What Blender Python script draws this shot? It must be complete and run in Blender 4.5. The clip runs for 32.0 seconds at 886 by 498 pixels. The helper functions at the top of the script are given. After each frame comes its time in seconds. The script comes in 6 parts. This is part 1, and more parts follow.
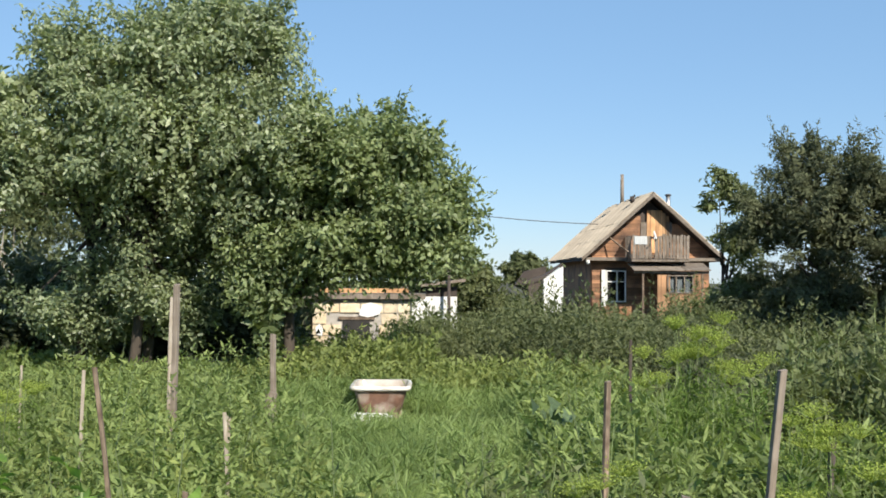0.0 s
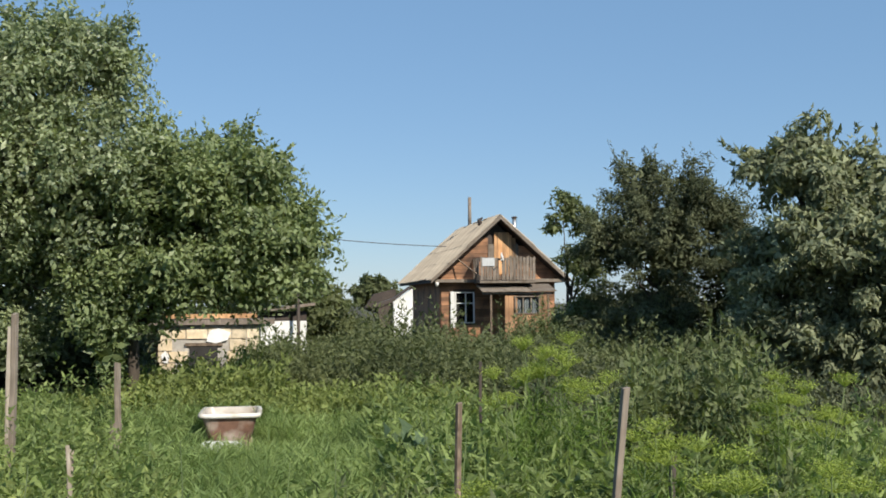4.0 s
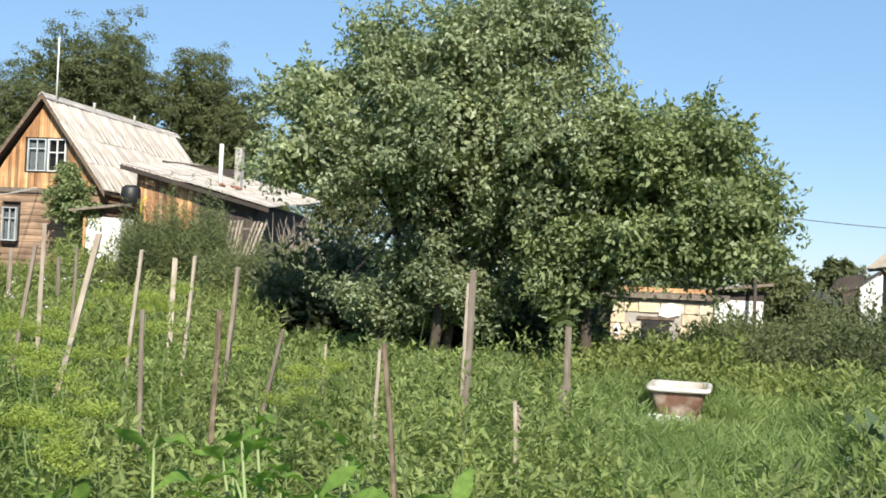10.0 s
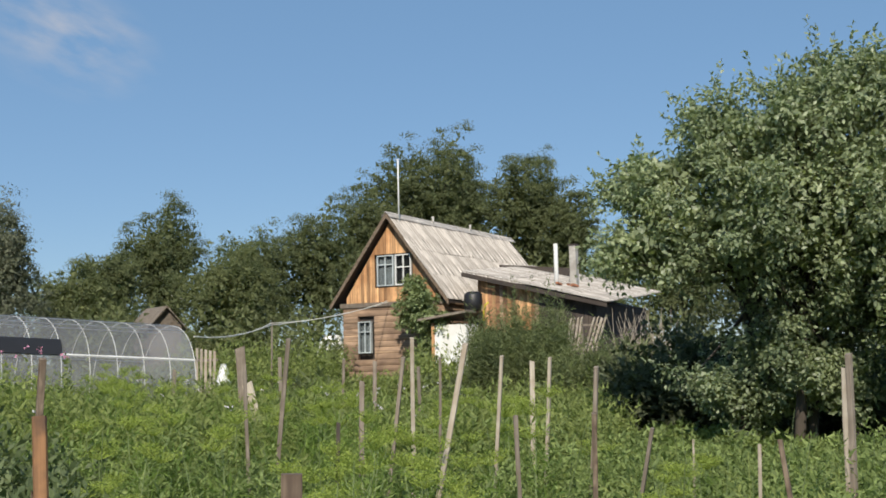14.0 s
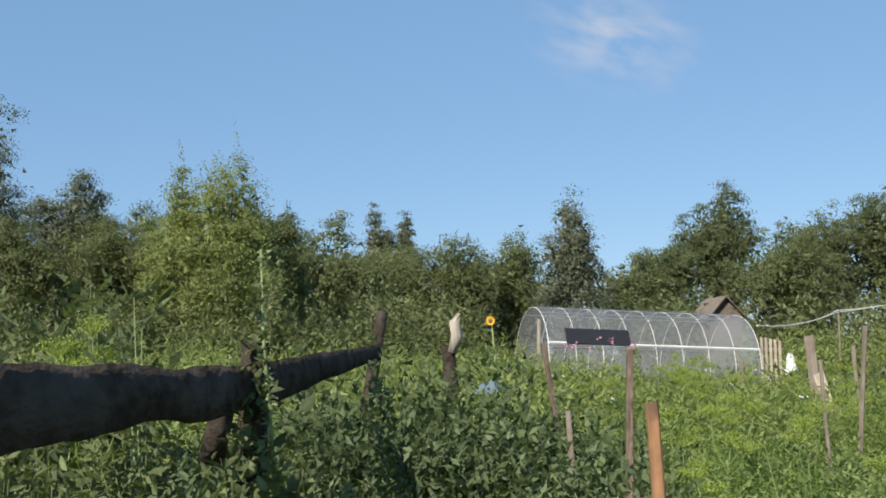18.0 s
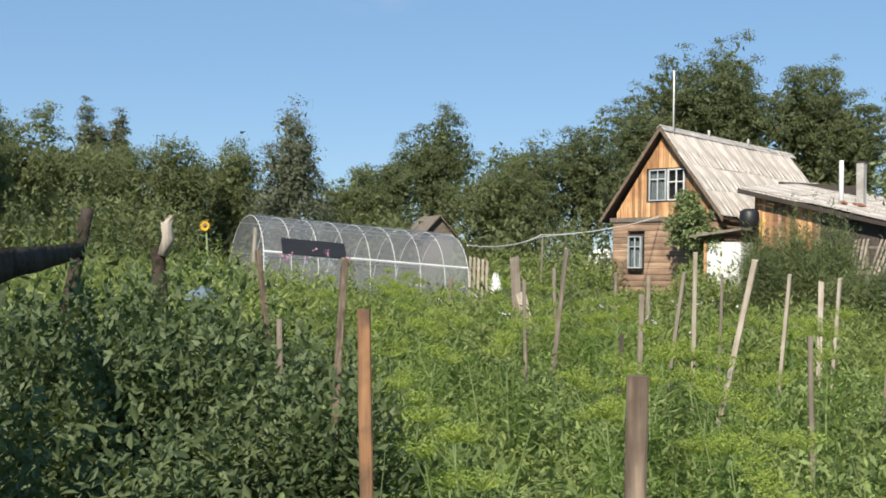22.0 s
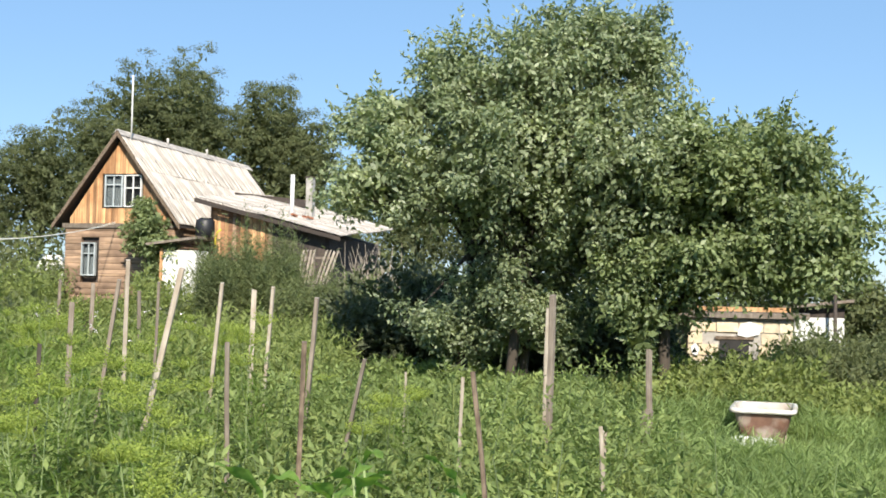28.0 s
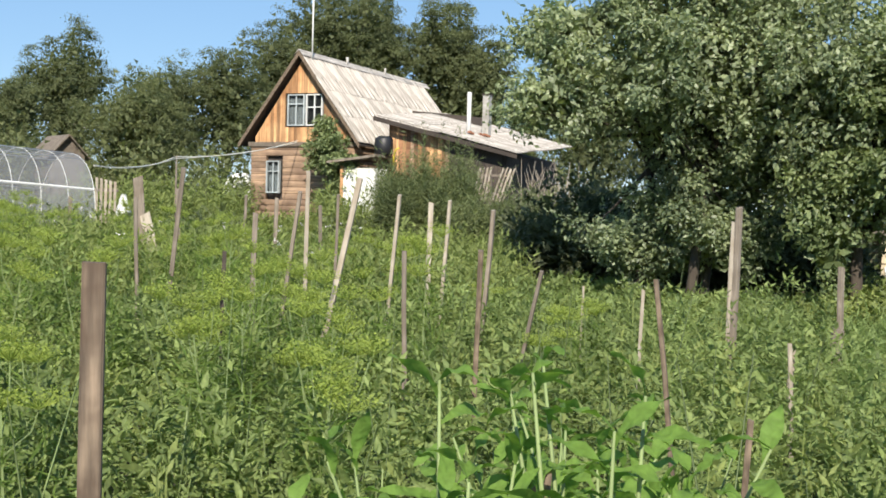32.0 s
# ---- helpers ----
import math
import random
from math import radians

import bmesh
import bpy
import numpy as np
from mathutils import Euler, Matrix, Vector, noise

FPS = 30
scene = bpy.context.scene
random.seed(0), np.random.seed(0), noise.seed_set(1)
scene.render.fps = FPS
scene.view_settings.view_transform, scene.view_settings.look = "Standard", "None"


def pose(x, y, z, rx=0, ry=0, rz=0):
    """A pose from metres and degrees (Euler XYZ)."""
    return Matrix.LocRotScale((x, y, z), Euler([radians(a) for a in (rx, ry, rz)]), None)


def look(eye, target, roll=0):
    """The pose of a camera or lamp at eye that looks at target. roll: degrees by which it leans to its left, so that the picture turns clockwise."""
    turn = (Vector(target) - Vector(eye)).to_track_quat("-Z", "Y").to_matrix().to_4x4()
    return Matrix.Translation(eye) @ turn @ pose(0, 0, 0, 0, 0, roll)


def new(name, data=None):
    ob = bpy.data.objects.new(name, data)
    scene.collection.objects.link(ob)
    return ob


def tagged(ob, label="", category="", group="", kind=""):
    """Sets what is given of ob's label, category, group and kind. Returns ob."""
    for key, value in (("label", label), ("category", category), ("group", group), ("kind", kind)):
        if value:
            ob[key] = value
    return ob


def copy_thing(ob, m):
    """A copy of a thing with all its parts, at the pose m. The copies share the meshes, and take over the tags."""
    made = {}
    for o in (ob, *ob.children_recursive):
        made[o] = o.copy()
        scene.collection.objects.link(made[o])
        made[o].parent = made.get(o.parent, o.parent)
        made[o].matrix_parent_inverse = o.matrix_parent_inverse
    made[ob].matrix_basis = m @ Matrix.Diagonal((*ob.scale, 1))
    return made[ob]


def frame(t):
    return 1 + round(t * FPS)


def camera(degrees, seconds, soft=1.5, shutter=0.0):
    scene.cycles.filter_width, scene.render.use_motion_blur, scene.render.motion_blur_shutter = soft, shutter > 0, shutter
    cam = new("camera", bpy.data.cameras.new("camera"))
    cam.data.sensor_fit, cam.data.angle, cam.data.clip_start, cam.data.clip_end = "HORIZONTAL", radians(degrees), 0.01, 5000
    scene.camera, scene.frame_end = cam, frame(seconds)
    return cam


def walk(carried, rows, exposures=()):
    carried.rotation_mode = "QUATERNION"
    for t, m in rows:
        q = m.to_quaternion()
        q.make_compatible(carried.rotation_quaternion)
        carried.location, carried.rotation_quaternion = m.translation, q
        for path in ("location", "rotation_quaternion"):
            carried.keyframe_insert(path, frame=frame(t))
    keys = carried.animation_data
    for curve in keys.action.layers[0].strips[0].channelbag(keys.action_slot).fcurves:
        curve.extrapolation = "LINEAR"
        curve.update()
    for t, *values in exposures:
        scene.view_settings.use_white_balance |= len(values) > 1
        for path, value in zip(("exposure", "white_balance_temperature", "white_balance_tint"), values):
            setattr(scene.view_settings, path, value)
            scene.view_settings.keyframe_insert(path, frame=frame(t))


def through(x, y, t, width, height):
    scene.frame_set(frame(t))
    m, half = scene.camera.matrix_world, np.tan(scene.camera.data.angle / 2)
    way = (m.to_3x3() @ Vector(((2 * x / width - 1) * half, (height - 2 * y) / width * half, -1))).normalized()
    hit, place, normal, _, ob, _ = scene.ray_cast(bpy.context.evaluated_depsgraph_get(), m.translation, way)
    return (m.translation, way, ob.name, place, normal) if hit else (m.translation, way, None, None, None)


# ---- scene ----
cam = camera(42.95, 32.0, 1.75)
# seconds, eye, yaw to the left of +y, pitch up, roll
PATH = [
    (0, 0.028, 0.105, 1.643, -36.62, 1.58, 0.34),
    (0.5, 0.061, 0.117, 1.651, -40.44, -0.90, -2.90),
    (1, 0.047, 0.085, 1.653, -44.84, 0.28, -2.17),
    (1.5, 0.042, 0.055, 1.657, -47.76, -0.02, -2.56),
    (2, 0.025, 0.060, 1.654, -49.10, 0.00, -1.38),
    (2.5, 0.000, 0.067, 1.651, -45.95, 0.87, -1.21),
    (3, -0.008, 0.081, 1.650, -44.41, 1.64, -0.32),
    (3.5, -0.014, 0.079, 1.655, -44.25, 2.00, -0.17),
    (5.5, 0.039, 0.086, 1.625, -44.47, 4.87, -1.71),
    (6, 0.032, 0.083, 1.622, -44.91, 1.47, -0.95),
    (6.5, 0.035, 0.056, 1.624, -47.85, -0.22, -1.64),
    (7, 0.020, 0.048, 1.625, -47.23, 0.15, -0.89),
    (7.5, -0.001, 0.063, 1.627, -44.99, -0.32, 0.56),
    (8, 0.001, 0.073, 1.619, -42.44, -0.05, 1.25),
    (8.5, 0.028, 0.111, 1.621, -40.29, 0.17, 0.11),
    (9, 0.061, 0.152, 1.619, -36.83, -0.14, 0.76),
    (9.5, 0.146, 0.273, 1.598, -32.07, 0.52, 1.44),
    (10, 0.170, 0.304, 1.580, -21.38, 1.18, 2.56),
    (10.5, 0.147, 0.454, 1.585, -12.08, 4.31, 1.10),
    (11, 0.058, 0.415, 1.600, -4.96, 5.68, 1.04),
    (11.5, -0.014, 0.385, 1.610, -0.22, 5.00, 1.04),
    (12, -0.028, 0.316, 1.612, -0.45, 5.32, 0.03),
    (12.5, -0.009, 0.306, 1.607, -2.68, 5.39, -1.08),
    (13, 0.005, 0.321, 1.604, -3.56, 5.38, -1.75),
    (13.5, 0.023, 0.360, 1.605, -5.56, 5.89, -1.57),
    (15.5, -0.033, 0.315, 1.618, 5.99, 4.92, -0.90),
    (16, -0.019, 0.357, 1.614, 10.85, 6.19, -1.44),
    (16.5, -0.060, 0.408, 1.616, 18.68, 6.38, -1.82),
    (17, -0.072, 0.298, 1.619, 25.32, 6.43, -1.62),
    (17.5, -0.075, 0.233, 1.623, 26.19, 6.24, -1.70),
    (18, -0.083, 0.301, 1.608, 23.24, 5.94, -1.56),
    (18.5, -0.076, 0.324, 1.616, 19.12, 5.51, -1.48),
    (19, -0.062, 0.346, 1.607, 14.65, 4.63, -1.93),
    (19.5, -0.040, 0.397, 1.602, 11.32, 3.82, -1.95),
    (20, -0.010, 0.462, 1.599, 5.99, 3.10, -2.97),
    (20.5, 0.002, 0.420, 1.591, -2.26, 1.46, -1.76),
    (21, -0.006, 0.431, 1.576, 0.83, 0.18, -1.40),
    (21.5, -0.053, 0.419, 1.573, 4.41, 0.20, 0.35),
    (22, -0.108, 0.393, 1.589, 9.01, 1.39, 0.97),
    (22.5, -0.060, 0.227, 1.617, 8.91, 0.58, 2.94),
    (23, 0.045, 0.401, 1.572, -0.05, 0.60, 1.60),
    (23.5, 0.075, 0.375, 1.577, -4.69, 1.36, 0.51),
    (24, 0.078, 0.371, 1.582, -3.92, 1.85, 0.43),
    (24.5, 0.066, 0.355, 1.586, -2.88, 2.51, -0.10),
    (25, 0.065, 0.344, 1.588, -4.84, 1.96, 0.39),
    (25.5, 0.065, 0.350, 1.584, -8.35, 1.60, 0.81),
    (26, 0.098, 0.332, 1.579, -13.90, 0.65, 0.21),
    (26.5, 0.129, 0.258, 1.602, -16.06, 1.65, 1.95),
    (28.5, 0.114, 0.367, 1.586, -18.02, 2.31, 0.97),
    (29, 0.117, 0.377, 1.584, -15.05, 1.83, 0.39),
    (29.5, 0.123, 0.401, 1.585, -13.52, 1.79, 1.09),
    (30, 0.120, 0.419, 1.582, -12.91, 1.83, 0.85),
    (30.5, 0.119, 0.426, 1.580, -11.63, 1.84, 1.52),
    (31, 0.123, 0.420, 1.577, -11.48, 1.79, 1.12),
    (31.5, 0.135, 0.434, 1.560, -11.47, 1.18, 0.58),
    (32, 0.144, 0.481, 1.532, -8.97, -1.98, 1.46),
]
walk(cam, [(t, pose(x, y, z, 90 + pitch, 0, yaw) @ pose(0, 0, 0, 0, 0, roll)) for t, x, y, z, yaw, pitch, roll in PATH],
     [(0, 0.6), (1, 0.38), (2, 0.62), (3, 0.42), (3.5, 0.35), (5.5, 0.2), (6, 0.25), (7, 0.62), (8, 0.5), (9, 0.4), (9.5, 0.58), (10, 0.72), (10.5, 0.6), (11, 0.4), (12, 0.16), (13, 0.18), (16, 0.05), (17, 0.35), (18, 0.45), (19, 0.42), (21, 0.4), (23, 0.5), (24, 0.45), (25, 0.4), (26, 0.65), (28.5, 0.78), (29, 0.78), (30, 0.75), (31, 0.65), (32, 0.6)])

# ---- light ----
SUN_FROM = Vector((-0.13, -0.78, 0.61)).normalized()
world = bpy.data.worlds.new("sky")
scene.world = world
world.use_nodes = True
wn = world.node_tree.nodes
sky = wn.new("ShaderNodeTexSky")
sky.sky_type, sky.sun_disc = "NISHITA", False
sky.altitude = 800
sky.sun_elevation = math.asin(SUN_FROM.z)
sky.sun_rotation = math.atan2(SUN_FROM.x, SUN_FROM.y)
sky.air_density, sky.dust_density, sky.ozone_density = 1.0, 0.2, 2.0
haze = wn.new("ShaderNodeMixRGB")  # an even summer blue over the clear-air gradient
haze.inputs[0].default_value, haze.inputs[2].default_value = 0.55, (1.9, 3.75, 6.3, 1)
world.node_tree.links.new(sky.outputs[0], haze.inputs[1])
world.node_tree.links.new(haze.outputs[0], wn["Background"].inputs[0])
wn["Background"].inputs[1].default_value = 0.09
sun = new("sun", bpy.data.lights.new("sun", "SUN"))
sun.data.energy, sun.data.angle, sun.data.color = 4.9, radians(0.6), (1.0, 0.915, 0.79)
sun.matrix_world = look(SUN_FROM * 100, (0, 0, 0))


# ---- materials ----
def mat(name, base, rough=0.7, metal=0.0, spread=0.25, grain=8.0, stretch=(1, 1, 1), bump=0.3, second=None, blot=1.3,
        piece=0.0, islands=False, coords="Object"):
    """A surface of one base colour varied at two scales, with grain, relief and a shade of its own for each piece."""
    m = bpy.data.materials.new(name)
    m.use_nodes = True
    nt = m.node_tree
    n, l = nt.nodes, nt.links
    b = n["Principled BSDF"]
    b.inputs["Roughness"].default_value, b.inputs["Metallic"].default_value = rough, metal
    tc = n.new("ShaderNodeTexCoord")
    mp = n.new("ShaderNodeMapping")
    mp.inputs["Scale"].default_value = stretch
    l.new(tc.outputs[coords], mp.inputs[0])
    fine = n.new("ShaderNodeTexNoise")
    fine.inputs["Scale"].default_value, fine.inputs["Detail"].default_value = grain, 6
    l.new(mp.outputs[0], fine.inputs[0])
    big = n.new("ShaderNodeTexNoise")
    big.inputs["Scale"].default_value, big.inputs["Detail"].default_value = blot, 3
    l.new(tc.outputs[coords], big.inputs[0])
    ramp = n.new("ShaderNodeValToRGB")
    e = ramp.color_ramp.elements
    e[0].position, e[1].position = 0.3, 0.72
    e[0].color = (*[c * (1 - spread) for c in base], 1)
    e[1].color = (*[min(1, c * (1 + spread)) for c in base], 1)
    l.new(fine.outputs[0], ramp.inputs[0])
    mix = n.new("ShaderNodeMixRGB")
    mix.inputs[2].default_value = (*(second or [c * 0.7 for c in base]), 1)
    l.new(ramp.outputs[0], mix.inputs[1])
    r2 = n.new("ShaderNodeValToRGB")
    r2.color_ramp.elements[0].position, r2.color_ramp.elements[1].position = 0.42, 0.68
    l.new(big.outputs[0], r2.inputs[0])
    l.new(r2.outputs[0], mix.inputs[0])
    last = mix
    if piece:
        if islands:
            info = n.new("ShaderNodeNewGeometry").outputs["Random Per Island"]
        else:
            info = n.new("ShaderNodeObjectInfo").outputs["Random"]
        hsv = n.new("ShaderNodeHueSaturation")
        rng = n.new("ShaderNodeMapRange")
        rng.inputs[3].default_value, rng.inputs[4].default_value = 1 - piece, 1 + piece
        l.new(info, rng.inputs[0])
        l.new(rng.outputs[0], hsv.inputs["Value"])
        l.new(last.outputs[0], hsv.inputs["Color"])
        last = hsv
    l.new(last.outputs[0], b.inputs["Base Color"])
    if bump:
        bp = n.new("ShaderNodeBump")
        bp.inputs["Strength"].default_value, bp.inputs["Distance"].default_value = bump, 0.02
        l.new(fine.outputs[0], bp.inputs["Height"])
        l.new(bp.outputs[0], b.inputs["Normal"])
    return m


def leaf_mat(name, dark, light, shine=0.45, through=0.45, gloss=0.3):
    """Leaves: each one a shade of its own between two greens, with light coming through."""
    m = bpy.data.materials.new(name)
    m.use_nodes = True
    nt = m.node_tree
    n, l = nt.nodes, nt.links
    b = n["Principled BSDF"]
    geo = n.new("ShaderNodeNewGeometry")
    tc = n.new("ShaderNodeTexCoord")
    big = n.new("ShaderNodeTexNoise")
    big.inputs["Scale"].default_value, big.inputs["Detail"].default_value = 0.9, 3
    l.new(tc.outputs["Object"], big.inputs[0])
    add = n.new("ShaderNodeMath")
    add.operation = "MULTIPLY_ADD"
    add.inputs[1].default_value = 0.65
    sub = n.new("ShaderNodeMath")
    sub.operation = "MULTIPLY_ADD"
    sub.inputs[1].default_value, sub.inputs[2].default_value = 1.3, -0.47
    l.new(big.outputs[0], sub.inputs[0])
    l.new(geo.outputs["Random Per Island"], add.inputs[0])
    l.new(sub.outputs[0], add.inputs[2])
    ramp = n.new("ShaderNodeValToRGB")
    e = ramp.color_ramp.elements
    (r0, g0, b0), (r1, g1, b1) = dark, light
    e[0].color, e[1].color = (r0 * 1.04, g0, b0 * 1.22, 1), (r1 * 1.04, g1, b1 * 1.22, 1)
    l.new(add.outputs[0], ramp.inputs[0])
    vein = n.new("ShaderNodeTexNoise")
    vein.inputs["Scale"].default_value, vein.inputs["Detail"].default_value = 55, 3
    l.new(tc.outputs["Object"], vein.inputs[0])
    spot = n.new("ShaderNodeMapRange")
    spot.inputs[1].default_value, spot.inputs[2].default_value = 0.3, 0.7
    spot.inputs[3].default_value, spot.inputs[4].default_value = 0.78, 1.2
    l.new(vein.outputs[0], spot.inputs[0])
    tone = n.new("ShaderNodeHueSaturation")
    l.new(ramp.outputs[0], tone.inputs["Color"])
    l.new(spot.outputs[0], tone.inputs["Value"])
    ramp = tone
    bp = n.new("ShaderNodeBump")
    bp.inputs["Strength"].default_value, bp.inputs["Distance"].default_value = 0.5, 0.01
    l.new(vein.outputs[0], bp.inputs["Height"])
    l.new(bp.outputs[0], b.inputs["Normal"])
    l.new(ramp.outputs[0], b.inputs["Base Color"])
    b.inputs["Roughness"].default_value, b.inputs["Specular IOR Level"].default_value = shine + 0.12, gloss
    tr = n.new("ShaderNodeBsdfTranslucent")
    tint = n.new("ShaderNodeMixRGB")
    tint.blend_type = "MULTIPLY"
    tint.inputs[0].default_value = 1.0
    tint.inputs[2].default_value = (1.25, 1.28, 0.65, 1)
    l.new(ramp.outputs[0], tint.inputs[1])
    l.new(tint.outputs[0], tr.inputs[0])
    mx = n.new("ShaderNodeMixShader")
    mx.inputs[0].default_value = through
    l.new(b.outputs[0], mx.inputs[1])
    l.new(tr.outputs[0], mx.inputs[2])
    l.new(mx.outputs[0], n["Material Output"].inputs[0])
    return m


def glass_mat(name, tint, rough=0.05, clear=0.75, own=None):
    """A thin pane: see-through mixed with gloss."""
    m = bpy.data.materials.new(name)
    m.use_nodes = True
    nt = m.node_tree
    n, l = nt.nodes, nt.links
    t = n.new("ShaderNodeBsdfTransparent")
    t.inputs[0].default_value = (*tint, 1)
    b = n["Principled BSDF"]
    b.inputs["Base Color"].default_value = (*(own or tint), 1)
    b.inputs["Roughness"].default_value = rough
    mx = n.new("ShaderNodeMixShader")
    mx.inputs[0].default_value = 1 - clear
    l.new(t.outputs[0], mx.inputs[1])
    l.new(b.outputs[0], mx.inputs[2])
    l.new(mx.outputs[0], n["Material Output"].inputs[0])
    return m


M_RUSSET = mat("russet_wood", (0.28, 0.145, 0.066), 0.8, spread=0.5, grain=45, stretch=(1, 1, 0.06), second=(0.085, 0.05, 0.032), blot=11, piece=0.1)
M_SOIL = mat("soil", (0.055, 0.042, 0.028), 0.95, grain=20, second=(0.05, 0.06, 0.02), blot=0.4, bump=0.8)
M_GREY_WOOD = mat("grey_wood", (0.215, 0.18, 0.145), 0.85, spread=0.4, grain=55, stretch=(1, 1, 0.06), second=(0.145, 0.115, 0.085), blot=5, piece=0.22)
M_PALE_WOOD = mat("pale_wood", (0.385, 0.338, 0.275), 0.8, spread=0.3, grain=55, stretch=(1, 1, 0.06), second=(0.27, 0.215, 0.155), blot=5, piece=0.15)
M_BROWN_WOOD = mat("brown_wood", (0.2, 0.15, 0.105), 0.8, spread=0.6, grain=70, stretch=(1, 1, 0.1), second=(0.09, 0.06, 0.04), blot=14, piece=0.15)
M_ORANGE_BOARD = mat("orange_board", (0.52, 0.3, 0.145), 0.75, spread=0.5, grain=14, stretch=(1, 1, 0.05), second=(0.31, 0.145, 0.06), piece=0.5)
M_PORCH = mat("porch_board", (0.37, 0.21, 0.11), 0.8, spread=0.35, grain=12, stretch=(1, 1, 0.06), second=(0.22, 0.12, 0.06), piece=0.3)
M_LOG = mat("log", (0.32, 0.215, 0.14), 0.85, spread=0.5, grain=9, stretch=(0.1, 1, 1), second=(0.17, 0.11, 0.075), piece=0.3)
M_BROWN_BOARD = mat("brown_board", (0.33, 0.168, 0.087), 0.8, spread=0.35, grain=10, stretch=(0.08, 1, 1), second=(0.11, 0.062, 0.04), piece=0.35)
M_DARK_WOOD = mat("dark_wood", (0.07, 0.055, 0.045), 0.9, grain=12, second=(0.05, 0.04, 0.035), piece=0.2)
M_BLACK_WOOD = mat("charred_wood", (0.042, 0.033, 0.025), 0.9, spread=0.5, grain=24, stretch=(1, 0.5, 1), second=(0.075, 0.062, 0.052), blot=5, bump=0.9, piece=0.2)
M_BLACK_WOOD.node_tree.nodes["Principled BSDF"].inputs["Specular IOR Level"].default_value = 0.08
M_SLATE = mat("slate", (0.42, 0.385, 0.345), 0.9, spread=0.72, grain=13, stretch=(1, 0.05, 1), second=(0.3, 0.27, 0.235), blot=1.4, piece=0.1, bump=0.2)
M_TAN_SLATE = mat("tan_slate", (0.45, 0.38, 0.29), 0.9, grain=6, stretch=(1, 0.2, 1), second=(0.33, 0.29, 0.23), blot=1.8, piece=0.1, bump=0.2)
M_WHITE = mat("white_paint", (0.72, 0.72, 0.7), 0.6, spread=0.06, grain=20, second=(0.6, 0.6, 0.57), bump=0.05)
M_LIME = mat("limewash", (0.78, 0.78, 0.76), 0.9, spread=0.06, grain=12, second=(0.66, 0.65, 0.6), bump=0.2)
M_BLUE_PAINT = mat("blue_grey_paint", (0.47, 0.52, 0.53), 0.6, spread=0.1, grain=20, bump=0.05)
M_GLASS = glass_mat("window_glass", (0.6, 0.64, 0.66), 0.04, 0.9, (0.04, 0.045, 0.05))
M_CURTAIN = mat("curtain", (0.5, 0.52, 0.52), 0.9, spread=0.25, grain=14, stretch=(6, 1, 0.2), bump=0.3)
# near-black colour that stands in for the shade of unlit interiors
M_ROOM = mat("unlit_room", (0.03, 0.028, 0.026), 0.9, bump=0)
M_POLY = glass_mat("polycarbonate", (0.74, 0.76, 0.77), 0.25, 0.84, (0.62, 0.63, 0.66))
M_METAL = mat("galvanised", (0.62, 0.62, 0.6), 0.35, 0.9, spread=0.08, grain=30, bump=0.05)
M_CHIM = mat("asbestos_pipe", (0.45, 0.43, 0.39), 0.85, grain=10, second=(0.3, 0.28, 0.25))
M_BLOCK = mat("foam_block", (0.66, 0.56, 0.40), 0.9, grain=9, second=(0.55, 0.42, 0.25), piece=0.14, bump=0.5)
M_PLASTER = mat("mortar", (0.45, 0.42, 0.37), 0.95, grain=15, bump=0.5)
M_ENAMEL = mat("white_enamel", (0.75, 0.73, 0.68), 0.25, spread=0.05, grain=5, second=(0.55, 0.46, 0.36), blot=4, bump=0.05)
# stain blotches over a base darkened for the shading inside the tub
M_BASIN = mat("shaded_stained_enamel", (0.5, 0.46, 0.4), 0.4, spread=0.15, grain=6, second=(0.3, 0.23, 0.17), blot=5, bump=0.1)
M_RUST = mat("rusty_iron", (0.17, 0.09, 0.06), 0.8, grain=12, second=(0.42, 0.36, 0.3), blot=4.5, bump=0.4)
M_BARK = mat("bark", (0.075, 0.06, 0.046), 0.95, grain=12, stretch=(1, 1, 0.2), bump=0.9)
M_BIRCH = mat("pale_bark", (0.45, 0.43, 0.38), 0.9, grain=6, stretch=(1, 1, 2), second=(0.2, 0.18, 0.15), blot=3)
M_BLACK = mat("black_plastic", (0.015, 0.015, 0.017), 0.5, spread=0.1, bump=0.05)
M_CABLE = mat("pale_cable", (0.85, 0.82, 0.74), 0.7, spread=0.05, second=(0.8, 0.77, 0.7), bump=0)
M_TARP = mat("blue_sheet", (0.12, 0.17, 0.22), 0.5, spread=0.2, grain=9, bump=0.3)
M_YELLOW = mat("yellow_hose", (0.62, 0.5, 0.06), 0.5, spread=0.1, bump=0)
M_STALK = mat("pale_stalk", (0.2, 0.26, 0.1), 0.7, spread=0.2, grain=10, bump=0.1, islands=True, piece=0.3)
L_APPLE = leaf_mat("leaves_apple", (0.088, 0.128, 0.056), (0.38, 0.455, 0.212), 0.28, 0.38, 0.5)
L_TREE2 = leaf_mat("leaves_cherry", (0.088, 0.13, 0.042), (0.28, 0.35, 0.128), 0.36, 0.33, 0.45)
# willow's dark leaf; in thicket and undergrowth it stands in for shade
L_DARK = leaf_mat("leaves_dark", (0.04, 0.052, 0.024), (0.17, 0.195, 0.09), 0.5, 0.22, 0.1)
L_MAPLE = leaf_mat("leaves_maple", (0.077, 0.098, 0.046), (0.318, 0.36, 0.174), 0.45, 0.25, 0.2)
L_POPLAR = leaf_mat("leaves_poplar", (0.06, 0.08, 0.03), (0.178, 0.21, 0.076), 0.5, 0.35)
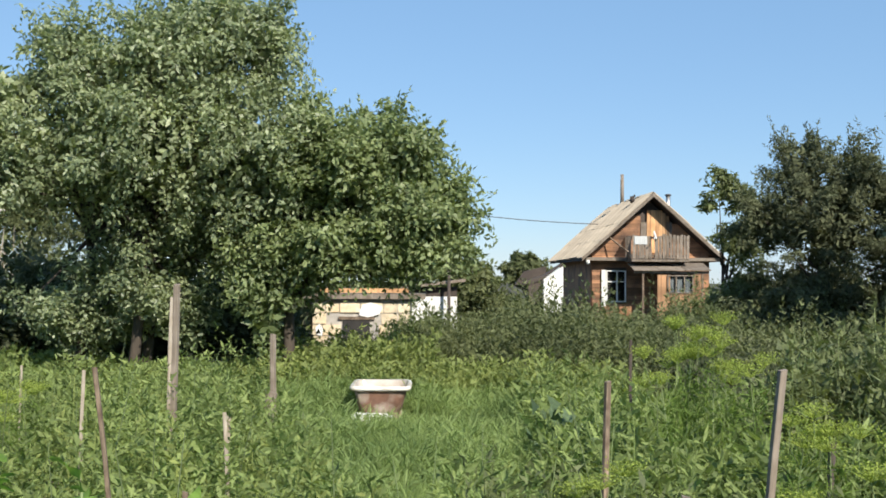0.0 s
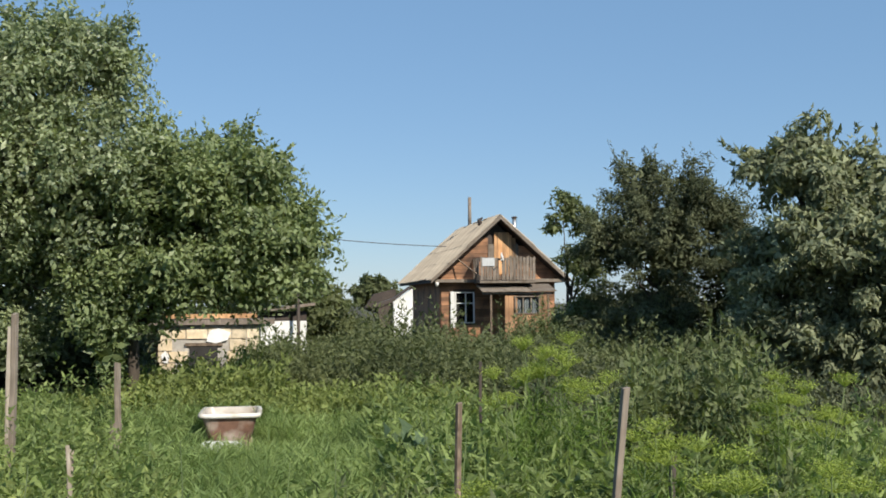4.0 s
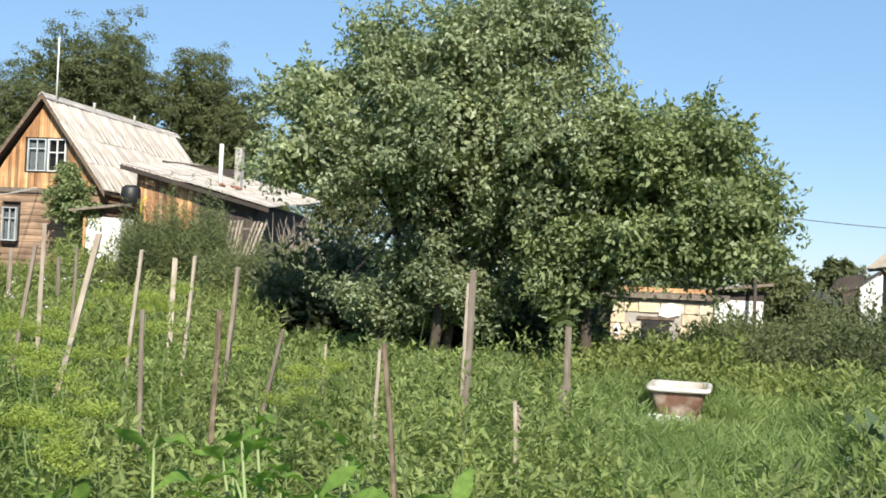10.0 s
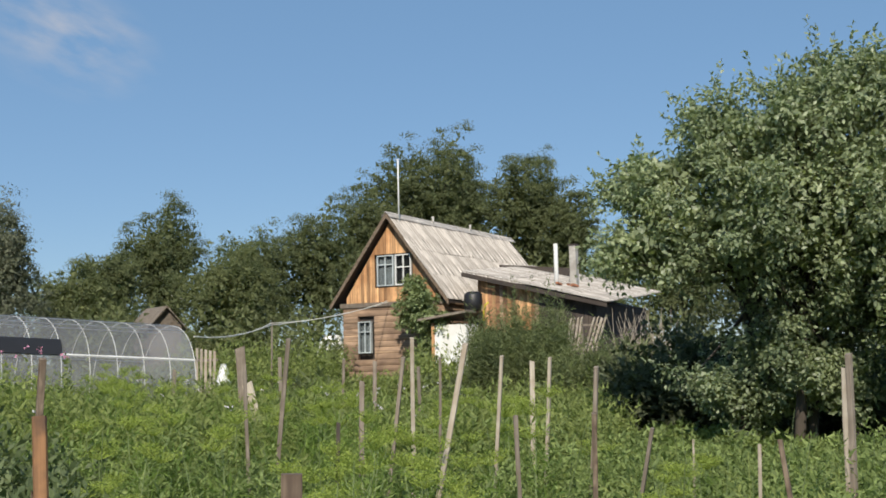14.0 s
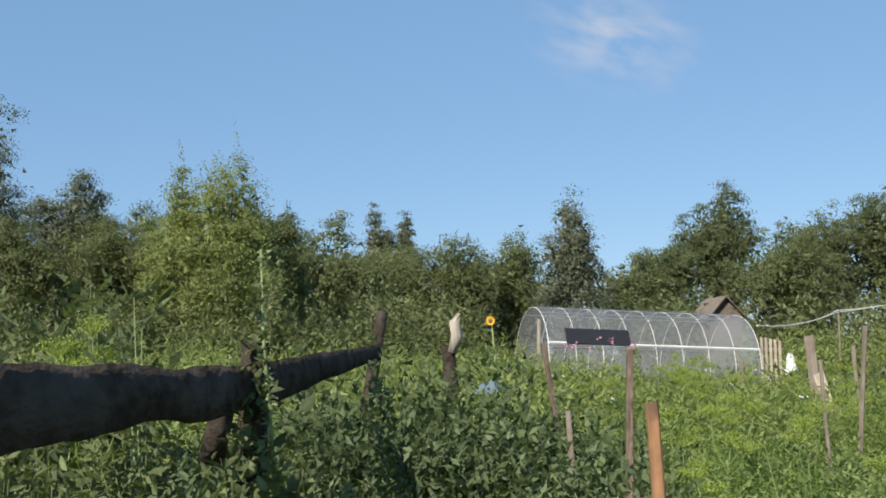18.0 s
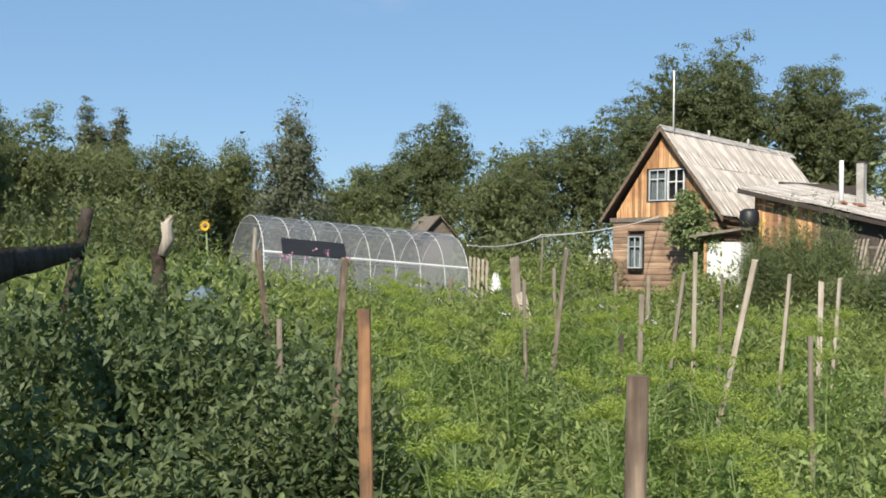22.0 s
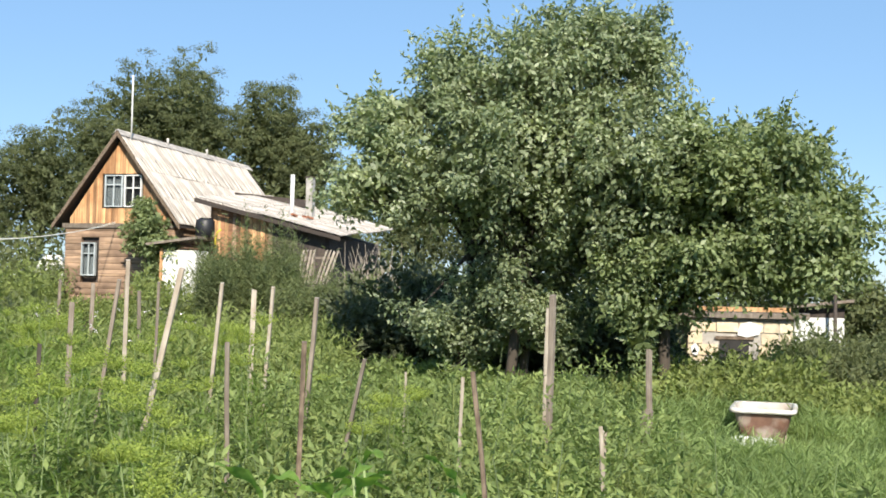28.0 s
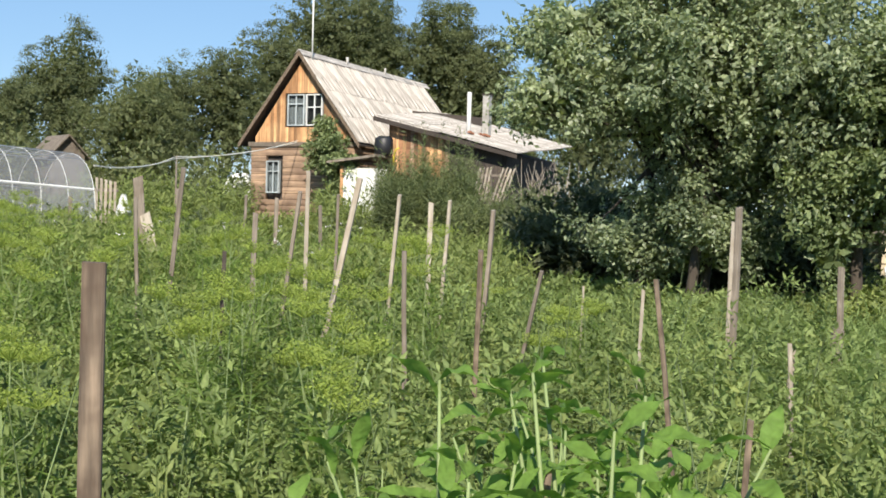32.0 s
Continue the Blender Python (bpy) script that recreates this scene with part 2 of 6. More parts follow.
L_WILLOW = leaf_mat("leaves_willow", (0.068, 0.088, 0.03), (0.21, 0.245, 0.088), 0.5, 0.38)
# lit version of the willow leaf: sunlight is put into the colour
L_LIT = leaf_mat("leaves_sunlit_sallow", (0.1, 0.135, 0.036), (0.3, 0.35, 0.1), 0.5, 0.33)
L_SILVER = leaf_mat("leaves_aspen", (0.05, 0.064, 0.032), (0.2, 0.225, 0.12), 0.42, 0.25)
L_TOMATO = leaf_mat("leaves_tomato", (0.088, 0.132, 0.036), (0.31, 0.405, 0.115), 0.48, 0.4)
L_WEED = leaf_mat("leaves_weed", (0.110, 0.151, 0.040), (0.308, 0.374, 0.099), 0.5, 0.4)
L_BEAN = leaf_mat("leaves_bean", (0.044, 0.072, 0.025), (0.165, 0.215, 0.078), 0.42, 0.34)
L_CABBAGE = leaf_mat("leaves_broad", (0.085, 0.17, 0.026), (0.24, 0.39, 0.07), 0.45, 0.45, 0.18)
L_PINK = leaf_mat("pink_petals", (0.55, 0.2, 0.28), (0.75, 0.4, 0.48), 0.6, 0.3)
L_WHITE = leaf_mat("white_petals", (0.7, 0.68, 0.6), (0.8, 0.78, 0.72), 0.6, 0.3)
L_YELLOW = leaf_mat("yellow_petals", (0.75, 0.42, 0.02), (0.85, 0.55, 0.03), 0.6, 0.3)
L_BLUE = leaf_mat("blue_green_leaves", (0.075, 0.125, 0.058), (0.17, 0.24, 0.105), 0.5, 0.3)
L_DILL = leaf_mat("dill_green", (0.09, 0.16, 0.03), (0.19, 0.28, 0.05), 0.6, 0.4)
L_UMBEL = leaf_mat("dill_yellow", (0.22, 0.3, 0.046), (0.36, 0.44, 0.085), 0.6, 0.4)
L_GRASS = leaf_mat("grass_green", (0.1, 0.165, 0.042), (0.3, 0.4, 0.12), 0.5, 0.4)
L_ELDER = leaf_mat("leaves_elder", (0.066, 0.09, 0.032), (0.205, 0.25, 0.085), 0.45, 0.35)
L_PALE = leaf_mat("leaves_pale", (0.2, 0.25, 0.1), (0.42, 0.47, 0.24), 0.5, 0.4)


# ---- builders ----
def mesh_object(name, verts, faces, material, parent=None, label="", smooth=False):
    me = bpy.data.meshes.new(name)
    me.from_pydata([tuple(v) for v in verts], [], [tuple(f) for f in faces])
    me.materials.append(material)
    if smooth:
        me.polygons.foreach_set("use_smooth", [True] * len(me.polygons))
    ob = new(name, me)
    ob.parent = parent
    if label:
        ob["label"] = label
    return ob


def array_mesh(name, verts, quads, material, smooth=False):
    """A mesh from arrays, all faces with the same count of corners."""
    me = bpy.data.meshes.new(name)
    k = quads.shape[1]
    me.vertices.add(len(verts))
    me.vertices.foreach_set("co", np.ascontiguousarray(verts, np.float32).ravel())
    me.loops.add(quads.size)
    me.loops.foreach_set("vertex_index", np.ascontiguousarray(quads, np.int32).ravel())
    me.polygons.add(len(quads))
    me.polygons.foreach_set("loop_start", np.arange(0, quads.size, k, dtype=np.int32))
    me.update(calc_edges=True)
    me.materials.append(material)
    if smooth:
        me.polygons.foreach_set("use_smooth", np.ones(len(quads), bool))
    return me


def thing(name, m, label, category, group="", kind=""):
    ob = new(name)
    ob.matrix_world = m
    return tagged(ob, label, category, group, kind)


BOX_FACES = [(0, 3, 2, 1), (4, 5, 6, 7), (0, 1, 5, 4), (1, 2, 6, 5), (2, 3, 7, 6), (3, 0, 4, 7)]


def box(name, lo, hi, material, parent, label=""):
    (a, b, c), (d, e, f) = lo, hi
    v = [(a, b, c), (d, b, c), (d, e, c), (a, e, c), (a, b, f), (d, b, f), (d, e, f), (a, e, f)]
    return mesh_object(name, v, BOX_FACES, material, parent, label)


def prism(name, pts, y0, y1, material, parent, label=""):
    """A flat outline in x and z, given a thickness along y."""
    n = len(pts)
    v = [(x, y0, z) for x, z in pts] + [(x, y1, z) for x, z in pts]
    f = [tuple(range(n)), tuple(range(2 * n - 1, n - 1, -1))] + [(i, i + n, (i + 1) % n + n, (i + 1) % n) for i in range(n)]
    return mesh_object(name, v, f, material, parent, label)


def tube(name, pts, radii, material, parent=None, sides=8, label="", cap=True):
    """A round bar along points."""
    pts = [Vector(p) for p in pts]
    v, f = [], []
    for i, p in enumerate(pts):
        d = (pts[min(i + 1, len(pts) - 1)] - pts[max(i - 1, 0)]).normalized()
        s = d.cross(Vector((0.31, 0.17, 0.93)) if abs(d.z) < 0.9 else Vector((0.9, 0.3, 0.1))).normalized()
        u = d.cross(s)
        r = radii[i] if hasattr(radii, "__len__") else radii
        v += [p + r * (math.cos(a) * s + math.sin(a) * u) for a in (2 * math.pi * k / sides for k in range(sides))]
    for i in range(len(pts) - 1):
        f += [(i * sides + k, i * sides + (k + 1) % sides, (i + 1) * sides + (k + 1) % sides, (i + 1) * sides + k) for k in range(sides)]
    if cap:
        f += [tuple(range(sides - 1, -1, -1)), tuple(range((len(pts) - 1) * sides, len(pts) * sides))]
    return mesh_object(name, v, f, material, parent, label, smooth=sides > 5)


def height(x, y):
    """The lie of the land: it falls to the right and rises a little with distance."""
    x, y = np.asarray(x, float), np.asarray(y, float)
    fall = np.where(x > 0, np.tanh((np.abs(x) / 16) ** 2.5), np.tanh(x / 14))
    return 0.013 * np.clip(y, -10, 45) - 0.9 * fall + 0.03 * np.sin(x * 1.3 + 0.4) * np.sin(y * 0.9)


def unit(a):
    return a / np.maximum(np.linalg.norm(a, axis=-1, keepdims=True), 1e-9)


def leaf_arrays(at, along, face, size, slim=0.5, fold=0.18, three=False, full=False):
    """Leaves from their stems' ends: four corners each, folded along the midrib."""
    n = len(at)
    size = np.broadcast_to(size, (n,))[:, None]
    along = unit(along)
    side = unit(np.cross(along, face))
    up = np.cross(side, along)
    if three:  # far off, three corners do
        v = np.stack([at + side * size * slim * 0.55, at - side * size * slim * 0.55, at + along * size], 1).reshape(-1, 3)
        return v, np.arange(3 * n).reshape(-1, 3)
    if full:  # close by: two rows of edge points, a keel and a drooping tip
        keel = -up * size * fold
        a = at + along * size * 0.3
        b = at + along * size * 0.68 - up * size * 0.05
        tip = at + along * size * 0.97 - up * size * 0.2
        w1, w2 = side * size * slim * 0.5, side * size * slim * 0.36
        v = np.stack([at + keel * 0.5, a + w1, b + w2, tip, b - w2, a - w1], 1).reshape(-1, 3)
        k = np.arange(n)[:, None] * 6
        return v, np.concatenate([k + np.array([[0, 1, 2, 3]]), k + np.array([[0, 3, 4, 5]])])
    mid = at + along * size * 0.45 + up * size * fold
    v = np.stack([at, mid + side * size * slim * 0.5 - up * size * fold * 0.5, at + along * size, mid - side * size * slim * 0.5 - up * size * fold * 0.5], 1).reshape(-1, 3)
    return v, np.arange(4 * n).reshape(-1, 4)


def stack_arrays(items):
    vs, fs, k = [], [], 0
    for v, f in items:
        vs.append(v)
        fs.append(f + k)
        k += len(v)
    return np.concatenate(vs), np.concatenate(fs)

# ---- ground ----
def build_ground():
    near = np.concatenate([-np.geomspace(900, 42, 16), np.linspace(-40, 40, 121), np.geomspace(42, 900, 16)])
    far = near + 20
    gx, gy = np.meshgrid(near, far)
    v = np.stack([gx.ravel(), gy.ravel(), height(gx, gy).ravel()], 1)
    k = len(near)
    i = (np.arange(k - 1)[:, None] * k + np.arange(k - 1)).ravel()
    ob = new("ground", array_mesh("ground", v, np.stack([i, i + 1, i + k + 1, i + k], 1), M_SOIL, True))
    tagged(ob, "dark garden soil falling gently to one side", "ground", kind="structure")


build_ground()
GRID = math.degrees(math.atan2(-0.53, 0.85))  # the way the log house and its sheds stand


def corrugated(name, width, length, waves, material, amp=0.042):
    """One wavy roofing sheet lying in x and y, its upper end at y = length."""
    n = waves * 4
    v, f = [], []
    for j, y in enumerate((0.0, length)):
        for i in range(n + 1):
            v.append((width * i / n, y, amp * math.sin(math.pi / 2 * i)))
    for i in range(n):
        f.append((i, i + 1, n + 2 + i, n + 1 + i))
    k = len(v)
    v += [(x, y, z - 0.012) for x, y, z in v]
    f += [(c + k for c in reversed(q)) for q in list(f)]
    f += [(i + 1, i, i + k, i + 1 + k) for i in range(n)]
    me = bpy.data.meshes.new(name)
    me.from_pydata(v, [], [tuple(q) for q in f])
    me.materials.append(material)
    return me


def lay_sheets(parent, me, corner, along, up, cols, rows, pitch_x, pitch_y, lift=0.0, seed=1):
    """Sheets in rows and columns from a lower corner of a slope."""
    r = random.Random(seed)
    along, up = Vector(along).normalized(), Vector(up).normalized()
    nor = along.cross(up)
    for j in range(rows):
        for i in range(cols):
            ob = new("roof_sheet", me)
            ob.parent = parent
            tilt = 0.006 * j
            p = Vector(corner) + along * (i * pitch_x + r.uniform(-0.02, 0.02)) + up * (j * pitch_y + r.uniform(-0.05, 0.05)) + nor * (lift + 0.014 * j + 0.012 * (i % 2) + r.uniform(0, 0.012))
            u2 = (up + nor * (-tilt + r.uniform(-0.008, 0.008)) + along * r.uniform(-0.01, 0.01)).normalized()
            a2 = (along - u2 * along.dot(u2)).normalized()
            n2 = a2.cross(u2)
            ob.matrix_basis = Matrix(((a2.x, u2.x, n2.x, p.x), (a2.y, u2.y, n2.y, p.y), (a2.z, u2.z, n2.z, p.z), (0, 0, 0, 1)))


def sash_window(parent, name, x0, z0, x1, z1, y, frame_mat, bars, curtain=False, depth=0.06):
    """A window set in a wall that faces -y: frame, bars, panes, and behind them a dark panel for the room's shade."""
    w = new(name)
    w.parent = parent
    t = 0.04
    for lo, hi in (((x0 - t, z0 - t), (x0, z1 + t)), ((x1, z0 - t), (x1 + t, z1 + t)), ((x0, z1), (x1, z1 + t)), ((x0, z0 - t), (x1, z0))):
        box("window_frame", (lo[0], y - depth, lo[1]), (hi[0], y + 0.04, hi[1]), frame_mat, w)
    for kind, a in bars:
        if kind == "v":
            box("glazing_bar", (a - 0.022, y - depth * 0.6, z0), (a + 0.022, y + 0.02, z1), frame_mat, w)
        else:
            box("glazing_bar", (x0, y - depth * 0.5, a - 0.018), (x1, y + 0.018, a + 0.018), frame_mat, w)
    pane = box("pane", (x0, y - 0.004, z0), (x1, y + 0.002, z1), M_GLASS, w)
    pane.visible_shadow = False
    if curtain:
        n = 28
        v, f = [], []
        for i in range(n + 1):
            x = x0 + (x1 - x0) * i / n
            v += [(x, y + 0.07 + 0.018 * math.sin(i * 1.9), z0), (x, y + 0.07 + 0.012 * math.sin(i * 1.9 + 0.4), z1)]
        for i in range(n):
            f.append((2 * i, 2 * i + 2, 2 * i + 3, 2 * i + 1))
        mesh_object("curtain", v, f, M_CURTAIN, w, "pale curtain behind the glass")
    # flat dark panel in place of the unlit room
    box("room_shade_panel", (x0 - 0.03, y + 0.12, z0 - 0.03), (x1 + 0.03, y + 0.14, z1 + 0.03), M_ROOM, w)
    return w


# ---- the steep-roofed house ----
def build_steep_house():
    h = thing("steep_roofed_house", pose(1.37, 41.23, 0, 0, 0, GRID), "log house with a steep grey slate roof and boarded gable", "house")
    r = random.Random(4)
    base, eave, apex, half, deep = 0.2, 3.7, 6.98, 2.0, 10.4
    # shell behind the boards, butted at the corners
    prism("wall_core", [(-half + 0.06, base), (half - 0.06, base), (half - 0.06, eave), (0, apex - 0.15), (-half + 0.06, eave)], 0.16, deep, M_DARK_WOOD, h)
    z = base
    i = 0
    win = (-1.43, 1.98, -0.84, 3.18)
    while z < eave - 0.05:
        dz = 0.225 + r.uniform(-0.015, 0.015)
        spans = [(-half - 0.12, half + 0.12)]
        if z + dz > win[1] - 0.06 and z < win[3] + 0.06:
            spans = [(-half - 0.12, win[0] - 0.06), (win[2] + 0.06, half + 0.12)]
        for a, b in spans:
            # hewn flat in front, with worn edges
            side = [(0.2, z), (0.2, z + dz), (0.018, z + dz - 0.003), (0.004, z + dz * 0.86), (r.uniform(-0.012, 0.0), z + dz / 2), (0.004, z + dz * 0.14), (0.018, z + 0.003)]
            mesh_object("log", [(x, y, q) for x in (a, b) for y, q in side], [tuple(range(6, -1, -1)), tuple(range(7, 14))] + [(k, (k + 1) % 7, 7 + (k + 1) % 7, 7 + k) for k in range(7)], M_LOG, h)
        for s in (-1, 1):
            tube("log", [(s * half, 0.0 + 0.2, z + dz / 2 + 0.1), (s * half, deep, z + dz / 2 + 0.1)], dz * 0.52, M_LOG, h, 8)
        z += dz
        i += 1
    box("belt_board", (-half - 0.22, -0.06, eave - 0.02), (half + 0.22, 0.2, eave + 0.14), M_GREY_WOOD, h)
    # upright boards of the gable, cut to the slope
    slope = (apex - eave) / (half + 0.28)
    x = -half - 0.1
    uw = (-0.56, 4.46, 0.78, 5.5)
    while x < half + 0.1:
        w = r.uniform(0.11, 0.15)
        a, b = x, min(x + w - 0.006, half + 0.12)
        ta, tb = apex - 0.12 - abs(a) * slope, apex - 0.12 - abs(b) * slope
        y0 = r.uniform(0.0, 0.012)
        lo = eave + 0.14
        if min(ta, tb) > lo + 0.05:
            if b > uw[0] - 0.07 and a < uw[2] + 0.07:
                prism("board", [(a, lo), (b, lo), (b, uw[1] - 0.09), (a, uw[1] - 0.09)], y0, y0 + 0.03, M_ORANGE_BOARD, h)
                if min(ta, tb) > uw[3] + 0.12:
                    prism("board", [(a, uw[3] + 0.09), (b, uw[3] + 0.09), (b, tb), (a, ta)], y0, y0 + 0.03, M_ORANGE_BOARD, h)
            else:
                prism("board", [(a, lo), (b, lo), (b, tb), (a, ta)], y0, y0 + 0.03, M_ORANGE_BOARD, h)
        x += w
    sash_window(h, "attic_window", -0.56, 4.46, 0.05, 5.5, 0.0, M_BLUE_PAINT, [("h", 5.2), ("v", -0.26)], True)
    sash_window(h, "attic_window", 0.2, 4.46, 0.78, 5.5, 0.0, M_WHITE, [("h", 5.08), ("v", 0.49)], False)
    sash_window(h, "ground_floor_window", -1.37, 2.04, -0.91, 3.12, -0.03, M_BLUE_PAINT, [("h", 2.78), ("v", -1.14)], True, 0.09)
    # roof: rafters' boards, sheets, rake boards, ridge
    run, drop = half + 0.45, apex - 0.05 - 3.75
    length = math.hypot(run, drop)
    me = corrugated("roof_sheet", 1.12, 1.75, 7, M_SLATE)
    for s in (-1, 1):
        if s > 0:
            lay_sheets(h, me, (run, -0.38, 3.78), (0, 1, 0), (-run, 0, drop), 10, 3, 1.05, (length - 1.7) / 2, 0.04, 5)
        else:
            lay_sheets(h, me, (-run, -0.38 + 10.57, 3.78), (0, -1, 0), (run, 0, drop), 10, 3, 1.04, (length - 1.7) / 2, 0.04, 6)
        prism("roof_boarding", [(0, apex), (s * run, 3.75), (s * run, 3.69), (0, apex - 0.07)][:: -s], -0.3, deep + 0.2, M_DARK_WOOD, h)
        prism("rake_board", [(0, apex + 0.1), (s * (run + 0.02), 3.78), (s * (run + 0.02), 3.6), (0, apex - 0.1)][:: -s], -0.36, -0.325, M_BROWN_WOOD, h, "weathered brown rake board")
    prism("ridge_cap", [(-0.2, apex - 0.1), (0, apex + 0.13), (0.2, apex - 0.1), (0, apex + 0.1)], -0.4, deep + 0.4, M_SLATE, h)
    tube("antenna_mast", [(0.2, 0.25, apex - 0.3), (0.2, 0.25, 9.1)], 0.03, M_WHITE, h, 6, "thin pale antenna mast")
    tube("antenna_arm", [(0.08, 0.25, 9.09), (0.28, 0.25, 9.05)], 0.02, M_METAL, h, 5)
    for k, (vx, top) in enumerate(((3.2, 7.5), (6.5, 7.6))):
        tube("vent_stub", [(0.05, vx, apex), (0.05, vx, apex + 0.3)], 0.05, M_CHIM, h, 6)
    return h


build_steep_house()


def build_annexe():
    """The lean-to at the house's side: boarded front, a roof that falls sideways and rises towards the back."""
    a = thing("annexe", pose(1.37, 41.23, 0, 0, 0, GRID), "low boarded annexe with a sagging grey slate roof", "annexe")
    r = random.Random(8)
    x0, x1, zl, zr = 3.0, 8.2, 4.72, 3.42
    slope = (zr - zl) / (x1 - x0)

    def top(x):
        return zl + slope * (x - x0)

    x = 3.3
    while x < 7.6:
        w = r.uniform(0.12, 0.17)
        y = 0.3 + r.uniform(0, 0.015)
        lo = 2.6 if x < 6.0 else 0.0
        # past x 5.6 dark wood paints the shade under the roof
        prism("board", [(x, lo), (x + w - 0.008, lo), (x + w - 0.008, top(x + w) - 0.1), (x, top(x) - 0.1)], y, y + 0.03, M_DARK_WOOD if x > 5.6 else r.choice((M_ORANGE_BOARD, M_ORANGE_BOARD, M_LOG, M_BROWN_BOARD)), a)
        x += w
    prism("wall_core", [(3.35, 0), (7.6, 0), (7.6, top(7.6) - 0.12), (3.35, top(3.35) - 0.12)], 0.35, 6.0, M_DARK_WOOD, a)
    prism("front_fascia", [(x0 - 0.1, zl - 0.14), (x1, zr - 0.14), (x1, zr + 0.0), (x0 - 0.1, zl + 0.02)], -0.16, -0.13, M_DARK_WOOD, a, "dark fascia board")
    me = corrugated("annexe_sheet", 1.12, 1.75, 7, M_SLATE, 0.025)
    u = Vector((x0 - x1, 0, zl - zr))
    ln = u.length
    lay_sheets(a, me, (x1, -0.2, zr + 0.0), (0, 1, 0.09), u, 6, 4, 1.05, (ln - 1.72) / 3, 0.05, 9)
    prism("dark_gable_strip", [(2.2, 5.35), (5.2, 5.05), (5.2, 4.75), (2.2, 5.0)], 4.6, 4.66, M_DARK_WOOD, a)
    tube("stove_pipe", [(5.93, 1.2, 3.8), (5.93, 1.2, 5.64)], 0.075, M_WHITE, a, 10, "pale stove pipe")
    box("chimney", (6.12, 2.0, 3.8), (6.36, 2.28, 5.62), M_CHIM, a, "square rendered chimney")
    box("chimney_cap", (6.09, 1.97, 5.62), (6.39, 2.31, 5.67), M_DARK_WOOD, a)
    r2 = random.Random(3)
    for k in range(9):
        c = new("brick", BRICK)
        c.parent = a
        c.matrix_basis = pose(6.1 + r2.uniform(-0.3, 0.5), 1.4 + r2.uniform(-0.3, 0.6), 4.08 + 0.05 * k * 0.3, 0, 14, r2.uniform(0, 90))
    return a


def small_box_mesh(name, sx, sy, sz, material):
    me = bpy.data.meshes.new(name)
    v = [(x * sx / 2, y * sy / 2, z * sz) for z in (0, 1) for x, y in ((-1, -1), (1, -1), (1, 1), (-1, 1))]
    me.from_pydata(v, [], BOX_FACES)
    me.materials.append(material)
    return me


BRICK = small_box_mesh("brick", 0.25, 0.12, 0.065, mat("brick_red", (0.36, 0.16, 0.09), 0.9, piece=0.2))
build_annexe()


# ---- the balcony house ----
HOUSE_B = pose(31.40, 29.29, 0, 0, 0, -34.4)


